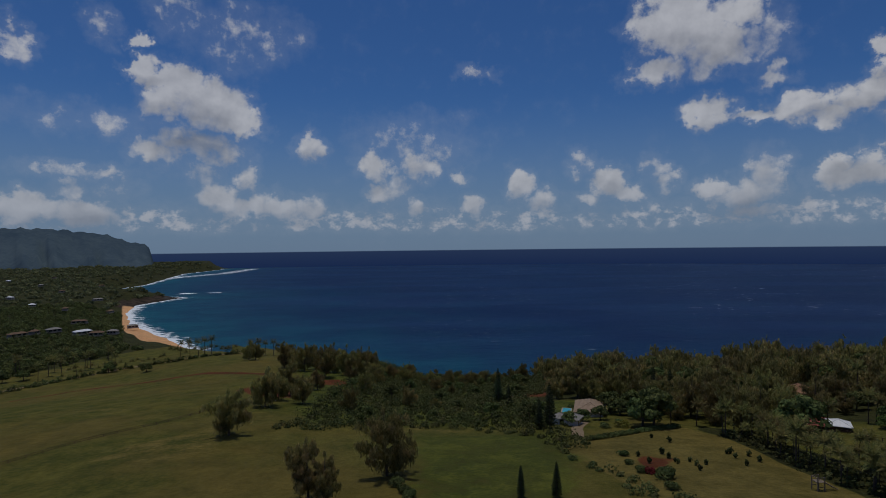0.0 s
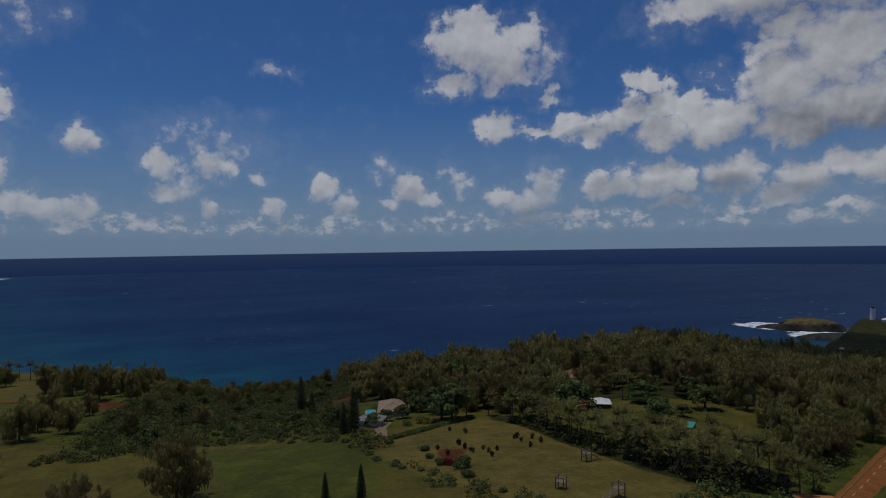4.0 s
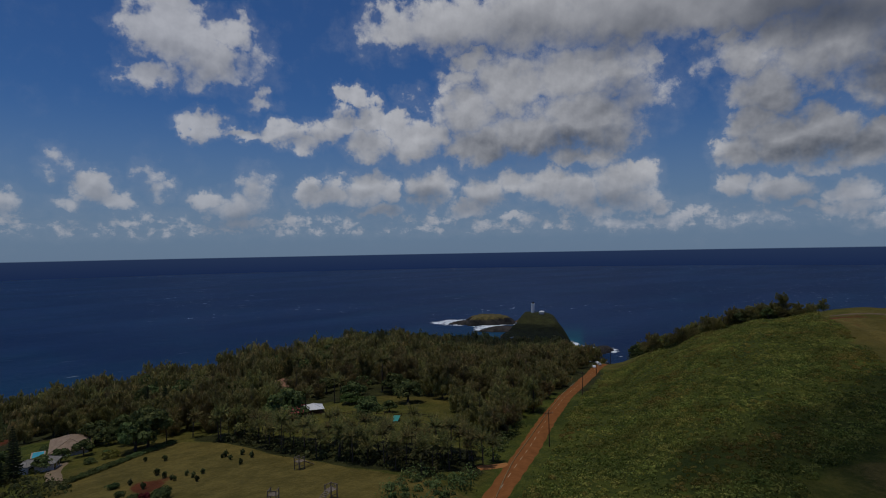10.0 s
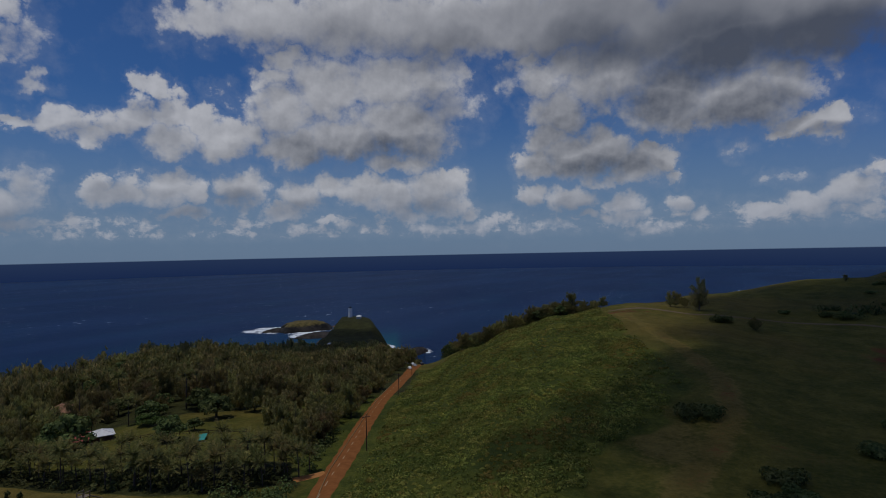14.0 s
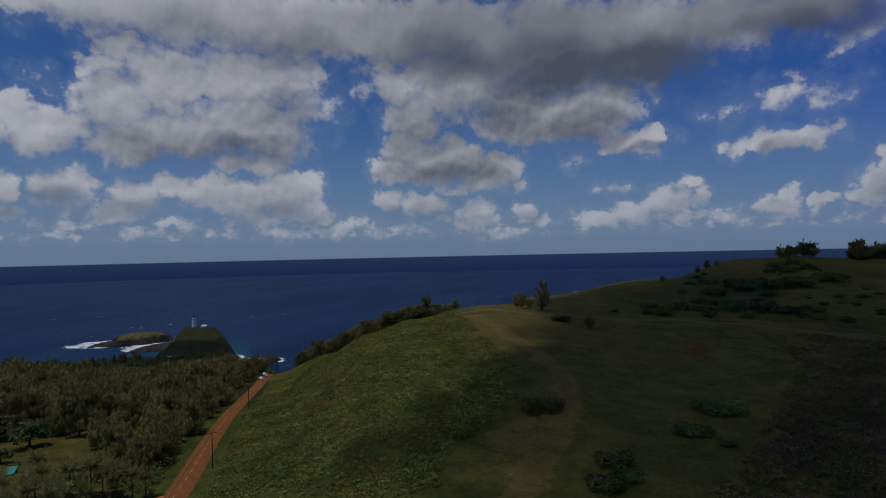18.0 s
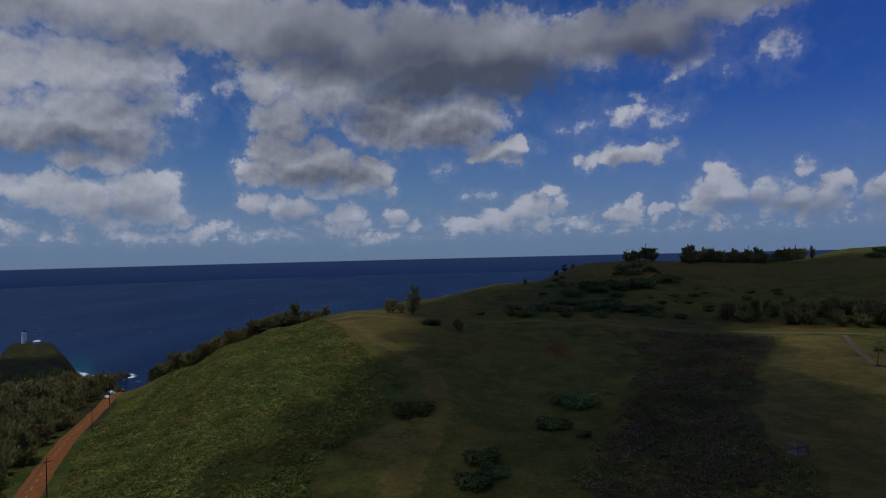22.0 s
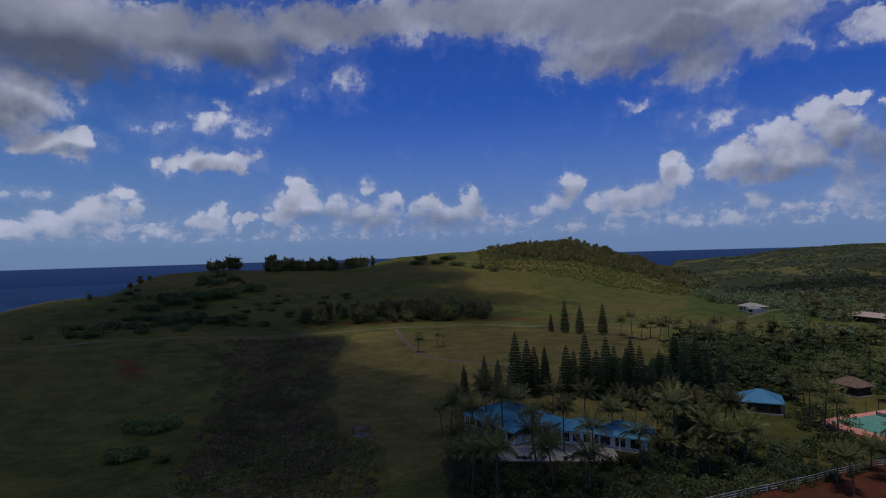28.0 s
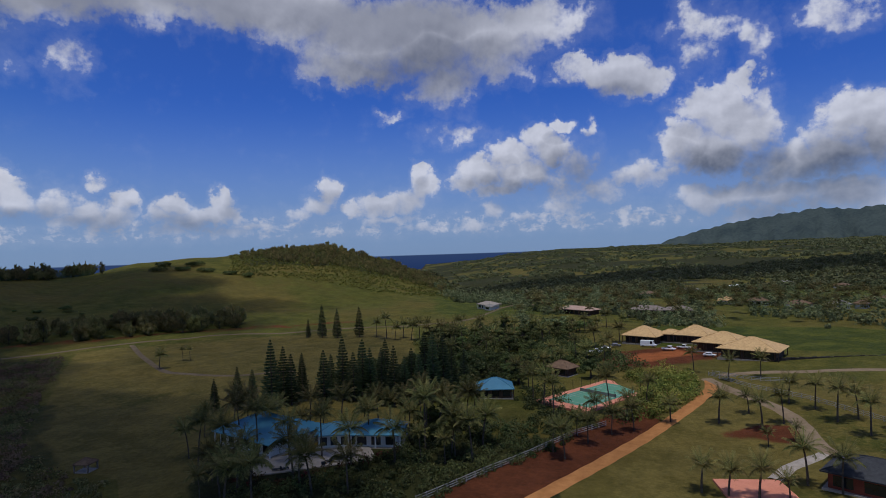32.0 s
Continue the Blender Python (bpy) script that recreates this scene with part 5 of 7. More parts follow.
    lane = [(b + RNG.uniform(-0.15, 0.15), np.interp(b, [-37, -29.4, -18.9], [538, 590, 624]) + RNG.uniform(-3, 3), RNG.uniform(0.5, 1.3)) for b in np.arange(-37, -19, 0.18) if RNG.rand() < 0.8]
    thicket("lane_hedge", lane, (2.6, 2.6, 4.2), 60, DARK_LEAF, "dark hedge along the farm lane", 0.9, "hedge")
    joined("drive_palms", coco, drive, "row of low palms along the farm lane", 1.0, "palms")
    plant_at(broad[1], -26.9, 548, 1.0, group="pasture trees")
    for b, r in scatter(-39, -29, 560, 720, 22):
        plant_at(coco[2] if RNG.rand() < 0.6 else broad[0], b, r, RNG.uniform(0.8, 1.2), group="drive palms")
    for b, r in scatter(-12, 8, 225, 450, 24, lambda b, r, x, y: RNG.rand(*np.shape(b)) < 0.8):
        plant_at(broad[RNG.randint(3)] if RNG.rand() < 0.75 else iron[RNG.randint(5)], b, r, RNG.uniform(0.35, 0.85), group="ravine trees")
    drop(*iron, *broad, *coco)


woods()


def big_canopies():
    umb = broadleaf(41, 9, 9.5, 1900, "monkeypod_tree", foliage("bright_canopy_leaves", (0.036, 0.070, 0.013), (0.095, 0.150, 0.030), (0.11, 0.16, 0.038)), "wide bright green monkeypod tree with a flat canopy", 0.38)
    for b, r, s in ((26.8, 322, 1.05), (28.2, 330, 0.9), (25.3, 318, 0.8), (37.4, 252, 0.6)):
        plant_at(umb, b, r, s, group="canopy trees")
    drop(umb)


big_canopies()


# how far the pasture behind the farm lane reaches, at bearings -40, -33, -28 and -22
LANE_EDGE = [590, 670, 750, 790]


def far_woods():
    rng = np.random.RandomState(91)
    spots = [(b, r, rng.uniform(0.5, 1.15)) for b, r in scatter(-44, -19.6, 590, 1600, 14, lambda b, r, x, y: (shore_distance(x, y) > np.where(b < -28.8, 14, 130)) & (r > np.interp(b, [-40, -33, -28, -22], LANE_EDGE)) & (RNG.rand(*np.shape(b)) < 0.85), rng)]
    thicket("lowland_woods", spots, (7, 7, 9), 150, BROAD_LEAF, "dark lowland woods with scattered gardens behind the beach", 1.7, "woods", rng)
    spots = [(b, r, rng.uniform(0.6, 1.3)) for b, r in scatter(-44, -20.5, 1600, 4700, 48, lambda b, r, x, y: shore_distance(x, y) > 30, rng)]
    thicket("far_lowland_woods", spots, (17, 17, 9), 40, HAZED_LEAF, "distant dark wooded lowland", 6.5, "woods", rng)
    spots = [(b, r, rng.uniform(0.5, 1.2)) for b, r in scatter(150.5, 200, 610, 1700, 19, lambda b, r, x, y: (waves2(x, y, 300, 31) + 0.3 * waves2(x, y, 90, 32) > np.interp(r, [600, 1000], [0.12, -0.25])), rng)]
    thicket("valley_woods", spots, (8, 8, 8), 60, HAZED_LEAF, "dark wooded valley with clearings", 3.0, "woods", rng)
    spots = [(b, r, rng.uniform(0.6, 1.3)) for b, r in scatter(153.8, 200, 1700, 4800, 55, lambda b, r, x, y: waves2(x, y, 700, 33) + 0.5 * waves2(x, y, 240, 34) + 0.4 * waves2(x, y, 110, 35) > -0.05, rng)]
    thicket("far_upland_woods", spots, (20, 20, 8), 36, HAZED_LEAF, "distant wooded upland with bright clearings", 7.0, "woods", rng)


far_woods()


def hill_scrub():
    rng = np.random.RandomState(55)
    slope = lambda b, r, x, y: off_road(b, r, x, y) & (line_near(ROAD_LINE, x, y, 5.0) < 0.2) & (b > np.interp(r, [90, 134, 162, 206, 250, 290, 340, 420], [46, 52.5, 54.6, 56.6, 58.4, 59.9, 61.2, 62.5])) & (b < np.interp(r, [90, 125, 142, 157, 187, 209, 255, 330], [78, 77.3, 79.7, 84, 86, 85.2, 82, 79]))
    ragged = lambda b, r, x, y: slope(b + 4 * waves2(x, y, 30, 57) + 1.5 * waves2(x, y, 9, 58), r, x, y) & slope(b, np.maximum(r, 100), x, y)
    spots, gold = [], []
    for b, r in scatter(48, 90, 95, 350, 1.9, ragged, rng):
        x, y = at(b, r)
        lush, tint = float(waves2(x, y, 34, 71) + 0.6 * waves2(x, y, 11, 72)), float(waves2(x, y, 46, 73) + 0.5 * waves2(x, y, 15, 74))
        if rng.rand() > 0.9 + 0.4 * lush:
            continue
        grow = max(0.35, 0.62 + 0.55 * lush) * rng.uniform(0.6, 1.2) + (1.1 * rng.rand() if rng.rand() < 0.035 else 0.0)
        (gold if tint + rng.normal(0, 0.28) > 0.42 else spots).append((b, r, grow))
    thicket("hillside_bushes", gold, (2.2, 2.2, 1.3), 42, foliage("yellow_green_leaves", (0.090, 0.105, 0.016), (0.24, 0.235, 0.038), (0.29, 0.25, 0.05)), "yellow-green bushes standing out of the hillside shrubs", 0.38, "shrubs", rng)
    thicket("hillside_shrubs", spots, (2.3, 2.3, 1.35), 42, SHRUB_LEAF, "thick bright green shrubs covering the hillside", 0.40, "shrubs", rng)
    grey = foliage("grey_brown_twigs", (0.065, 0.046, 0.030), (0.17, 0.12, 0.08), (0.14, 0.105, 0.07), 0.1)
    strip = inside([(97, 106), (99.4, 116), (102.7, 138), (106, 155), (107.7, 191), (109.2, 250), (107.5, 338), (120.2, 334), (118.5, 245), (116.7, 186), (117.6, 172), (119.3, 153), (122.6, 140), (123.2, 108)])
    spots = [(b, r, rng.uniform(0.5, 1.3)) for b, r in scatter(96, 125, 104, 345, 2.9, lambda b, r, x, y: strip(b, r, x, y) & (waves2(x, y, 38, 43) + 0.5 * waves2(x, y, 13, 44) + (b - np.interp(r, [110, 340], [108, 111])) * 0.09 > -0.42), rng)]
    half = [s for s in spots if float(waves2(*at(s[0], s[1]), 26, 45)) + rng.normal(0, 0.3) > 0.1]
    thicket("leafless_thicket", half, (2.0, 2.0, 1.5), 64, grey, "greyish half-bare thicket beside the mown field", 0.38, "shrubs", rng)
    thicket("green_thicket", [s for s in spots if s not in half], (2.0, 2.0, 1.5), 64, foliage("dusky_thicket_leaves", (0.055, 0.074, 0.026), (0.165, 0.170, 0.058), (0.185, 0.15, 0.07)), "dusky green thicket beside the mown field", 0.38, "shrubs", rng)
    ravine = inside([(-17.2, 214), (-8, 213), (0, 220), (5, 206), (9, 196), (11.5, 178), (14, 186), (9, 250), (8, 310), (12, 470), (4, 560), (-6, 560), (-8, 430), (-11, 330), (-13.5, 240)])
    spots = [(b, r, 0.5 + 1.6 * rng.rand() ** 2.5) for b, r in scatter(-18, 15, 170, 570, 4.8, ravine, rng)]
    half = [s for s in spots if rng.rand() < 0.55]
    thicket("ravine_scrub", half, (3.2, 3.2, 3.2), 80, DARK_LEAF, "dense dark scrub filling the ravine", 0.6, "shrubs", rng)
    thicket("ravine_shrubs", [s for s in spots if s not in half], (3.0, 3.0, 2.4), 80, foliage("dusky_ravine_leaves", (0.024, 0.044, 0.014), (0.080, 0.105, 0.032), (0.11, 0.12, 0.04)), "green leafy shrubs filling the ravine", 0.6, "shrubs", rng)
    verge = inside([(42, 142), (46, 140), (50, 143), (51.2, 150), (47.5, 182), (53, 195), (56.5, 215), (51, 142), (49, 118), (44, 118), (40, 126)])
    spots = [(b, r, rng.uniform(0.5, 1.2)) for b, r in scatter(38, 60, 116, 220, 3.6, lambda b, r, x, y: verge(b, r, x, y) & off_road(b, r, x, y), rng)]
    thicket("roadside_shrubs", spots, (2.3, 2.3, 2.6), 75, BROAD_LEAF, "tangled green shrubs beside the road", 0.48, "shrubs", rng)
    spots = [(b, r, rng.uniform(0.5, 1.2)) for b, r in scatter(24, 49, 138, 220, 3.0, lambda b, r, x, y: PALM_BAND(b, r, x, y) & (r < np.interp(b, [25, 30, 37, 44, 49], [232, 206, 172, 158, 160])), rng)]
    thicket("palm_undergrowth", spots, (1.8, 1.8, 2.6), 22, DARK_LEAF, "dark undergrowth under the planted palms", 0.7, "shrubs", rng)
    lip = inside([(11.3, 176), (18, 150), (24, 132), (30, 120), (30, 100), (10, 150)])
    spots = [(b, r, rng.uniform(0.4, 1.1)) for b, r in scatter(10, 31, 100, 180, 4.2, lambda b, r, x, y: lip(b, r, x, y) & (r < np.interp(b, [11, 14, 18, 24], [180, 168, 152, 135])) & (r > np.interp(b, [11, 14, 18, 24], [170, 153, 135, 118])), rng)]
    thicket("field_edge_shrubs", spots, (2.3, 2.3, 2.2), 75, DARK_LEAF, "shrubby hedge along the edge of the pasture", 0.45, "shrubs", rng)


hill_scrub()


def bushes():
    kinds = [bush(s, w, h, 1300, leaf=BROAD_LEAF, size=0.38) for s, w, h in ((61, 4.6, 2.4), (62, 3.4, 2.2), (63, 5.4, 2.6))]
    light = bush(64, 3.2, 2.6, 1100, size=0.36, name="bush", leaf=BROAD_LEAF, label="leafy mid-green garden bush")
    lime = bush(65, 3.4, 3.0, 420, "bush", foliage("lime_leaves", (0.10, 0.11, 0.012), (0.17, 0.17, 0.03), (0.2, 0.19, 0.04)), "yellow-green rounded garden bush")
    red = bush(66, 2.0, 2.0, 260, "bush", foliage("red_leaves", (0.09, 0.010, 0.010), (0.16, 0.025, 0.02), (0.1, 0.03, 0.02)), "small bush with dark red leaves")
    for b, r, k, s in ((86.6, 162, 0, 1.25), (88.4, 163, 0, 1.15), (102.4, 178, 2, 1.3), (104.2, 179, 2, 1.2), (100.9, 156, 0, 1.2), (94.0, 130, 1, 1.25), (93.2, 117, 1, 1.2), (95.0, 123, 0, 0.9), (103.6, 150, 1, 0.6),
                       (108, 395, 2, 1.5), (106.5, 400, 0, 1.5), (105, 405, 2, 1.3), (103, 408, 1, 1.4), (101.8, 410, 0, 1.3), (100, 395, 1, 0.9), (110.5, 385, 2, 1.2), (112.5, 390, 0, 1.3), (107, 440, 0, 1.4),
                       (104.4, 460, 2, 1.5), (106, 475, 0, 1.7), (107.5, 480, 2, 1.6), (109, 500, 0, 1.8), (110.5, 510, 2, 1.8), (108.5, 530, 2, 1.6), (111, 430, 1, 1.0), (113.2, 440, 1, 0.9), (112, 460, 0, 0.9), (114.8, 430, 1, 1.1),
                       (116, 400, 2, 1.2), (117.6, 395, 0, 1.4), (94.2, 360, 1, 0.9), (98.6, 358, 2, 1.5), (102.4, 362, 0, 1.4), (105.5, 361, 2, 1.4), (103, 436, 2, 1.8), (108.7, 493, 2, 1.8), (107.5, 556, 0, 1.6), (110.6, 410, 1, 1.2), (113.7, 466, 0, 1.2), (97.2, 360, 0, 1.2), (89.3, 310, 1, 1.5), (89.6, 311, 0, 1.0), (127, 640, 2, 1.8), (129, 640, 0, 1.8), (131, 630, 2, 1.8), (133, 615, 0, 1.7), (134.5, 600, 2, 1.6), (130, 660, 2, 2.0), (127.5, 670, 0, 2.0)):
        plant_at(kinds[k], b, r, s, group="hill bushes")
    for b, r, k, s in ((104.5, 398, 2, 2.2), (106.2, 402, 0, 2.3), (109, 396, 2, 2.0), (107, 470, 2, 2.6), (109.2, 478, 0, 2.8), (105.2, 452, 0, 2.2), (111.5, 520, 2, 2.6)):
        plant_at(kinds[k], b, r, s, group="hill bushes")
    for b, r in scatter(100, 124, 380, 520, 16, lambda b, r, x, y: RNG.rand(*np.shape(b)) < 0.35):
        plant_at(kinds[RNG.randint(3)], b, r, RNG.uniform(0.5, 1.1), group="hill bushes")
    for b, r, s in ((-4.1, 137, 0.8), (-4.6, 142, 0.9), (-3.6, 132, 0.8), (20.5, 152, 1.15), (18.6, 157, 0.7), (17.4, 166, 0.6), (16.8, 176, 0.7), (21.0, 143, 0.8)):
        plant_at(light, b, r, s, group="pasture bushes")
    plant_at(lime, 16.7, 223, 0.95, group="garden bushes")
    plant_at(lime, 9.4, 214, 0.6, group="garden bushes")
    plant_at(red, 19.2, 156, 0.8, group="pasture bushes")
    for b in np.arange(13.8, 21.5, 0.45):
        plant_at(kinds[1], b, np.interp(b, [13.6, 21.4], [195, 226]), 0.55, group="garden hedge")
    for b, r in scatter(9, 18, 205, 290, 10, lambda b, r, x, y: RNG.rand(*np.shape(b)) < 0.5):
        if not (abs(b - 13.3) < 2.2 and abs(r - 252) < 16):
            plant_at(light if RNG.rand() < 0.6 else kinds[1], b, r, RNG.uniform(0.5, 0.9), group="garden bushes")
    drop(*kinds, light, lime, red)


bushes()


def pines():
    low = [broadleaf(74, 8, 4.5, 900, leaf=DARK_LEAF, label="dark green tree below the pines"), broadleaf(75, 6.5, 4, 800, leaf=DARK_LEAF, label="dark green tree below the pines")]
    tall = [pine(71, 19, 3.5), pine(72, 16, 3.2), pine(73, 21, 3.7)]
    for b, r, s in ((10.1, 216, 0.85), (9.1, 213, 0.6), (5.2, 300, 0.85), (10.7, 131, 0.42), (7.3, 131, 0.34), (20.3, 340, 0.8), (19.6, 268, 0.95), (21, 262, 0.85), (20.4, 255, 0.8), (6.2, 280, 0.6)):
        plant_at(tall[RNG.randint(3)], b, r, s, group="garden pines")
    for b, r, s in ((141.1, 322, 0.85), (142.5, 318, 0.95), (144.6, 316, 1.0), (139.8, 330, 0.5)):
        plant_at(tall[RNG.randint(3)], b, r, s, group="pine row")
    for b, r, s in ((131.3, 185, 0.58), (133.3, 183, 0.6), (134.6, 182, 0.72), (136.3, 181, 1.05), (137.4, 183, 0.92), (138.1, 182, 0.95), (139.1, 186, 0.7), (141.1, 180, 1.0), (141.8, 186, 0.85), (142.9, 183, 1.02), (143.9, 181, 0.92), (144.8, 187, 1.1),
                    (145.5, 185, 0.95), (146.6, 174, 0.8), (147.8, 172, 0.92), (148.8, 173, 0.88), (149.5, 180, 0.95), (150.2, 173, 0.92), (151.6, 176, 0.98), (152.6, 178, 0.95), (153.4, 184, 0.9), (147.0, 188, 0.9), (154.6, 190, 0.8), (150.8, 190, 0.9)):
        plant_at(tall[RNG.randint(3)], b, r, s, group="pine grove")
    for b, r in scatter(145, 158, 188, 232, 8.5, None):
        plant_at(low[RNG.randint(2)], b, r, RNG.uniform(0.6, 1.0), group="pine grove")
    drop(*low)
    for b in np.arange(36, 50, 0.8):
        plant_at(tall[RNG.randint(3)], b, 640 + RNG.uniform(-25, 25), RNG.uniform(0.7, 1.0), group="headland pines")
    drop(*tall)


pines()


def estate_palms():
    lawn = [palm(s, h, ln, 18, 0.5, True) for s, h, ln in ((81, 6.5, 3.7), (82, 5.0, 3.3), (83, 8.0, 4.1))]
    for b, r, k, s in ((173.6, 158, 1, 0.95), (177.6, 160, 0, 1.0), (181.0, 158, 0, 1.0), (182.6, 163, 2, 0.85), (180.0, 170, 1, 0.9), (186.4, 168, 2, 1.0), (184.9, 178, 0, 1.0), (187.8, 172, 0, 1.0), (188.6, 160, 2, 0.95), (190.5, 166, 0, 0.9), (183.0, 182, 1, 1.1),
                       (184.2, 126, 0, 1.05), (186.6, 124, 0, 1.0), (180.6, 117, 1, 1.1), (178.2, 116, 1, 1.0), (182.9, 118, 1, 0.7), (176.0, 117, 1, 1.0), (181.4, 146, 1, 0.62), (183.4, 151, 1, 0.62), (188.8, 130, 1, 0.6), (190.0, 140, 0, 0.6), (178.5, 205, 2, 0.8), (175.7, 214, 2, 0.85), (181.0, 210, 2, 0.8)):
        plant_at(lawn[k], b, r, s, group="lawn palms")
    drop(*lawn)
    coco = [palm(s, h, 4.6, 24, 1.0) for s, h in ((84, 9), (85, 7.5), (86, 11))]
    near = ((129.8, 137, 1.0), (130.9, 128, 0.85), (132.3, 131, 1.0), (133.4, 150, 1.0), (134.9, 139, 1.05), (136.3, 148, 1.0), (137.7, 131, 0.9), (139.7, 149, 0.95), (140.7, 133, 0.95), (142.6, 147, 1.0), (145.2, 140, 1.0), (147.3, 152, 0.9), (149.1, 142, 1.0), (150.8, 150, 0.95), (152.2, 158, 0.9), (138.5, 119, 0.8),
            (131.5, 117, 0.8), (134.2, 121, 0.75), (153.6, 146, 0.9), (155.4, 152, 0.9), (162.2, 168, 0.95), (163.1, 160, 0.9), (161.2, 175, 0.95), (168.3, 164, 1.0), (165.2, 144, 0.72), (162.9, 132, 0.7), (166.8, 152, 0.8), (169.8, 158, 0.75), (171.6, 176, 0.75), (160.8, 192, 0.85), (159.8, 199, 0.9), (162.4, 205, 0.9), (166.4, 220, 0.95), (168.0, 226, 0.9))
    near += ((166.2, 139, 0.8), (168.4, 146, 0.8), (164.0, 128, 0.8), (170.4, 150, 0.75), (133.0, 120, 1.1), (138.0, 122, 1.15), (143.4, 124, 1.1), (147.6, 127, 1.1), (139.6, 113, 1.15), (131.8, 111, 1.1), (134.2, 108, 1.1), (143.0, 112, 1.0), (150.6, 133, 1.2), (153.2, 130, 1.1), (156.2, 134, 1.1))
    for b, r, s in near:
        plant_at(coco[RNG.randint(3)], b, r, s * 0.9, group="house palms")
    for b, r in scatter(128.5, 157, 108, 160, 7.5, lambda b, r, x, y: (np.abs((x - 84.5) * 0.70 - (y + 106) * 0.72) > 7.5) & (r > np.interp(b, [128, 140, 157], [112, 112, 122])) & ~((b > 132.5) & (b < 149) & (r < 137)) & ~((b > 131) & (b < 150) & (r > 137) & (r < 160) & (RNG.rand(*np.shape(b)) < 0.6))):
        plant_at(coco[RNG.randint(3)], b, r, RNG.uniform(0.55, 0.95), group="house palms")
    for b, r in scatter(151, 170, 215, 330, 12.5, lambda b, r, x, y: RNG.rand(*np.shape(b)) < 0.6):
        plant_at(coco[RNG.randint(3)], b, r, RNG.uniform(0.65, 1.0), group="estate palms")
    for b, r in ((146.2, 312), (147.2, 305), (148.0, 300), (148.8, 306), (149.6, 296), (150.4, 300), (151.2, 290), (126.9, 270), (128.8, 285), (129.4, 284), (152.5, 282), (153.5, 290)):
        plant_at(coco[RNG.randint(3)], b, r, RNG.uniform(0.75, 1.0) if not 128 < b < 130 else 0.45, group="estate palms")
    dusk = [broadleaf(87, 7.5, 4.2, 2600, leaf=DARK_LEAF, label="dense dark green garden tree", size=0.42), broadleaf(88, 6.0, 4.6, 2600, leaf=BROAD_LEAF, label="spreading mid-green garden tree", size=0.42), broadleaf(89, 9.0, 4.4, 2600, leaf=DARK_LEAF, label="tall dark green garden tree", size=0.42)]
    yard = inside([(162, 236), (167, 225), (172, 226), (184, 226), (184, 300), (165, 300)])
    keep = lambda b, r, x, y: ~yard(b, r, x, y) & (np.hypot(x - 69.3, y + 167.6) > 11) & (np.hypot(x - 58.5, y + 205) > 7) & (np.hypot(x - 40.4, y + 178.2) > 21)
    for b, r in scatter(151.5, 167, 176, 330, 9.5, lambda b, r, x, y: keep(b, r, x, y) & (RNG.rand(*np.shape(b)) < 0.72)):
        plant_at(dusk[RNG.randint(3)], b, r, RNG.uniform(0.55, 1.0), group="estate trees")
    for b, r in scatter(150, 162, 140, 176, 8.5, lambda b, r, x, y: keep(b, r, x, y) & (RNG.rand(*np.shape(b)) < 0.6) & ((b < 155) | (r < 150))):
        plant_at(dusk[RNG.randint(3)], b, r, RNG.uniform(0.4, 0.7), group="estate trees")
    drop(*dusk)
    joined("far_palms", coco, [(b, r, RNG.uniform(0.7, 1.0)) for b, r in scatter(160, 193, 330, 560, 13, lambda b, r, x, y: (RNG.rand(*np.shape(b)) < 0.5) & (r > 350))], "distant scattered palms among the estates", 0.7, "palms")
    drop(*coco)
    rng = np.random.RandomState(77)
    deep = foliage("deep_green_garden_leaves", (0.026, 0.044, 0.015), (0.080, 0.105, 0.032), (0.10, 0.112, 0.038))
    garden = inside([(131, 116), (136, 121), (141, 124), (148, 136), (154, 140), (157, 150), (161, 152), (164, 150), (166, 141), (161, 128), (156.4, 117), (151.4, 106), (140, 100), (131, 108)])
    spots = [(b, r, rng.uniform(0.5, 1.3)) for b, r in scatter(129, 168, 98, 162, 3.0, garden, rng)]
    thicket("garden_shrubs", spots, (1.9, 1.9, 2.2), 90, deep, "lush dark garden shrubs below the blue-roofed house", 0.4, "shrubs", rng)
    hems = inside([(148, 136), (150, 160), (153, 166), (155.2, 160), (154.6, 150), (160.5, 151), (161.5, 160), (159.4, 176), (161.6, 190), (164.0, 188), (164.3, 166), (166, 158), (170, 170), (171.5, 186), (172.6, 178), (169.5, 156), (163, 147), (155, 141)])
    spots = [(b, r, rng.uniform(0.5, 1.3)) for b, r in scatter(147, 174, 130, 195, 3.6, hems, rng)]
    thicket("hedge_shrubs", spots, (2.2, 2.2, 3.4), 95, deep, "tall dark shrubs around the tennis court and lawn", 0.42, "shrubs", rng)
    front = inside([(132, 124), (137, 121), (143, 124), (148.5, 132), (148.2, 135.5), (141.5, 126.5), (136.5, 124), (133.4, 130)])
    spots = [(b, r, rng.uniform(0.5, 1.1)) for b, r in scatter(130, 150, 118, 138, 2.2, front, rng)]
    thicket("patio_shrubs", spots, (1.2, 1.2, 1.5), 40, foliage("dark_red_and_green_leaves", (0.035, 0.045, 0.018), (0.11, 0.08, 0.03), (0.14, 0.035, 0.03)), "mixed red and green shrubs along the patio edge", 0.4, "shrubs", rng)
    clump = inside([(169, 160), (172.5, 158), (175.6, 182), (176.4, 198), (175.6, 214), (172, 216), (169.5, 205), (171.8, 190), (170.5, 172)])
    spots = [(b, r, rng.uniform(0.7, 1.3)) for b, r in scatter(167, 178, 150, 220, 3.4, clump, rng)]
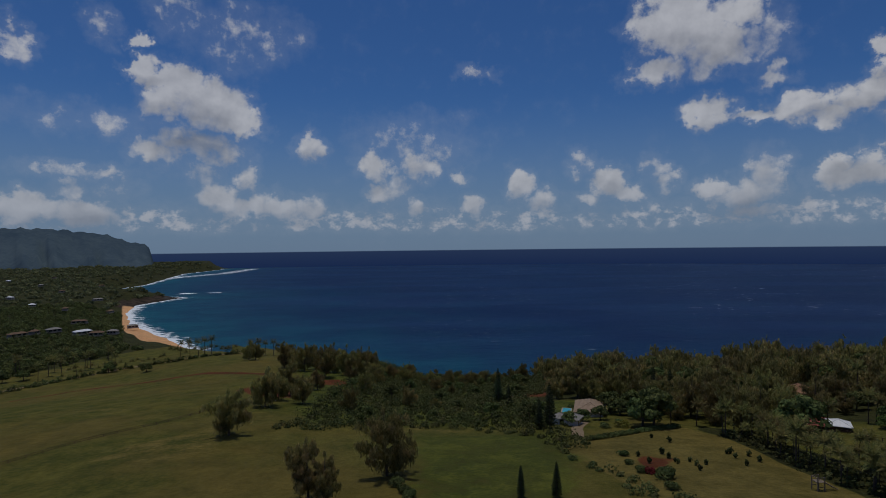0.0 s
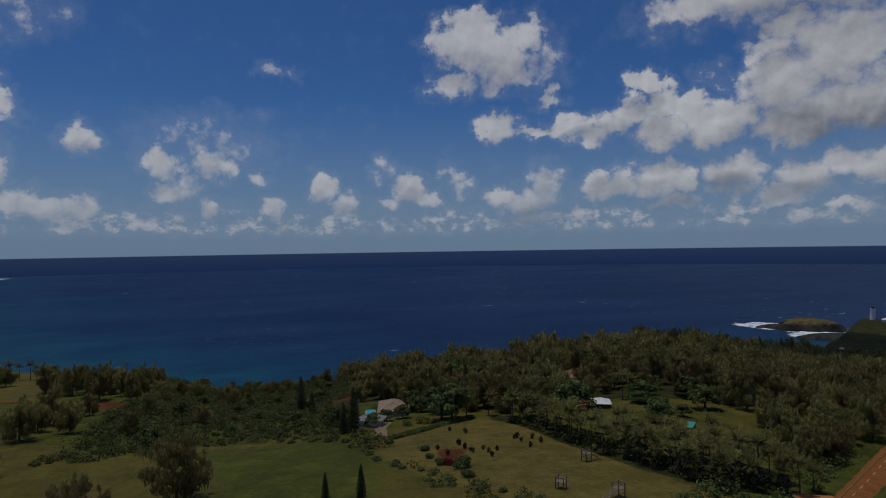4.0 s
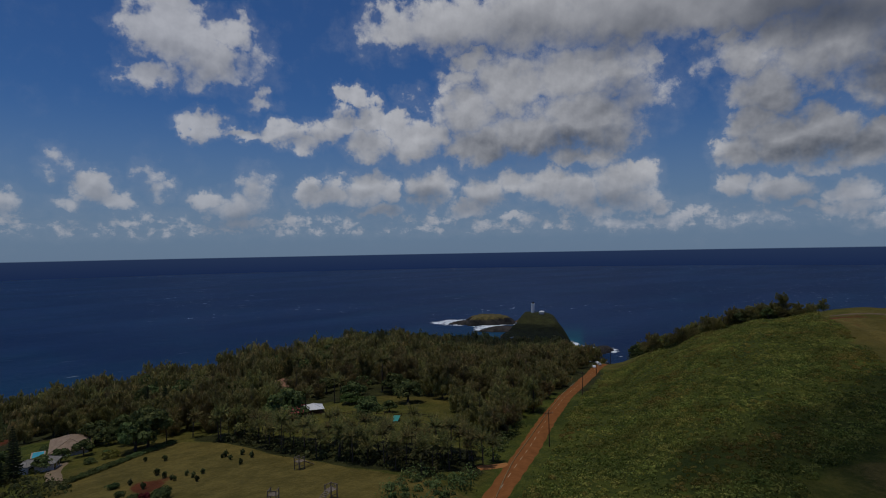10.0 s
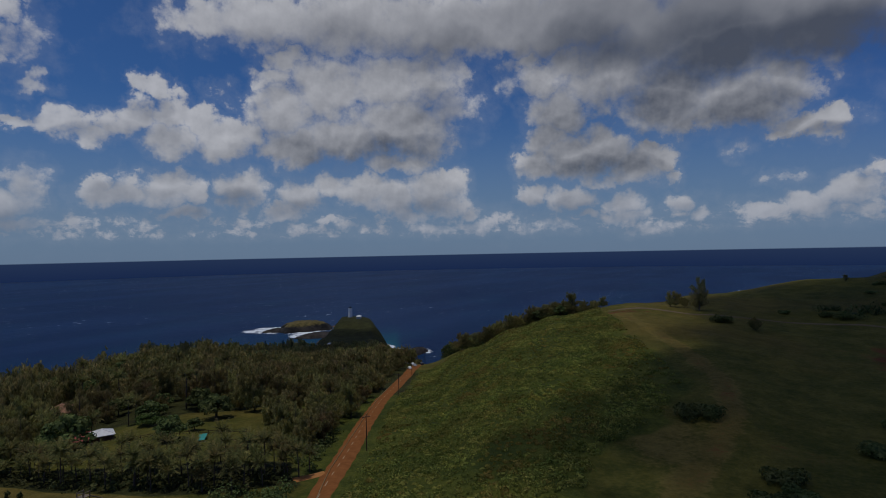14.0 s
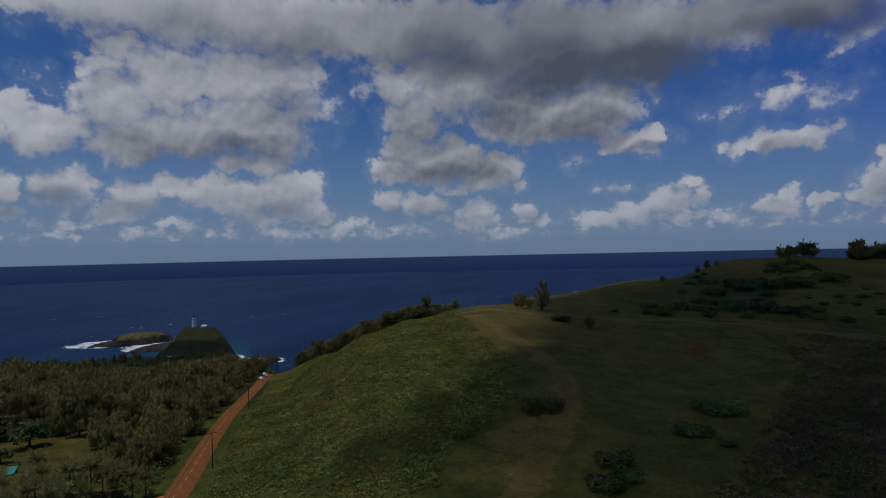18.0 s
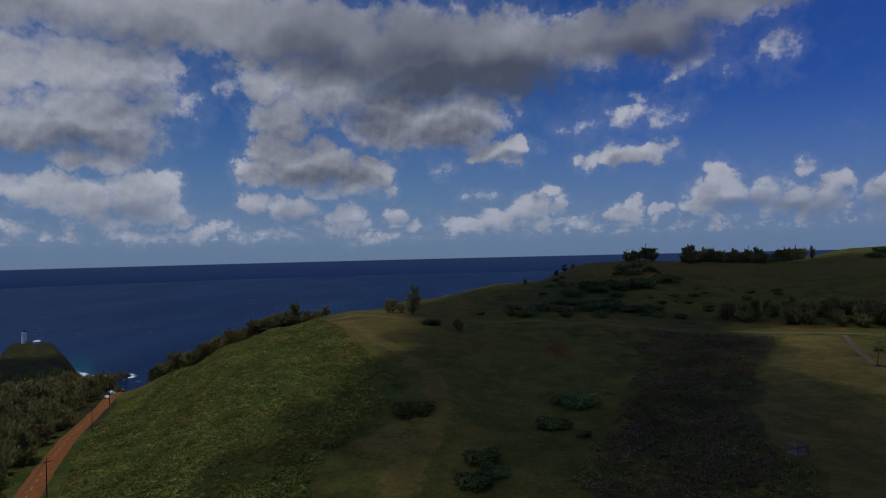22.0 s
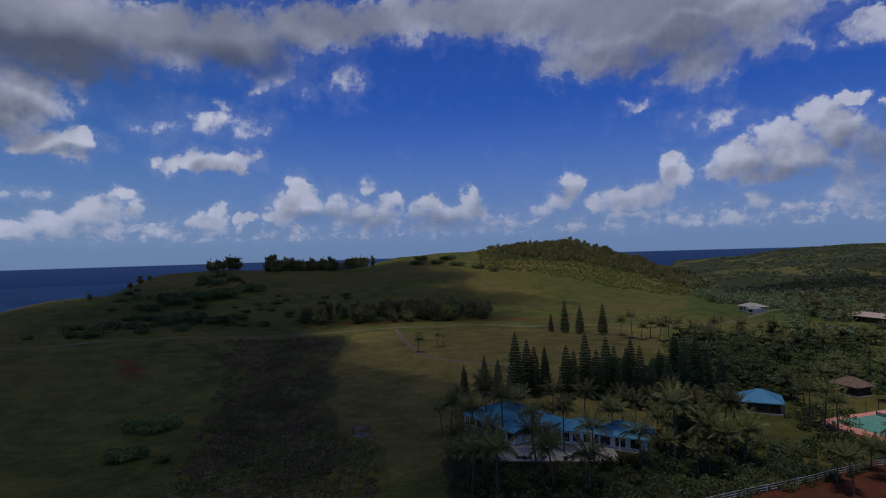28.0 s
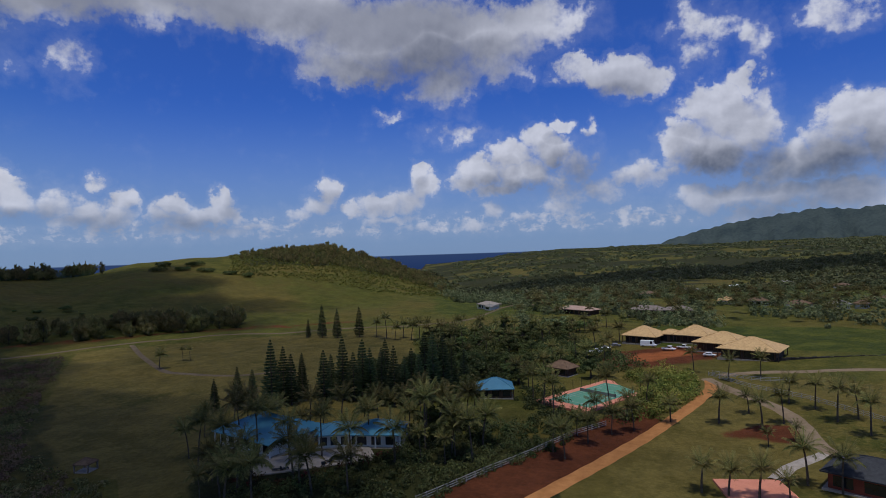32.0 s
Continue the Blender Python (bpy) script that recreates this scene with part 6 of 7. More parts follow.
    thicket("drive_shrubs", spots, (2.4, 2.4, 2.9), 120, SHRUB_LEAF, "rounded bright green shrubs along the clay drive", 0.48, "shrubs", rng)
    far = inside([(152, 232), (158, 212), (160, 205), (163, 212), (168, 212), (172, 222), (168, 262), (165, 300), (158, 340), (152, 330), (150, 280)])
    spots = [(b, r, rng.uniform(0.5, 1.3)) for b, r in scatter(149, 174, 200, 345, 4.2, lambda b, r, x, y: far(b, r, x, y) & (waves2(x, y, 50, 41) > -0.62), rng)]
    thicket("grounds_shrubs", spots, (2.8, 2.8, 3.4), 100, deep, "dark green shrubbery around the courts and gardens", 0.52, "shrubs", rng)


estate_palms()


def hill_thickets():
    """Dark hedge-like growth on the hill and in the plain behind the estate."""
    rng = np.random.RandomState(58)
    for pts in (((97.0, 380), (99.5, 380), (102.5, 386), (104.5, 386), (107.2, 390)), ((100.4, 470), (103, 480), (105.4, 486)), ((106.6, 520), (108.8, 545), (110.8, 550), (109, 575), (107.4, 560))):
        xy = np.array([at(*q) for q in pts])
        s = np.concatenate([[0], np.cumsum(np.hypot(*np.diff(xy, axis=0).T))])
        t = np.arange(0, s[-1], 2.6)
        x, y = np.interp(t, s, xy[:, 0]) + rng.normal(0, 3.0, len(t)), np.interp(t, s, xy[:, 1]) + rng.normal(0, 3.0, len(t))
        b, r = polar(x, y)
        thicket("hill_thicket", [(p, q, rng.uniform(0.6, 1.4)) for p, q in zip(b, r)], (3.2, 3.2, 4.0), 70, DARK_LEAF, "line of dark rounded scrub on the grassy hill", 0.8, "shrubs", rng)
    for lo, hi, bs, rs, name, label in ((64.0, 78.5, [64, 67, 70, 73, 76, 80], [405, 392, 376, 366, 358, 352], "rim_thicket", "dark scrub under the trees on the hill rim"), (112.8, 122.2, [105, 113, 122], [600, 640, 672], "ridge_thicket", "dark scrub under the trees on the ridge")):
        spots = [(b + rng.uniform(-0.1, 0.1), np.interp(b, bs, rs) + rng.uniform(-8, 4), rng.uniform(0.5, 1.2)) for b in np.arange(lo, hi, 0.17 if lo < 100 else 0.13)]
        thicket(name, spots, (3.0, 3.0, 5.0 if lo < 100 else 8.0), 80, DARK_LEAF, label, 0.8, "shrubs", rng)
    spots = [(b, r, 0.4 + 1.1 * rng.rand() ** 2) for b, r in scatter(133, 156, 520, 760, 5.0, lambda b, r, x, y: (r > np.interp(b, [133, 140, 148, 156], [610, 580, 545, 520])) & (waves2(x, y, 60, 81) + 0.5 * waves2(x, y, 20, 82) > -0.25 - (r - 560) * 0.004), rng)]
    thicket("slope_scrub", spots, (2.6, 2.6, 2.2), 26, SHRUB_LEAF, "low olive scrub on the upper hill slope", 0.9, "shrubs", rng)
    open_field = inside([(174.5, 545), (183, 530), (195, 525), (195, 610), (184, 625), (175, 615)])
    spots = [(b, r, 0.5 + 1.2 * rng.rand() ** 2) for b, r in scatter(152, 195, 325, 680, 7.5, lambda b, r, x, y: (waves2(x, y, 85, 51) + 0.6 * waves2(x, y, 28, 52) > -0.02) & ~open_field(b, r, x, y) & ((b > 160) | (r > 470)), rng)]
    thicket("plain_woods", spots, (4.5, 4.5, 6.0), 70, HAZED_LEAF, "dark trees and hedges between fields and farms", 1.3, "woods", rng)


hill_thickets()


# ---- built things ----
BLUE_ROOF = plain("blue_metal_roofing", (0.055, 0.20, 0.285), (0.085, 0.27, 0.36), 0.35, 0.4, 0.1, spec=0.5)
TAN_ROOF = plain("weathered_cedar_shingles", (0.44, 0.27, 0.115), (0.64, 0.43, 0.195), 0.9, 0.9, 0.5)
BROWN_ROOF = plain("brown_shingles", (0.10, 0.060, 0.035), (0.19, 0.12, 0.07), 0.9, 0.9, 0.5)
RED_ROOF = plain("rust_red_roofing", (0.16, 0.028, 0.014), (0.25, 0.055, 0.028), 0.6, 0.6, 0.2)
WHITE_ROOF = plain("pale_metal_roofing", (0.62, 0.62, 0.60), (0.80, 0.80, 0.78), 0.6, 0.35, 0.1)
DARK_ROOF = plain("charcoal_roof_tiles", (0.018, 0.020, 0.022), (0.045, 0.047, 0.05), 1.2, 0.7, 0.4)
WHITE_WALL = plain("white_render", (0.55, 0.53, 0.48), (0.72, 0.70, 0.65), 0.8, 0.9, 0.15)
BROWN_WALL = plain("dark_stained_boards", (0.055, 0.032, 0.02), (0.11, 0.066, 0.042), 1.2, 0.85, 0.3)
GREY_WALL = plain("grey_board_wall", (0.16, 0.15, 0.13), (0.28, 0.26, 0.23), 1.0, 0.9, 0.2)
STONE = plain("pale_paving", (0.26, 0.22, 0.17), (0.38, 0.33, 0.27), 0.7, 0.9, 0.2)
GLASS = plain("dark_window_glass", (0.012, 0.015, 0.018), (0.022, 0.026, 0.03), 0.5, 0.12, 0.0, spec=0.6)
FENCE_WHITE = plain("white_fence_paint", (0.30, 0.285, 0.255), (0.48, 0.46, 0.42), 1.0, 0.7, 0.1)
TIMBER = plain("grey_weathered_timber", (0.13, 0.10, 0.075), (0.26, 0.21, 0.16), 2.0, 0.9, 0.3)
COURT_GREEN = plain("green_court_paint", (0.075, 0.21, 0.13), (0.11, 0.27, 0.17), 0.3, 0.8, 0.05)
COURT_RED = plain("salmon_court_paint", (0.52, 0.19, 0.11), (0.64, 0.26, 0.16), 0.3, 0.85, 0.05)
POOL = plain("pool_water", (0.05, 0.30, 0.34), (0.08, 0.40, 0.42), 0.4, 0.1, 0.05, spec=0.6)
TYRE = plain("black_rubber", (0.012, 0.012, 0.012), (0.03, 0.03, 0.03), 3.0, 0.8, 0.1)
CAR_WHITE = plain("white_car_paint", (0.72, 0.72, 0.72), (0.8, 0.8, 0.8), 1.0, 0.25, 0.0, spec=0.5)
CAR_DARK = plain("dark_car_paint", (0.02, 0.022, 0.028), (0.04, 0.042, 0.05), 1.0, 0.25, 0.0, spec=0.5)
CAR_SILVER = plain("silver_car_paint", (0.35, 0.36, 0.38), (0.42, 0.43, 0.45), 1.0, 0.3, 0.0, metal=0.4, spec=0.5)


def block(bm, x0, x1, y0, y1, z0, z1, bevel=0.0):
    m = Matrix.Translation(((x0 + x1) / 2, (y0 + y1) / 2, (z0 + z1) / 2)) @ Matrix.Diagonal((x1 - x0, y1 - y0, z1 - z0, 1))
    made = bmesh.ops.create_cube(bm, size=1.0, matrix=m)
    if bevel:
        bmesh.ops.bevel(bm, geom=list({e for v in made["verts"] for e in v.link_edges}), offset=bevel, segments=1, affect="EDGES")


def one_block(name, parent, mat, *dims, bevel=0.0, label=""):
    bm = bmesh.new()
    block(bm, *dims, bevel=bevel)
    return part(name, bm, mat, parent, label)


def hip_roof(length, width, z0, rise, over, thick=0.22, ridge=None):
    """A hipped roof with real thickness over a plan of length x width."""
    bm = bmesh.new()
    a, b = length / 2 + over, width / 2 + over
    c = max(0.15, (length - width) / 2 if ridge is None else ridge / 2)
    low = [bm.verts.new(p) for p in ((-a, -b, z0), (a, -b, z0), (a, b, z0), (-a, b, z0))]
    eave = [bm.verts.new((v.co.x, v.co.y, z0 + thick)) for v in low]
    top = [bm.verts.new((-c, 0, z0 + thick + rise)), bm.verts.new((c, 0, z0 + thick + rise))]
    bm.faces.new(low[::-1])
    for i in range(4):
        bm.faces.new((low[i], low[(i + 1) % 4], eave[(i + 1) % 4], eave[i]))
    bm.faces.new((eave[0], eave[1], top[1], top[0]))
    bm.faces.new((eave[1], eave[2], top[1]))
    bm.faces.new((eave[2], eave[3], top[0], top[1]))
    bm.faces.new((eave[3], eave[0], top[0]))
    ends = [(tuple(e.co), tuple(top[k].co)) for e, k in zip(eave, (0, 1, 1, 0))] + [(tuple(top[0].co), tuple(top[1].co))]
    return bm, ends


def house(name, label, where, rz, length, width, wall_h, rise, over, roof_mat, wall_mat, windows=4, posts=0, category="house", ridge=None, lift=0.0, floor=True, sides=True):
    """A one-storey house: slab, four walls, hipped roof with caps, windows on the long sides, posts under the eaves."""
    x, y = where
    root = tagged(new(name), label, category)
    root.matrix_basis = pose(x, y, ground(x, y) + lift, 0, 0, rz)
    a, b = length / 2, width / 2
    if floor:
        one_block("floor_slab", root, STONE, -a - over * 0.8, a + over * 0.8, -b - over * 0.8, b + over * 0.8, -1.6, 0.12)
    if sides:
        for nm, d in (("wall", (-a, a, -b, -b + 0.25)), ("wall", (-a, a, b - 0.25, b)), ("wall", (-a, -a + 0.25, -b + 0.25, b - 0.25)), ("wall", (a - 0.25, a, -b + 0.25, b - 0.25))):
            one_block(nm, root, wall_mat, *d, 0.12, wall_h)
        step = length / max(windows, 1)
        for s in (-1, 1):
            for i in range(windows):
                cx, hw = -a + step * (i + 0.5), step * 0.33
                yy = s * b
                fr = one_block("window", root, wall_mat, cx - hw - 0.1, cx + hw + 0.1, yy - 0.06, yy + 0.06, 0.55, wall_h - 0.35)
                one_block("pane", fr, GLASS, cx - hw, cx + hw, yy - 0.09, yy + 0.09, 0.65, wall_h - 0.45)
    bm, ends = hip_roof(length, width, wall_h, rise, over, ridge=ridge)
    rf = part("roof", bm, roof_mat, root)
    for p, q in ends:
        bm = bmesh.new()
        limb(bm, p, q, 0.13, 0.13, 5)
        part("ridge_cap", bm, roof_mat, rf)
    for i in range(posts):
        px = -a - over * 0.6 + (length + over * 1.2) * i / max(posts - 1, 1)
        for s in (-1, 1):
            one_block("post", root, wall_mat, px - 0.14, px + 0.14, s * (b + over * 0.6) - 0.14, s * (b + over * 0.6) + 0.14, 0.12, wall_h + 0.02)
    return root


def strip(name, pts, width, mat, lift, label, category, kind="structure", start=None):
    """A ribbon laid over the land through plan points (bearing, distance)."""
    xy = np.array([at(*p) for p in pts])
    seg = np.hypot(*np.diff(xy, axis=0).T)
    s = np.concatenate([[0], np.cumsum(seg)])
    t = np.arange(0, s[-1], 1.6)
    cx, cy = np.interp(t, s, xy[:, 0]), np.interp(t, s, xy[:, 1])
    k = np.ones(7) / 7
    if len(t) > 14:
        px, py = np.pad(cx, 3, "edge"), np.pad(cy, 3, "edge")
        cx, cy = np.convolve(px, k, "valid"), np.convolve(py, k, "valid")
    dx, dy = np.gradient(cx), np.gradient(cy)
    n = np.hypot(dx, dy)
    nx, ny = -dy / n, dx / n
    verts, faces, cols = [], [], np.linspace(-0.5, 0.5, 6)
    for c in cols:
        w = width * (1 + 0.05 * np.sin(t * 0.7 + c * 5) * abs(c) * 2)
        x, y = cx + nx * c * w, cy + ny * c * w
        z = land(x, y) + lift - (0.35 if abs(c) == 0.5 else 0.0)
        verts += np.stack([x, y, z], -1).tolist()
    m = len(t)
    for i in range(5):
        for j in range(m - 1):
            faces.append((i * m + j, i * m + j + 1, (i + 1) * m + j + 1, (i + 1) * m + j))
    ob = mesh_object(name, verts, [f[::-1] for f in faces], mat, smooth_=True)
    return tagged(ob, label, category, kind=kind), cx, cy, nx, ny


# roads and tracks
road, RX, RY, RNX, RNY = strip("road", ROAD_LINE, 6.5, TARMAC, 0.3, "red-dusted two-lane road running downhill to the point", "road")
LINE_PAINT = plain("worn_line_paint", (0.36, 0.27, 0.17), (0.50, 0.40, 0.26), 1.0, 0.9, 0.0)


def road_marks():
    for j in range(2, len(RX) - 6, 5):
        x, y = RX[j:j + 3], RY[j:j + 3]
        v = []
        for c in (-0.09, 0.09):
            v += [(a + n * c, b + q * c, ground(a, b) + 0.35) for a, b, n, q in zip(x, y, RNX[j:j + 3], RNY[j:j + 3])]
        mesh_object("centre_line", v, [(0, 3, 4, 1), (1, 4, 5, 2)], LINE_PAINT, road)


road_marks()
strip("road", [(79.5, 322), (84, 330), (89.3, 330), (95, 338), (99.8, 343), (107.5, 338), (113, 348), (120.6, 356), (126, 358), (133, 358), (144.5, 354), (150, 352), (154, 362), (156.5, 400), (158.5, 450), (160.5, 500)], 2.9, LANE, 0.25, "narrow pale lane crossing the foot of the hill", "road")
strip("driveway", [(124.8, 352), (125.7, 302), (127.2, 264), (130.2, 243), (134, 236), (139, 238)], 3.0, LANE, 0.22, "pale dirt driveway over the mown field", "driveway")
strip("clay_track", CLAY_TRACK, 4.2, CLAY, 0.22, "bright orange clay track past the palms", "track")
strip("driveway", [(176.6, 207), (177.6, 199), (178.9, 192), (181.2, 182), (183.1, 171), (184.4, 158), (184.9, 149), (186.2, 143.5), (189.2, 140), (194, 138)], 4.6, SANDY, 0.24, "pale gravel driveway curving through the palm lawn", "driveway")
strip("driveway", [(177.4, 212), (179.5, 215), (184, 221), (189.7, 231), (197, 250)], 4.2, SANDY, 0.2, "pale lane beside a white rail fence", "driveway")
strip("driveway", [(185.4, 144), (183.0, 135), (181.6, 126)], 3.2, STONE, 0.26, "short gravel spur to a red paved court", "driveway")
strip("clay_pad", [(49.4, 148), (50.6, 149), (52.6, 150)], 5.0, CLAY, 0.2, "patch of bare orange clay beside the road", "track")
strip("road", [(-45, 510), (-36.4, 552), (-28.2, 600), (-21.5, 630), (-18.5, 620)], 4.5, SANDY, 0.2, "narrow pale farm lane across the pasture", "road")
strip("road", [(155.6, 880), (156.2, 650), (157.6, 560), (159.0, 505), (160.2, 480), (163, 470)], 6.0, SANDY, 0.3, "pale dirt road leading into the valley", "road")
strip("driveway", [(12.6, 196), (12.8, 205), (12.6, 218), (13.4, 232)], 5.0, SANDY, 0.2, "gravel forecourt of the pool house", "driveway")


def rail_fence(pts, label, mat=None, rails=3, gap=2.6, h=1.35):
    mat = mat or FENCE_WHITE
    xy = np.array([at(*p) for p in pts])
    s = np.concatenate([[0], np.cumsum(np.hypot(*np.diff(xy, axis=0).T))])
    t = np.arange(0, s[-1] + 0.01, gap)
    px, py = np.interp(t, s, xy[:, 0]), np.interp(t, s, xy[:, 1])
    root = tagged(new("rail_fence"), label, "fence")
    root.matrix_basis = pose(px[0], py[0], ground(px[0], py[0]))
    base = Vector((px[0], py[0], ground(px[0], py[0])))
    spots = [Vector((a, b, ground(a, b))) - base for a, b in zip(px, py)]
    bm = bmesh.new()
    block(bm, -0.08, 0.08, -0.08, 0.08, -0.5, h)
    me = bpy.data.meshes.new("post")
    bm.to_mesh(me)
    bm.free()
    me.materials.append(mat)
    for p in spots:
        o = new("post", me)
        o.parent, o.location = root, p
    for k in range(rails):
        z = h * (k + 0.75) / rails
        for p, q in zip(spots, spots[1:]):
            bm = bmesh.new()
            d = (q - p).normalized()
            side = Vector((-d.y, d.x, 0)) * 0.03
            v = [bm.verts.new(c + o + Vector((0, 0, z + e))) for c in (p, q) for o in (side, -side) for e in (-0.06, 0.06)]
            for f in ((0, 1, 5, 4), (2, 6, 7, 3), (1, 3, 7, 5), (0, 4, 6, 2)):
                bm.faces.new([v[i] for i in f])
            part("rail", bm, mat, root)
    return root


rail_fence([(149.5, 106), (151.4, 109), (156.4, 119), (160.8, 130), (165.1, 145), (168.5, 155)], "white three-rail fence below the garden shrubs")
rail_fence([(176.9, 211), (179.8, 198), (184.4, 187), (189.5, 172), (194, 160)], "white three-rail fence beside the palm lawn")
rail_fence([(177.2, 213), (180.5, 206), (183.4, 206)], "white three-rail fence along the lane")
rail_fence([(33.5, 243), (36, 229), (39, 223), (42, 217), (45.8, 213)], "dark timber paddock fence on the lawn", BROWN_WALL, 2, 3.4, 1.2)
rail_fence([(51.0, 122), (52.9, 151), (54.2, 172), (56.2, 215), (57.9, 262), (58.9, 292)], "low pale guard rail along the road edge", plain("yellowed_rail_paint", (0.30, 0.27, 0.13), (0.42, 0.38, 0.20), 1.0, 0.7, 0.0), 1, 4.0, 0.7)
rail_fence([(-39, 226), (-37.2, 229), (-30, 244), (-23.8, 260), (-19, 285), (-16.5, 310)], "thin dark wire fence across the pasture", BROWN_WALL, 2, 5.0, 1.2)


def utility_pole(bearing, far, h=10.5):
    x, y = at(bearing, far)
    root = tagged(new("utility_pole"), "brown wooden utility pole with one crossarm", "pole", "roadside poles")
    root.matrix_basis = pose(x, y, ground(x, y), 0, 0, -bearing + 20)
    bm = bmesh.new()
    limb(bm, (0, 0, -0.8), (0, 0, h), 0.17, 0.11, 8)
    part("pole", bm, BROWN_WALL, root)
    one_block("crossarm", root, BROWN_WALL, -1.2, 1.2, -0.2, -0.09, h - 0.9, h - 0.75)
    for px in (-1.05, -0.4, 0.4, 1.05):
        bm = bmesh.new()
        limb(bm, (px, -0.145, h - 0.76), (px, -0.145, h - 0.52), 0.06, 0.04, 6)
        part("insulator", bm, GREY_WALL, root)


for q in ((56.4, 170), (59.6, 252), (60.9, 330), (62.2, 392)):
    utility_pole(*q)


def car(where, rz, paint, kind="car", label=""):
    x, y = where
    L, W = (4.5, 1.8) if kind == "car" else (5.4, 1.9) if kind == "pickup truck" else (6.6, 2.1)
    root = tagged(new(kind.replace(" ", "_")), label, kind, "parked vehicles")
    root.matrix_basis = pose(x, y, ground(x, y) + 0.30, 0, 0, rz)
    a, w = L / 2, W / 2
    roof = {"car": 1.45, "pickup truck": 1.75, "van": 2.6}[kind]
    waist = 0.85 if kind != "van" else 1.1
    one_block("body", root, paint, -a, a, -w, w, 0.32, waist, bevel=0.12)
    c0, c1 = {"car": (-a * 0.75, a * 0.42), "pickup truck": (-a * 0.2, a * 0.5), "van": (-a * 0.98, a * 0.72)}[kind]
    bm = bmesh.new()
    block(bm, c0, c1, -w * 0.92, w * 0.92, waist - 0.05, roof, bevel=0.1)
    for v in bm.verts:
        if v.co.z > waist + 0.3:
            v.co.x = v.co.x * (0.8 if kind != "van" else 0.95) + (0.0 if kind != "van" else -0.1)
            v.co.y *= 0.9
    part("cabin", bm, paint, root)
    for s in (-1, 1):
        one_block("side_window", root, GLASS, c0 * 0.72 if kind != "van" else c1 * 0.35, c1 * 0.72, s * w * 0.90 - 0.03, s * w * 0.90 + 0.03, waist + 0.12, roof - 0.2)
    one_block("windscreen", root, GLASS, c1 * 0.86, c1 * 0.94, -w * 0.78, w * 0.78, waist + 0.08, roof - 0.25)
    if kind == "pickup truck":
        one_block("bed_liner", root, TYRE, -a * 0.93, -a * 0.25, -w * 0.8, w * 0.8, waist - 0.1, waist + 0.02)
    for px in (-a * 0.62, a * 0.62):
        for s in (-1, 1):
            bm = bmesh.new()
            limb(bm, (px, s * (w - 0.2), 0.33), (px, s * (w + 0.03), 0.33), 0.33, 0.33, 10)
            wheel = part("wheel", bm, TYRE, root)
            bm = bmesh.new()
            limb(bm, (px, s * (w + 0.02), 0.33), (px, s * (w + 0.05), 0.33), 0.18, 0.18, 8)
            part("rim", bm, CAR_SILVER, wheel)
    for s in (-0.62, 0.62):
        one_block("headlight", root, CAR_SILVER, a - 0.06, a + 0.02, s * w - 0.18, s * w + 0.18, 0.58, 0.74)


car((37.3, -262.5), 176, CAR_WHITE, "van", "tall white delivery van parked on red earth")
car((56.3, -247.4), 185, CAR_WHITE, "pickup truck", "white pickup truck parked on grass")
car((54.1, -256.5), 195, CAR_DARK, "car", "dark saloon car parked on grass")
car((51.0, -263.0), 200, CAR_DARK, "car", "black car parked beside the courtyard")
car((28.3, -254.5), 170, CAR_WHITE, "pickup truck", "white pickup truck on red earth")
car((23.0, -259.0), 160, CAR_WHITE, "pickup truck", "white pickup truck beside the shingled roofs")
car((12.6, -243.6), 170, CAR_WHITE, "car", "white car beside the shingled roofs")
for b, r, p, l in ((60.7, 352, CAR_WHITE, "white car parked at the end of the road"), (61.2, 366, CAR_SILVER, "silver car parked at the end of the road"), (61.0, 384, CAR_WHITE, "white car parked under the trees"), (61.9, 378, CAR_DARK, "dark car parked at the end of the road"), (61.9, 396, CAR_WHITE, "white car at the road's turning place")):
    car(at(b, r), 40, p, "car", l)


def tennis_court():
    x, y = 40.4, -178.2
    root = tagged(new("tennis_court"), "green tennis court with salmon surround and white lines", "court")
    root.matrix_basis = pose(x, y, ground(x, y) + 0.45, 0, 0, -112.4)
    one_block("surround", root, COURT_RED, -18.3, 18.3, -9.15, 9.15, -1.4, 0.0)
    one_block("playing_surface", root, COURT_GREEN, -14.2, 14.2, -6.8, 6.8, -0.05, 0.006)
    for d in ((-11.9, 11.9, -5.5, -5.38), (-11.9, 11.9, 5.38, 5.5), (-11.9, 11.9, -4.17, -4.06), (-11.9, 11.9, 4.06, 4.17), (-11.9, -11.76, -5.38, 5.38), (11.76, 11.9, -5.38, 5.38), (-6.46, -6.34, -4.06, 4.06), (6.34, 6.46, -4.06, 4.06), (-6.34, 6.34, -0.06, 0.06)):
        one_block("line", root, FENCE_WHITE, *d, -0.02, 0.014)
    one_block("net", root, GREY_WALL, -0.02, 0.02, -6.2, 6.2, 0.05, 0.95)
    for s in (-6.3, 6.3):
        one_block("net_post", root, TYRE, -0.06, 0.06, s - 0.06, s + 0.06, 0.0, 1.1)
    for px in np.arange(-18, 18.1, 4.5):
        for s in (-9.0, 9.0):
            one_block("fence_post", root, TYRE, px - 0.05, px + 0.05, s - 0.05, s + 0.05, 0.0, 3.0)


tennis_court()


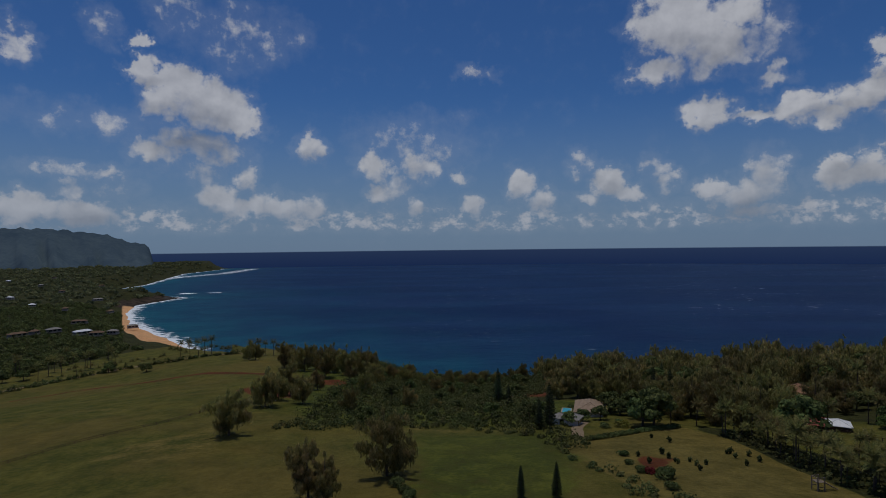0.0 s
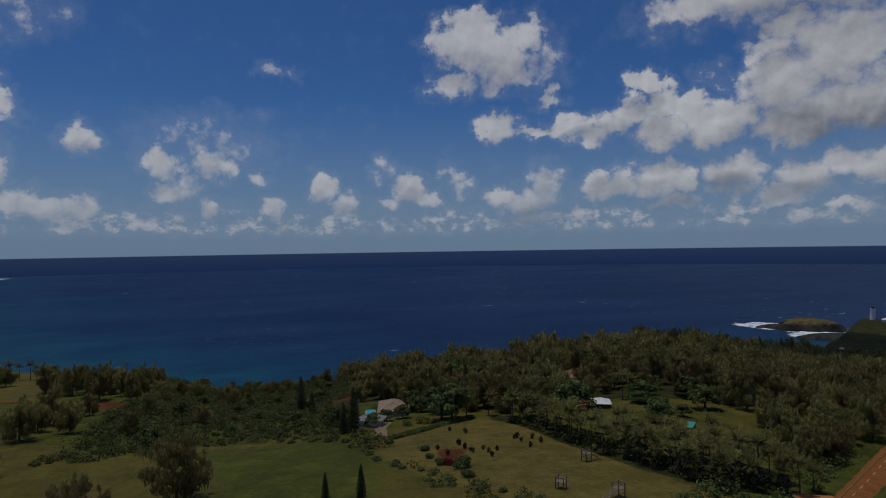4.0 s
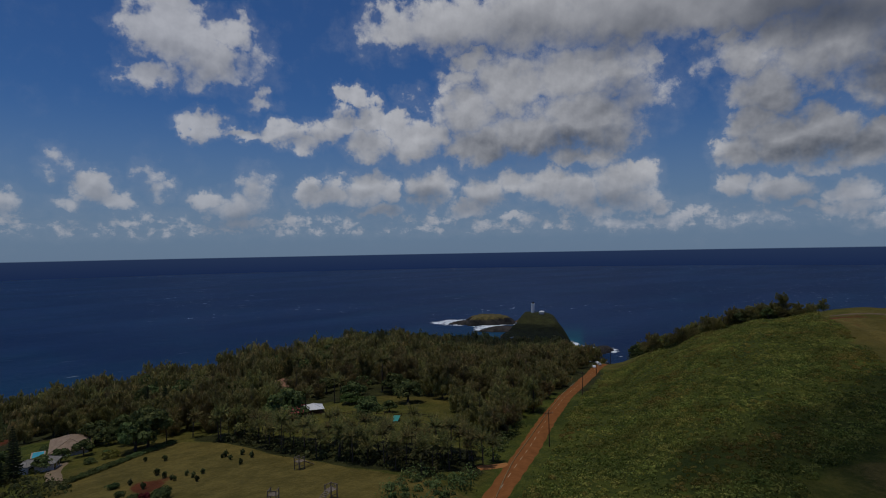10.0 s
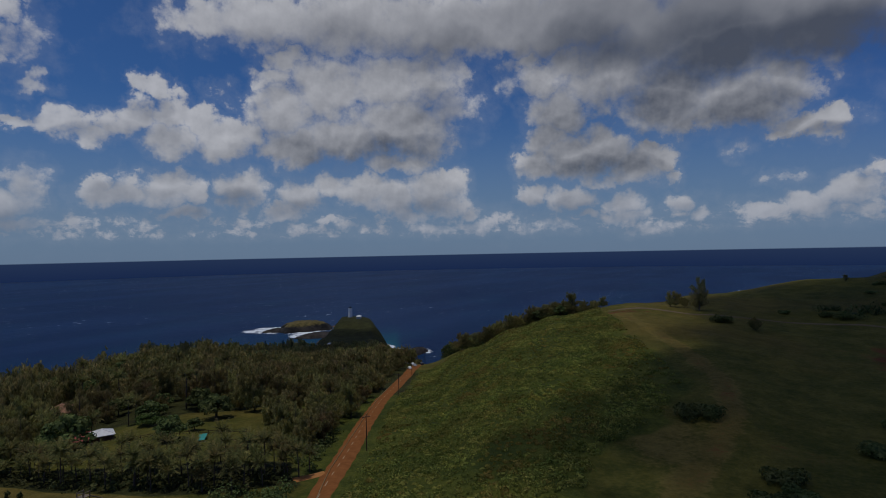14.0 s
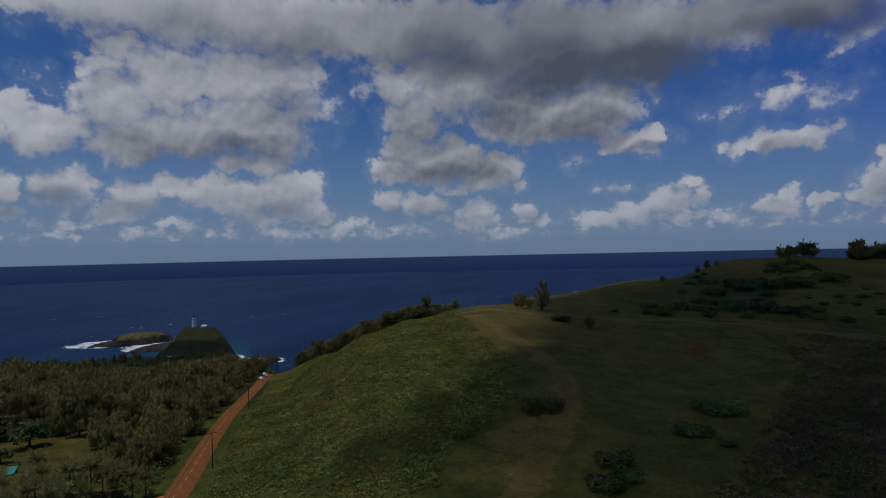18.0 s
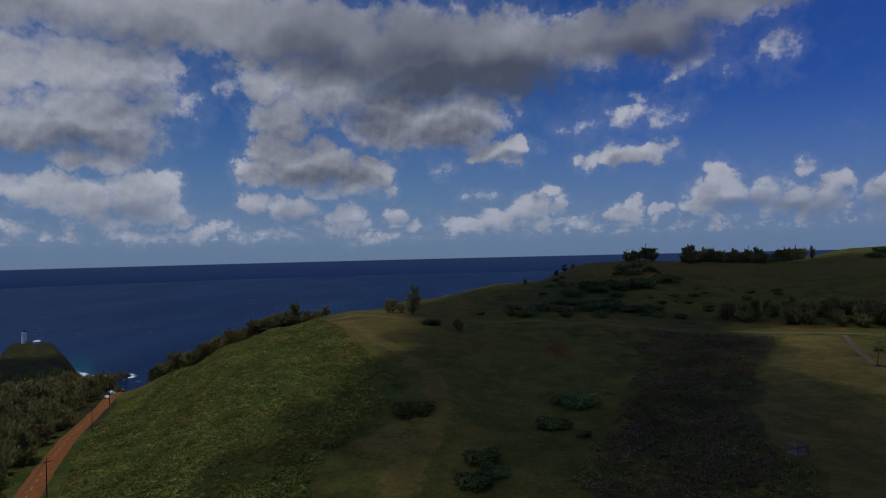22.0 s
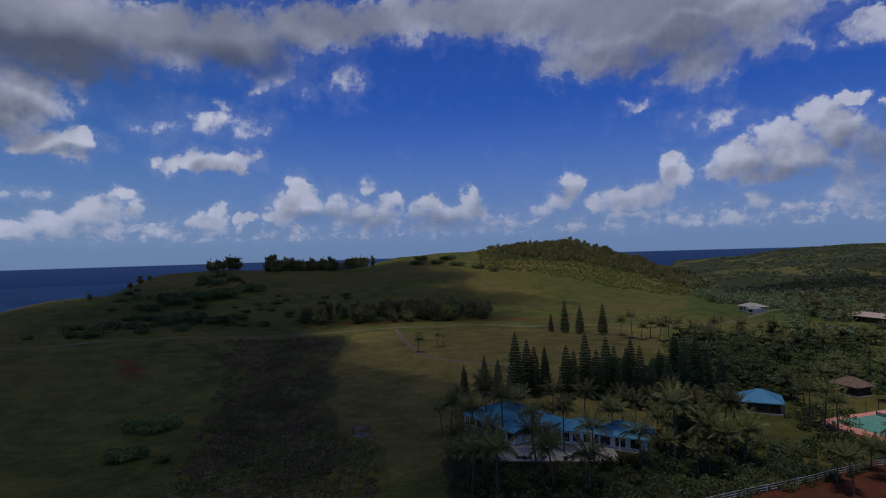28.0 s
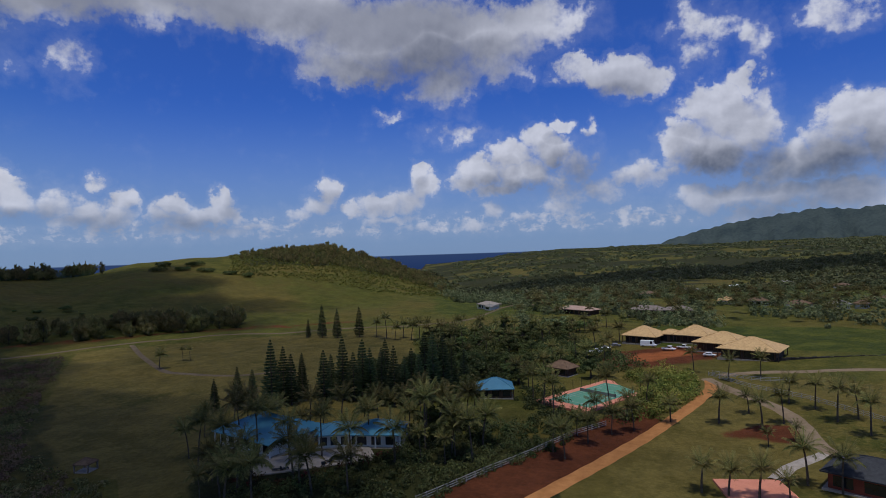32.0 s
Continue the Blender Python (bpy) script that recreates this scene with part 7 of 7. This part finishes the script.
def blue_house():
    house("house", "long white house with a bright blue hipped roof", (103.5, -107.5), -8.5, 19.0, 15.0, 3.0, 3.6, 1.3, BLUE_ROOF, WHITE_WALL, 6, 5, ridge=6.0)
    house("house", "white linking wing with a blue roof", (86.6, -113.0), -150, 9.5, 7.0, 3.0, 1.9, 0.8, BLUE_ROOF, WHITE_WALL, 4)
    house("house", "small white wing with a blue hipped roof", (78.4, -117.2), -158.8, 10.0, 8.0, 3.0, 2.2, 1.2, BLUE_ROOF, WHITE_WALL, 3, 3)
    house("pavilion", "open pavilion with a bright blue hipped roof", (69.3, -167.6), -155, 9.6, 8.0, 2.7, 2.6, 0.9, BLUE_ROOF, BROWN_WALL, 3, 4, "pavilion")
    root = tagged(new("patio"), "pale paved patio with a small plunge pool", "patio")
    x, y = 84.0, -101.5
    root.matrix_basis = pose(x, y, ground(x, y) + 0.25, 0, 0, -135)
    one_block("paving", root, STONE, -14, 12, -4.5, 5.5, -1.5, 0.0, bevel=0.1)
    bm = bmesh.new()
    limb(bm, (4.5, -2.0, -0.4), (4.5, -2.0, 0.35), 2.0, 2.0, 18)
    tub = part("pool_rim", bm, STONE, root)
    bm = bmesh.new()
    limb(bm, (4.5, -2.0, 0.2), (4.5, -2.0, 0.37), 1.7, 1.7, 18)
    part("pool_water", bm, DARK_ROOF, tub, "dark still water")
    for i in range(5):
        one_block("step", root, STONE if i % 2 else TIMBER, 6.5 + i * 0.7, 7.2 + i * 0.7, -1.5, 4.0, -0.6, 0.75 - i * 0.16)
    for i, (px, py) in enumerate(((-9, -3.2), (-7.4, -3.4), (-4, -3.3), (0.5, -3.6), (1.8, -2.8))):
        lounge = tagged(new("lounge_chair"), "dark padded lounge chair on the patio", "chair", "patio chairs")
        lounge.matrix_basis = root.matrix_basis @ pose(px, py, 0.0, 0, 0, 30 * i)
        one_block("seat", lounge, DARK_ROOF, -0.9, 0.9, -0.35, 0.35, 0.25, 0.4, bevel=0.05)
        one_block("backrest", lounge, DARK_ROOF, -0.95, -0.8, -0.35, 0.35, 0.4, 0.95, bevel=0.04)
        for sx in (-0.8, 0.8):
            for sy in (-0.28, 0.28):
                one_block("leg", lounge, TYRE, sx - 0.04, sx + 0.04, sy - 0.04, sy + 0.04, 0.0, 0.25)


blue_house()


def estate():
    for (x, y), rz, L, W in (((40.5, -274.5), -14, 13, 11), ((19.5, -276), -14, 13, 11), ((8.0, -259), -14, 17, 13), ((-1.8, -243.5), -14, 18, 13)):
        house("house", "newly built estate house with a tan cedar-shingled hipped roof", (x, y), rz, L, W, 3.4, 3.8, 1.5, TAN_ROOF, BROWN_WALL, 5, 6, ridge=1.5)
    house("house", "low linking roof of tan cedar shingles", (29.5, -277), -14, 9, 7, 3.4, 1.8, 0.8, TAN_ROOF, BROWN_WALL, 2, 0)
    house("house", "pale hipped house on the green slope", (173, -412), -30, 14, 9, 3.2, 2.2, 1.4, plain("grey_shingles", (0.24, 0.20, 0.16), (0.36, 0.31, 0.25), 0.8, 0.9, 0.3), WHITE_WALL, 4, 3)
    house("garage", "small pale outbuilding beside the hipped house", (168, -402), -30, 6, 5, 2.6, 1.6, 0.8, GREY_WALL, WHITE_WALL, 1)
    house("house", "long low house with pale pinkish roof behind palms", (99.5, -392), -25, 25, 10, 3.2, 2.0, 1.2, plain("pinkish_roof_tiles", (0.34, 0.22, 0.16), (0.46, 0.32, 0.25), 0.8, 0.9, 0.3), BROWN_WALL, 6)
    grey_tile = plain("mottled_grey_tiles", (0.15, 0.12, 0.10), (0.28, 0.23, 0.19), 0.8, 0.9, 0.3)
    house("house", "long low house with mottled grey roof among trees", (55, -390), -8, 20, 10, 3.2, 2.4, 1.2, grey_tile, BROWN_WALL, 5)
    house("house", "low house with mottled grey roof among trees", (37, -386), 10, 15, 9, 3.2, 2.2, 1.2, grey_tile, BROWN_WALL, 4)
    house("house", "garden cottage with weathered brown roof", (58.5, -205), -20, 7.5, 5.5, 2.6, 2.2, 1.0, BROWN_ROOF, BROWN_WALL, 2)
    house("house", "house corner with dark tiled roof and red walls", (-20.5, -127), -20, 14, 10, 3.0, 2.4, 1.0, DARK_ROOF, RED_ROOF, 3)
    house("shelter", "small thatched shelter beside the mown field", at(121.2, 152), 20, 2.6, 2.4, 1.7, 1.0, 0.5, BROWN_ROOF, TIMBER, 1, 2, "shelter", sides=False)
    for b, r, L, roof in ((178.5, 470, 16, TAN_ROOF), (181, 455, 12, BROWN_ROOF), (184.0, 430, 13, BROWN_ROOF), (186.8, 420, 9, GREY_WALL), (188.3, 424, 8, BROWN_ROOF), (190, 470, 12, BROWN_ROOF), (172, 560, 14, BROWN_ROOF), (175.6, 640, 16, GREY_WALL), (179.3, 690, 14, WHITE_ROOF), (183, 760, 14, GREY_WALL), (187, 640, 13, BROWN_ROOF), (166, 760, 14, WHITE_ROOF)):
        house("house", "small distant house among trees", at(b, r), RNG.uniform(0, 180), L, L * 0.6, 3.0, 2.0, 0.9, roof, WHITE_WALL, 3, floor=False, lift=0.2)
    root = tagged(new("paved_court"), "red paved court beside the palms", "court")
    x, y = at(180.6, 119)
    root.matrix_basis = pose(x, y, ground(x, y) + 0.3, 0, 0, 20)
    one_block("paving", root, COURT_RED, -6, 6, -6.5, 6.5, -1.2, 0.0, bevel=0.05)
    # low wall and clipped hedge behind the shingled houses
    root = tagged(new("stone_wall"), "dark low stone wall along the field", "wall")
    (x0, y0), (x1, y1) = at(182.0, 236), at(197, 285)
    ang = math.degrees(math.atan2(y1 - y0, x1 - x0))
    root.matrix_basis = pose(x0, y0, ground(x0, y0), 0, 0, ang)
    n = math.hypot(x1 - x0, y1 - y0)
    for i in range(int(n / 1.5)):
        one_block("stone_block", root, ROCK, i * 1.5 + 0.03, i * 1.5 + 1.47, -0.3, 0.3, -0.8, 1.1 + 0.12 * math.sin(i * 2.3), bevel=0.06)


estate()


def valley_houses():
    house("house", "white and rust-red roofed house on the lawn", at(32.2, 246), 62, 9, 8, 2.4, 2.0, 1.2, RED_ROOF, BROWN_WALL, 2)
    house("house", "white metal roofed wing of the lawn house", at(33.8, 244), 62, 6, 6, 2.2, 1.6, 1.0, WHITE_ROOF, BROWN_WALL, 2)
    house("house", "brown hipped house among tall trees", at(31.0, 322), 50, 11, 8, 3.0, 2.8, 1.0, plain("orange_brown_shingles", (0.20, 0.10, 0.055), (0.32, 0.17, 0.09), 0.8, 0.9, 0.3), BROWN_WALL, 3)
    house("house", "wide low house with a tan-brown hipped roof", at(13.9, 252), 75, 17, 11, 3.0, 2.6, 1.0, plain("tan_brown_shingles", (0.20, 0.14, 0.09), (0.32, 0.23, 0.155), 0.8, 0.9, 0.3), WHITE_WALL, 5)
    house("house", "small grey-roofed garden house", at(12.3, 224), 60, 6, 5, 2.5, 1.5, 0.6, GREY_WALL, WHITE_WALL, 2)
    house("house", "small grey-roofed garden house", at(11.0, 226), 40, 5, 4, 2.5, 1.3, 0.5, GREY_WALL, WHITE_WALL, 2)
    root = tagged(new("swimming_pool"), "turquoise swimming pool with pale rim", "pool")
    x, y = at(11.7, 258)
    root.matrix_basis = pose(x, y, ground(x, y) + 0.5, 0, 0, 75)
    one_block("rim", root, STONE, -4, 4, -2.2, 2.2, -1.5, 0.0, bevel=0.05)
    one_block("water", root, POOL, -3.5, 3.5, -1.7, 1.7, -0.3, 0.02)
    tarp = tagged(new("tarpaulin"), "teal tarpaulin on a low frame in the paddock", "tarpaulin")
    x, y = at(41.6, 208)
    tarp.matrix_basis = pose(x, y, ground(x, y), 0, 0, 40)
    one_block("cover", tarp, plain("teal_cloth", (0.03, 0.22, 0.18), (0.05, 0.30, 0.25), 1.0, 0.7, 0.1), -3.6, 3.6, -1.2, 1.2, 0.9, 1.0, bevel=0.03)
    for sx in (-3.4, 3.4):
        for sy in (-1.1, 1.1):
            one_block("leg", tarp, TIMBER, sx - 0.06, sx + 0.06, sy - 0.06, sy + 0.06, -0.3, 0.95)
    spots = ((-29.4, 950), (-30.6, 930), (-31.6, 960), (-34.9, 1010), (-33.6, 1020), (-36, 985), (-35, 1500), (-32.8, 1380), (-30.5, 1700), (-33, 1900), (-36.4, 1750), (-29.6, 1500), (-34.4, 2200), (-30.2, 2300), (-36.5, 2600), (-33.5, 2700), (-27.9, 1250), (-31.8, 1150))
    for i, (b, r) in enumerate(spots):
        house("house", "distant low house among dark trees", at(b, r), RNG.uniform(0, 180), 12 + 5 * (i % 3), 8, 3.2, 2.2, 1.0, (GREY_WALL, BROWN_ROOF, WHITE_ROOF, BROWN_ROOF)[i % 4], GREY_WALL, 3, lift=6.0 if r < 1300 else 9.0, floor=True)


valley_houses()


def play_tower(bearing, far, rz, h, slide):
    x, y = at(bearing, far)
    root = tagged(new("wooden_tower"), "weathered timber platform tower with a sloping ramp" if slide else "weathered timber frame tower", "tower", "field towers")
    root.matrix_basis = pose(x, y, ground(x, y), 0, 0, rz)
    for sx in (-0.9, 0.9):
        for sy in (-0.9, 0.9):
            one_block("leg", root, TIMBER, sx - 0.09, sx + 0.09, sy - 0.09, sy + 0.09, -0.4, h + 1.1)
    for k in range(7):
        one_block("plank", root, TIMBER, -1.0, 1.0, -1.0 + k * 0.29, -0.74 + k * 0.29, h - 0.08, h)
    for sy in (-0.9, 0.9):
        one_block("rail", root, TIMBER, -0.8, 0.8, sy - 0.05, sy + 0.05, h + 0.9, h + 1.05)
        one_block("brace", root, TIMBER, -0.8, 0.8, sy - 0.04, sy + 0.04, h * 0.45, h * 0.45 + 0.14)
    one_block("rail", root, TIMBER, -0.95, -0.85, -0.8, 0.8, h + 0.9, h + 1.05)
    if slide:
        bm = bmesh.new()
        for sy in (-0.7, 0.7):
            limb(bm, (0.9, sy, h), (4.6, sy, 0.05), 0.1, 0.1, 4)
        part("ramp_beam", bm, TIMBER, root)
        for k in range(9):
            f = (k + 0.5) / 9
            bm = bmesh.new()
            block(bm, 0.9 + 3.7 * f - 0.12, 0.9 + 3.7 * f + 0.12, -0.75, 0.75, h * (1 - f) + 0.02, h * (1 - f) + 0.1)
            part("rung", bm, TIMBER, root)


play_tower(32.4, 160, 10, 2.2, True)
play_tower(35.3, 129, 190, 2.0, True)
play_tower(30.0, 132, 40, 1.6, False)


def lighthouse():
    x, y = at(55.1, 955)
    g = ground(x, y)
    root = tagged(new("lighthouse"), "white lighthouse tower with a dark lantern room", "lighthouse")
    root.matrix_basis = pose(x, y, g)
    bm = bmesh.new()
    limb(bm, (0, 0, -1), (0, 0, 13.5), 3.5, 2.7, 20)
    part("tower", bm, plain("fresh_white_paint", (0.78, 0.78, 0.76), (0.84, 0.84, 0.82), 0.3, 0.6, 0.0), root)
    bm = bmesh.new()
    limb(bm, (0, 0, 13.5), (0, 0, 14.1), 3.3, 3.3, 20)
    part("gallery", bm, WHITE_WALL, root)
    bm = bmesh.new()
    limb(bm, (0, 0, 14.1), (0, 0, 16.0), 1.5, 1.5, 12)
    part("lantern", bm, GLASS, root)
    bm = bmesh.new()
    limb(bm, (0, 0, 16.0), (0, 0, 17.3), 1.8, 0.15, 12)
    part("dome", bm, DARK_ROOF, root)
    one_block("door", root, BROWN_WALL, -0.6, 0.6, -3.52, -3.2, 0.0, 2.2)
    for b, r, L, roof in ((55.9, 935, 12, WHITE_ROOF), (53.6, 930, 10, BROWN_ROOF), (52.2, 840, 24, BROWN_ROOF), (49.4, 800, 26, GREY_WALL), (50.6, 780, 10, WHITE_ROOF)):
        house("house", "low building near the lighthouse", at(b, r), 30, L, 7, 3.0, 1.8, 0.6, roof, WHITE_WALL, 3, lift=0.5)
    for i in range(9):
        car(at(52.9 + 0.02 * i, 700 + i * 7.0), 120, (CAR_WHITE, CAR_SILVER, CAR_DARK)[i % 3], "car", "car in the headland parking rows")


lighthouse()


def rock_mass(name, label, bearing, far, long_, wide, high, seed, turn, mat, flat=0.0):
    rng = np.random.RandomState(seed)
    nb, nr = 48, 14
    verts, faces = [], []
    for i in range(nr):
        k = i / (nr - 1)
        for j in range(nb):
            a = j / nb * 2 * math.pi
            lump = 1 + 0.16 * math.sin(3 * a + seed) + 0.10 * math.sin(7 * a + 2 * seed) + 0.05 * math.sin(13 * a)
            rr = (1 - k) ** (0.75 if not flat else 0.5)
            z = high * (1 - (1 - k) ** 2.6) - 3 * (1 - k) + rng.uniform(-0.6, 0.6) * (1 - k) * 2
            verts.append((math.cos(a) * long_ * rr * lump, math.sin(a) * wide * rr * lump, z + rng.uniform(-0.5, 0.5)))
    for i in range(nr - 1):
        for j in range(nb):
            q = (j + 1) % nb
            faces.append((i * nb + j, i * nb + q, (i + 1) * nb + q, (i + 1) * nb + j))
    ob = mesh_object(name, verts, faces, mat, smooth_=True)
    x, y = at(bearing, far)
    ob.matrix_basis = pose(x, y, 0, 0, 0, turn)
    return tagged(ob, label, "rock", kind="structure")


def islet_material():
    """Dry grass on level tops, black lava on the steep flanks."""
    mt, net = material("islet_grass_and_lava")
    g = net.node("ShaderNodeNewGeometry")
    z = net.node("ShaderNodeSeparateXYZ", (g.outputs["Position"],)).outputs[2]
    n = net.noise(g.outputs["Position"], 0.05, 6.0, 0.65)
    k = net.ramp(net.m("MULTIPLY_ADD", net.m("SUBTRACT", n, 0.5), 16.0, z), 9.0, 14.0)
    c = net.mix(net.ramp(n, 0.35, 0.65), (0.010, 0.010, 0.009, 1), (0.045, 0.038, 0.03, 1))
    top = net.mix(net.ramp(net.noise(g.outputs["Position"], 0.2, 4.0), 0.4, 0.6), (0.075, 0.062, 0.018, 1), (0.13, 0.10, 0.03, 1))
    finish(net, net.mix(k, c, top), 0.95, n, 0.8, 1.0)
    return mt


ISLET = islet_material()
rock_mass("islet", "low rocky islet with a brown grassy top", 50.8, 1235, 52, 44, 18, 3, -40, ISLET, 1.0)
rock_mass("sea_rock", "flat black lava shelf washed by surf", 48.6, 1230, 36, 24, 7, 5, -40, ROCK)
rock_mass("sea_rock", "black lava rocks beside the headland", 52.0, 1120, 40, 22, 9, 6, -30, ROCK)
rock_mass("sea_rock", "low black lava point off the beach", -25.4, 2060, 70, 26, 7, 8, -60, ROCK)
rock_mass("sea_rock", "dark rocks at the foot of the cliff", 61.5, 900, 22, 14, 9, 9, 0, ROCK)


def mountain(name, label, profile, far, depth, mat):
    """A far ridge: crest heights (metres) along bearings, with gullied flanks."""
    b = np.linspace(profile[0][0], profile[-1][0], 140)
    top = np.interp(b, [p[0] for p in profile], [p[1] for p in profile])
    rng = np.random.RandomState(int(far))
    verts, faces, rows = [], [], 14
    for i in range(rows):
        k = i / (rows - 1)
        gully = 0.09 * np.sin(b * 2.1 + 2.0 * np.sin(b * 1.1) + 2.5 * k) + 0.06 * np.sin(b * 5.3 + 5 * k + np.sin(b * 2.9)) + 0.03 * np.sin(b * 11.1 - 7 * k)
        h = top * (1 + 0.02 * np.sin(b * 6.3) + 0.012 * np.sin(b * 13.7)) * (k ** 1.35) * (1 + gully * (1 - k) * 1.8) + (0.012 * top * np.sin(b * 17) if i == rows - 1 else 0)
        r = far - depth * (1 - k) * (1 + gully)
        a = np.radians(b)
        verts += np.stack([r * np.sin(a), r * np.cos(a), h], -1).tolist()
    n = len(b)
    for i in range(rows - 1):
        for j in range(n - 1):
            faces.append((i * n + j, (i + 1) * n + j, (i + 1) * n + j + 1, i * n + j + 1))
    return tagged(mesh_object(name, verts, faces, mat, smooth_=True), label, "mountain", kind="structure")


mountain("mountain_west", "hazy blue-green sea cliff mountain across the bay", ((-75, 330), (-55, 318), (-37, 300), (-33, 288), (-30.2, 268), (-28.9, 236), (-28.0, 200), (-27.75, 208), (-27.4, 196), (-27.1, 202), (-26.6, 176), (-26.2, 60)), 4500, 900, HAZED_HILL)
mountain("mountain_south", "long green mountain ridge behind the upland", ((172.5, 130), (174, 185), (176.5, 240), (179.5, 290), (182.5, 322), (186, 362), (187.5, 342), (189.5, 358), (192, 348), (200, 375), (225, 400)), 4650, 700, HAZED_UPLAND)


def clods():
    """Small dark clipped plants in the dry field."""
    proto = bush(101, 0.8, 2.0, 130, "shrub", DARK_LEAF, "small dark upright shrub in the dry field", 0.4)
    for b, r in ((19.4, 204), (20.9, 198), (20.3, 181), (20.9, 176), (21.6, 170), (21.4, 172), (22.6, 174), (23.1, 170), (23.4, 164), (18.2, 176), (19.1, 168), (25.6, 188), (26.3, 184), (27.1, 176), (28.2, 183), (27.3, 188), (25.9, 189), (24.0, 172)):
        plant_at(proto, b, r, RNG.uniform(0.8, 1.15), group="field shrubs")
    drop(proto)


clods()


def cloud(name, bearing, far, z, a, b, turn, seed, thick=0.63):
    """An unseen shade cloud added overhead: a lumpy lens whose rim thins out."""
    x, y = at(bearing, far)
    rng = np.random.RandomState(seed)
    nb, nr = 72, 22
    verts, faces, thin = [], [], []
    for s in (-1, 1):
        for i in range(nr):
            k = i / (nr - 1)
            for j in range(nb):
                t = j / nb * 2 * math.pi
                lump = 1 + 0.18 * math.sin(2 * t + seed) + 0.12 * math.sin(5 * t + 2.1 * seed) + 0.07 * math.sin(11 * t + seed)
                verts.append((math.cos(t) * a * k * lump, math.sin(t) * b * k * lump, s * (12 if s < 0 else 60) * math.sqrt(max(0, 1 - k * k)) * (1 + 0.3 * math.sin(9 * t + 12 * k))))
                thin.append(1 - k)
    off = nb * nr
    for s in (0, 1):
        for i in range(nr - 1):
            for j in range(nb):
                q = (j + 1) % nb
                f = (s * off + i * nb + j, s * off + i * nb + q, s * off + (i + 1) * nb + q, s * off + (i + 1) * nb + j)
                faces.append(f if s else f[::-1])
    ob = mesh_object(name, verts, faces, SHADE_CLOUD_MAT, smooth_=True)
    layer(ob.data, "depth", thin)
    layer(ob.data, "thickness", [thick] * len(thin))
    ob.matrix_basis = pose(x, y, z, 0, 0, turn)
    return tagged(ob, "unseen cloud lens added overhead to shade the land", "cloud", kind="structure")


def shade_cloud_material():
    mt, net = material("shade_cloud_vapour")
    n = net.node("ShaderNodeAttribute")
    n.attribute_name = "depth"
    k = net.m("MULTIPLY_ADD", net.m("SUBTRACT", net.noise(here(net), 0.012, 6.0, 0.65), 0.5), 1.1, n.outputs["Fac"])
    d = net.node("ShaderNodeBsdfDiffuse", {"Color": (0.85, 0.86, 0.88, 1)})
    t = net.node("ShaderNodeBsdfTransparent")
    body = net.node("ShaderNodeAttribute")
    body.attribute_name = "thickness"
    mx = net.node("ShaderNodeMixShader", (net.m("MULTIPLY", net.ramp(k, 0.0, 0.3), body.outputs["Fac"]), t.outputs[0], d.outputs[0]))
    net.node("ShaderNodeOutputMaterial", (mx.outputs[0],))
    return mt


SHADE_CLOUD_MAT = shade_cloud_material()
# Unseen clouds, placed so their shade falls on hill, field, valley and headland.
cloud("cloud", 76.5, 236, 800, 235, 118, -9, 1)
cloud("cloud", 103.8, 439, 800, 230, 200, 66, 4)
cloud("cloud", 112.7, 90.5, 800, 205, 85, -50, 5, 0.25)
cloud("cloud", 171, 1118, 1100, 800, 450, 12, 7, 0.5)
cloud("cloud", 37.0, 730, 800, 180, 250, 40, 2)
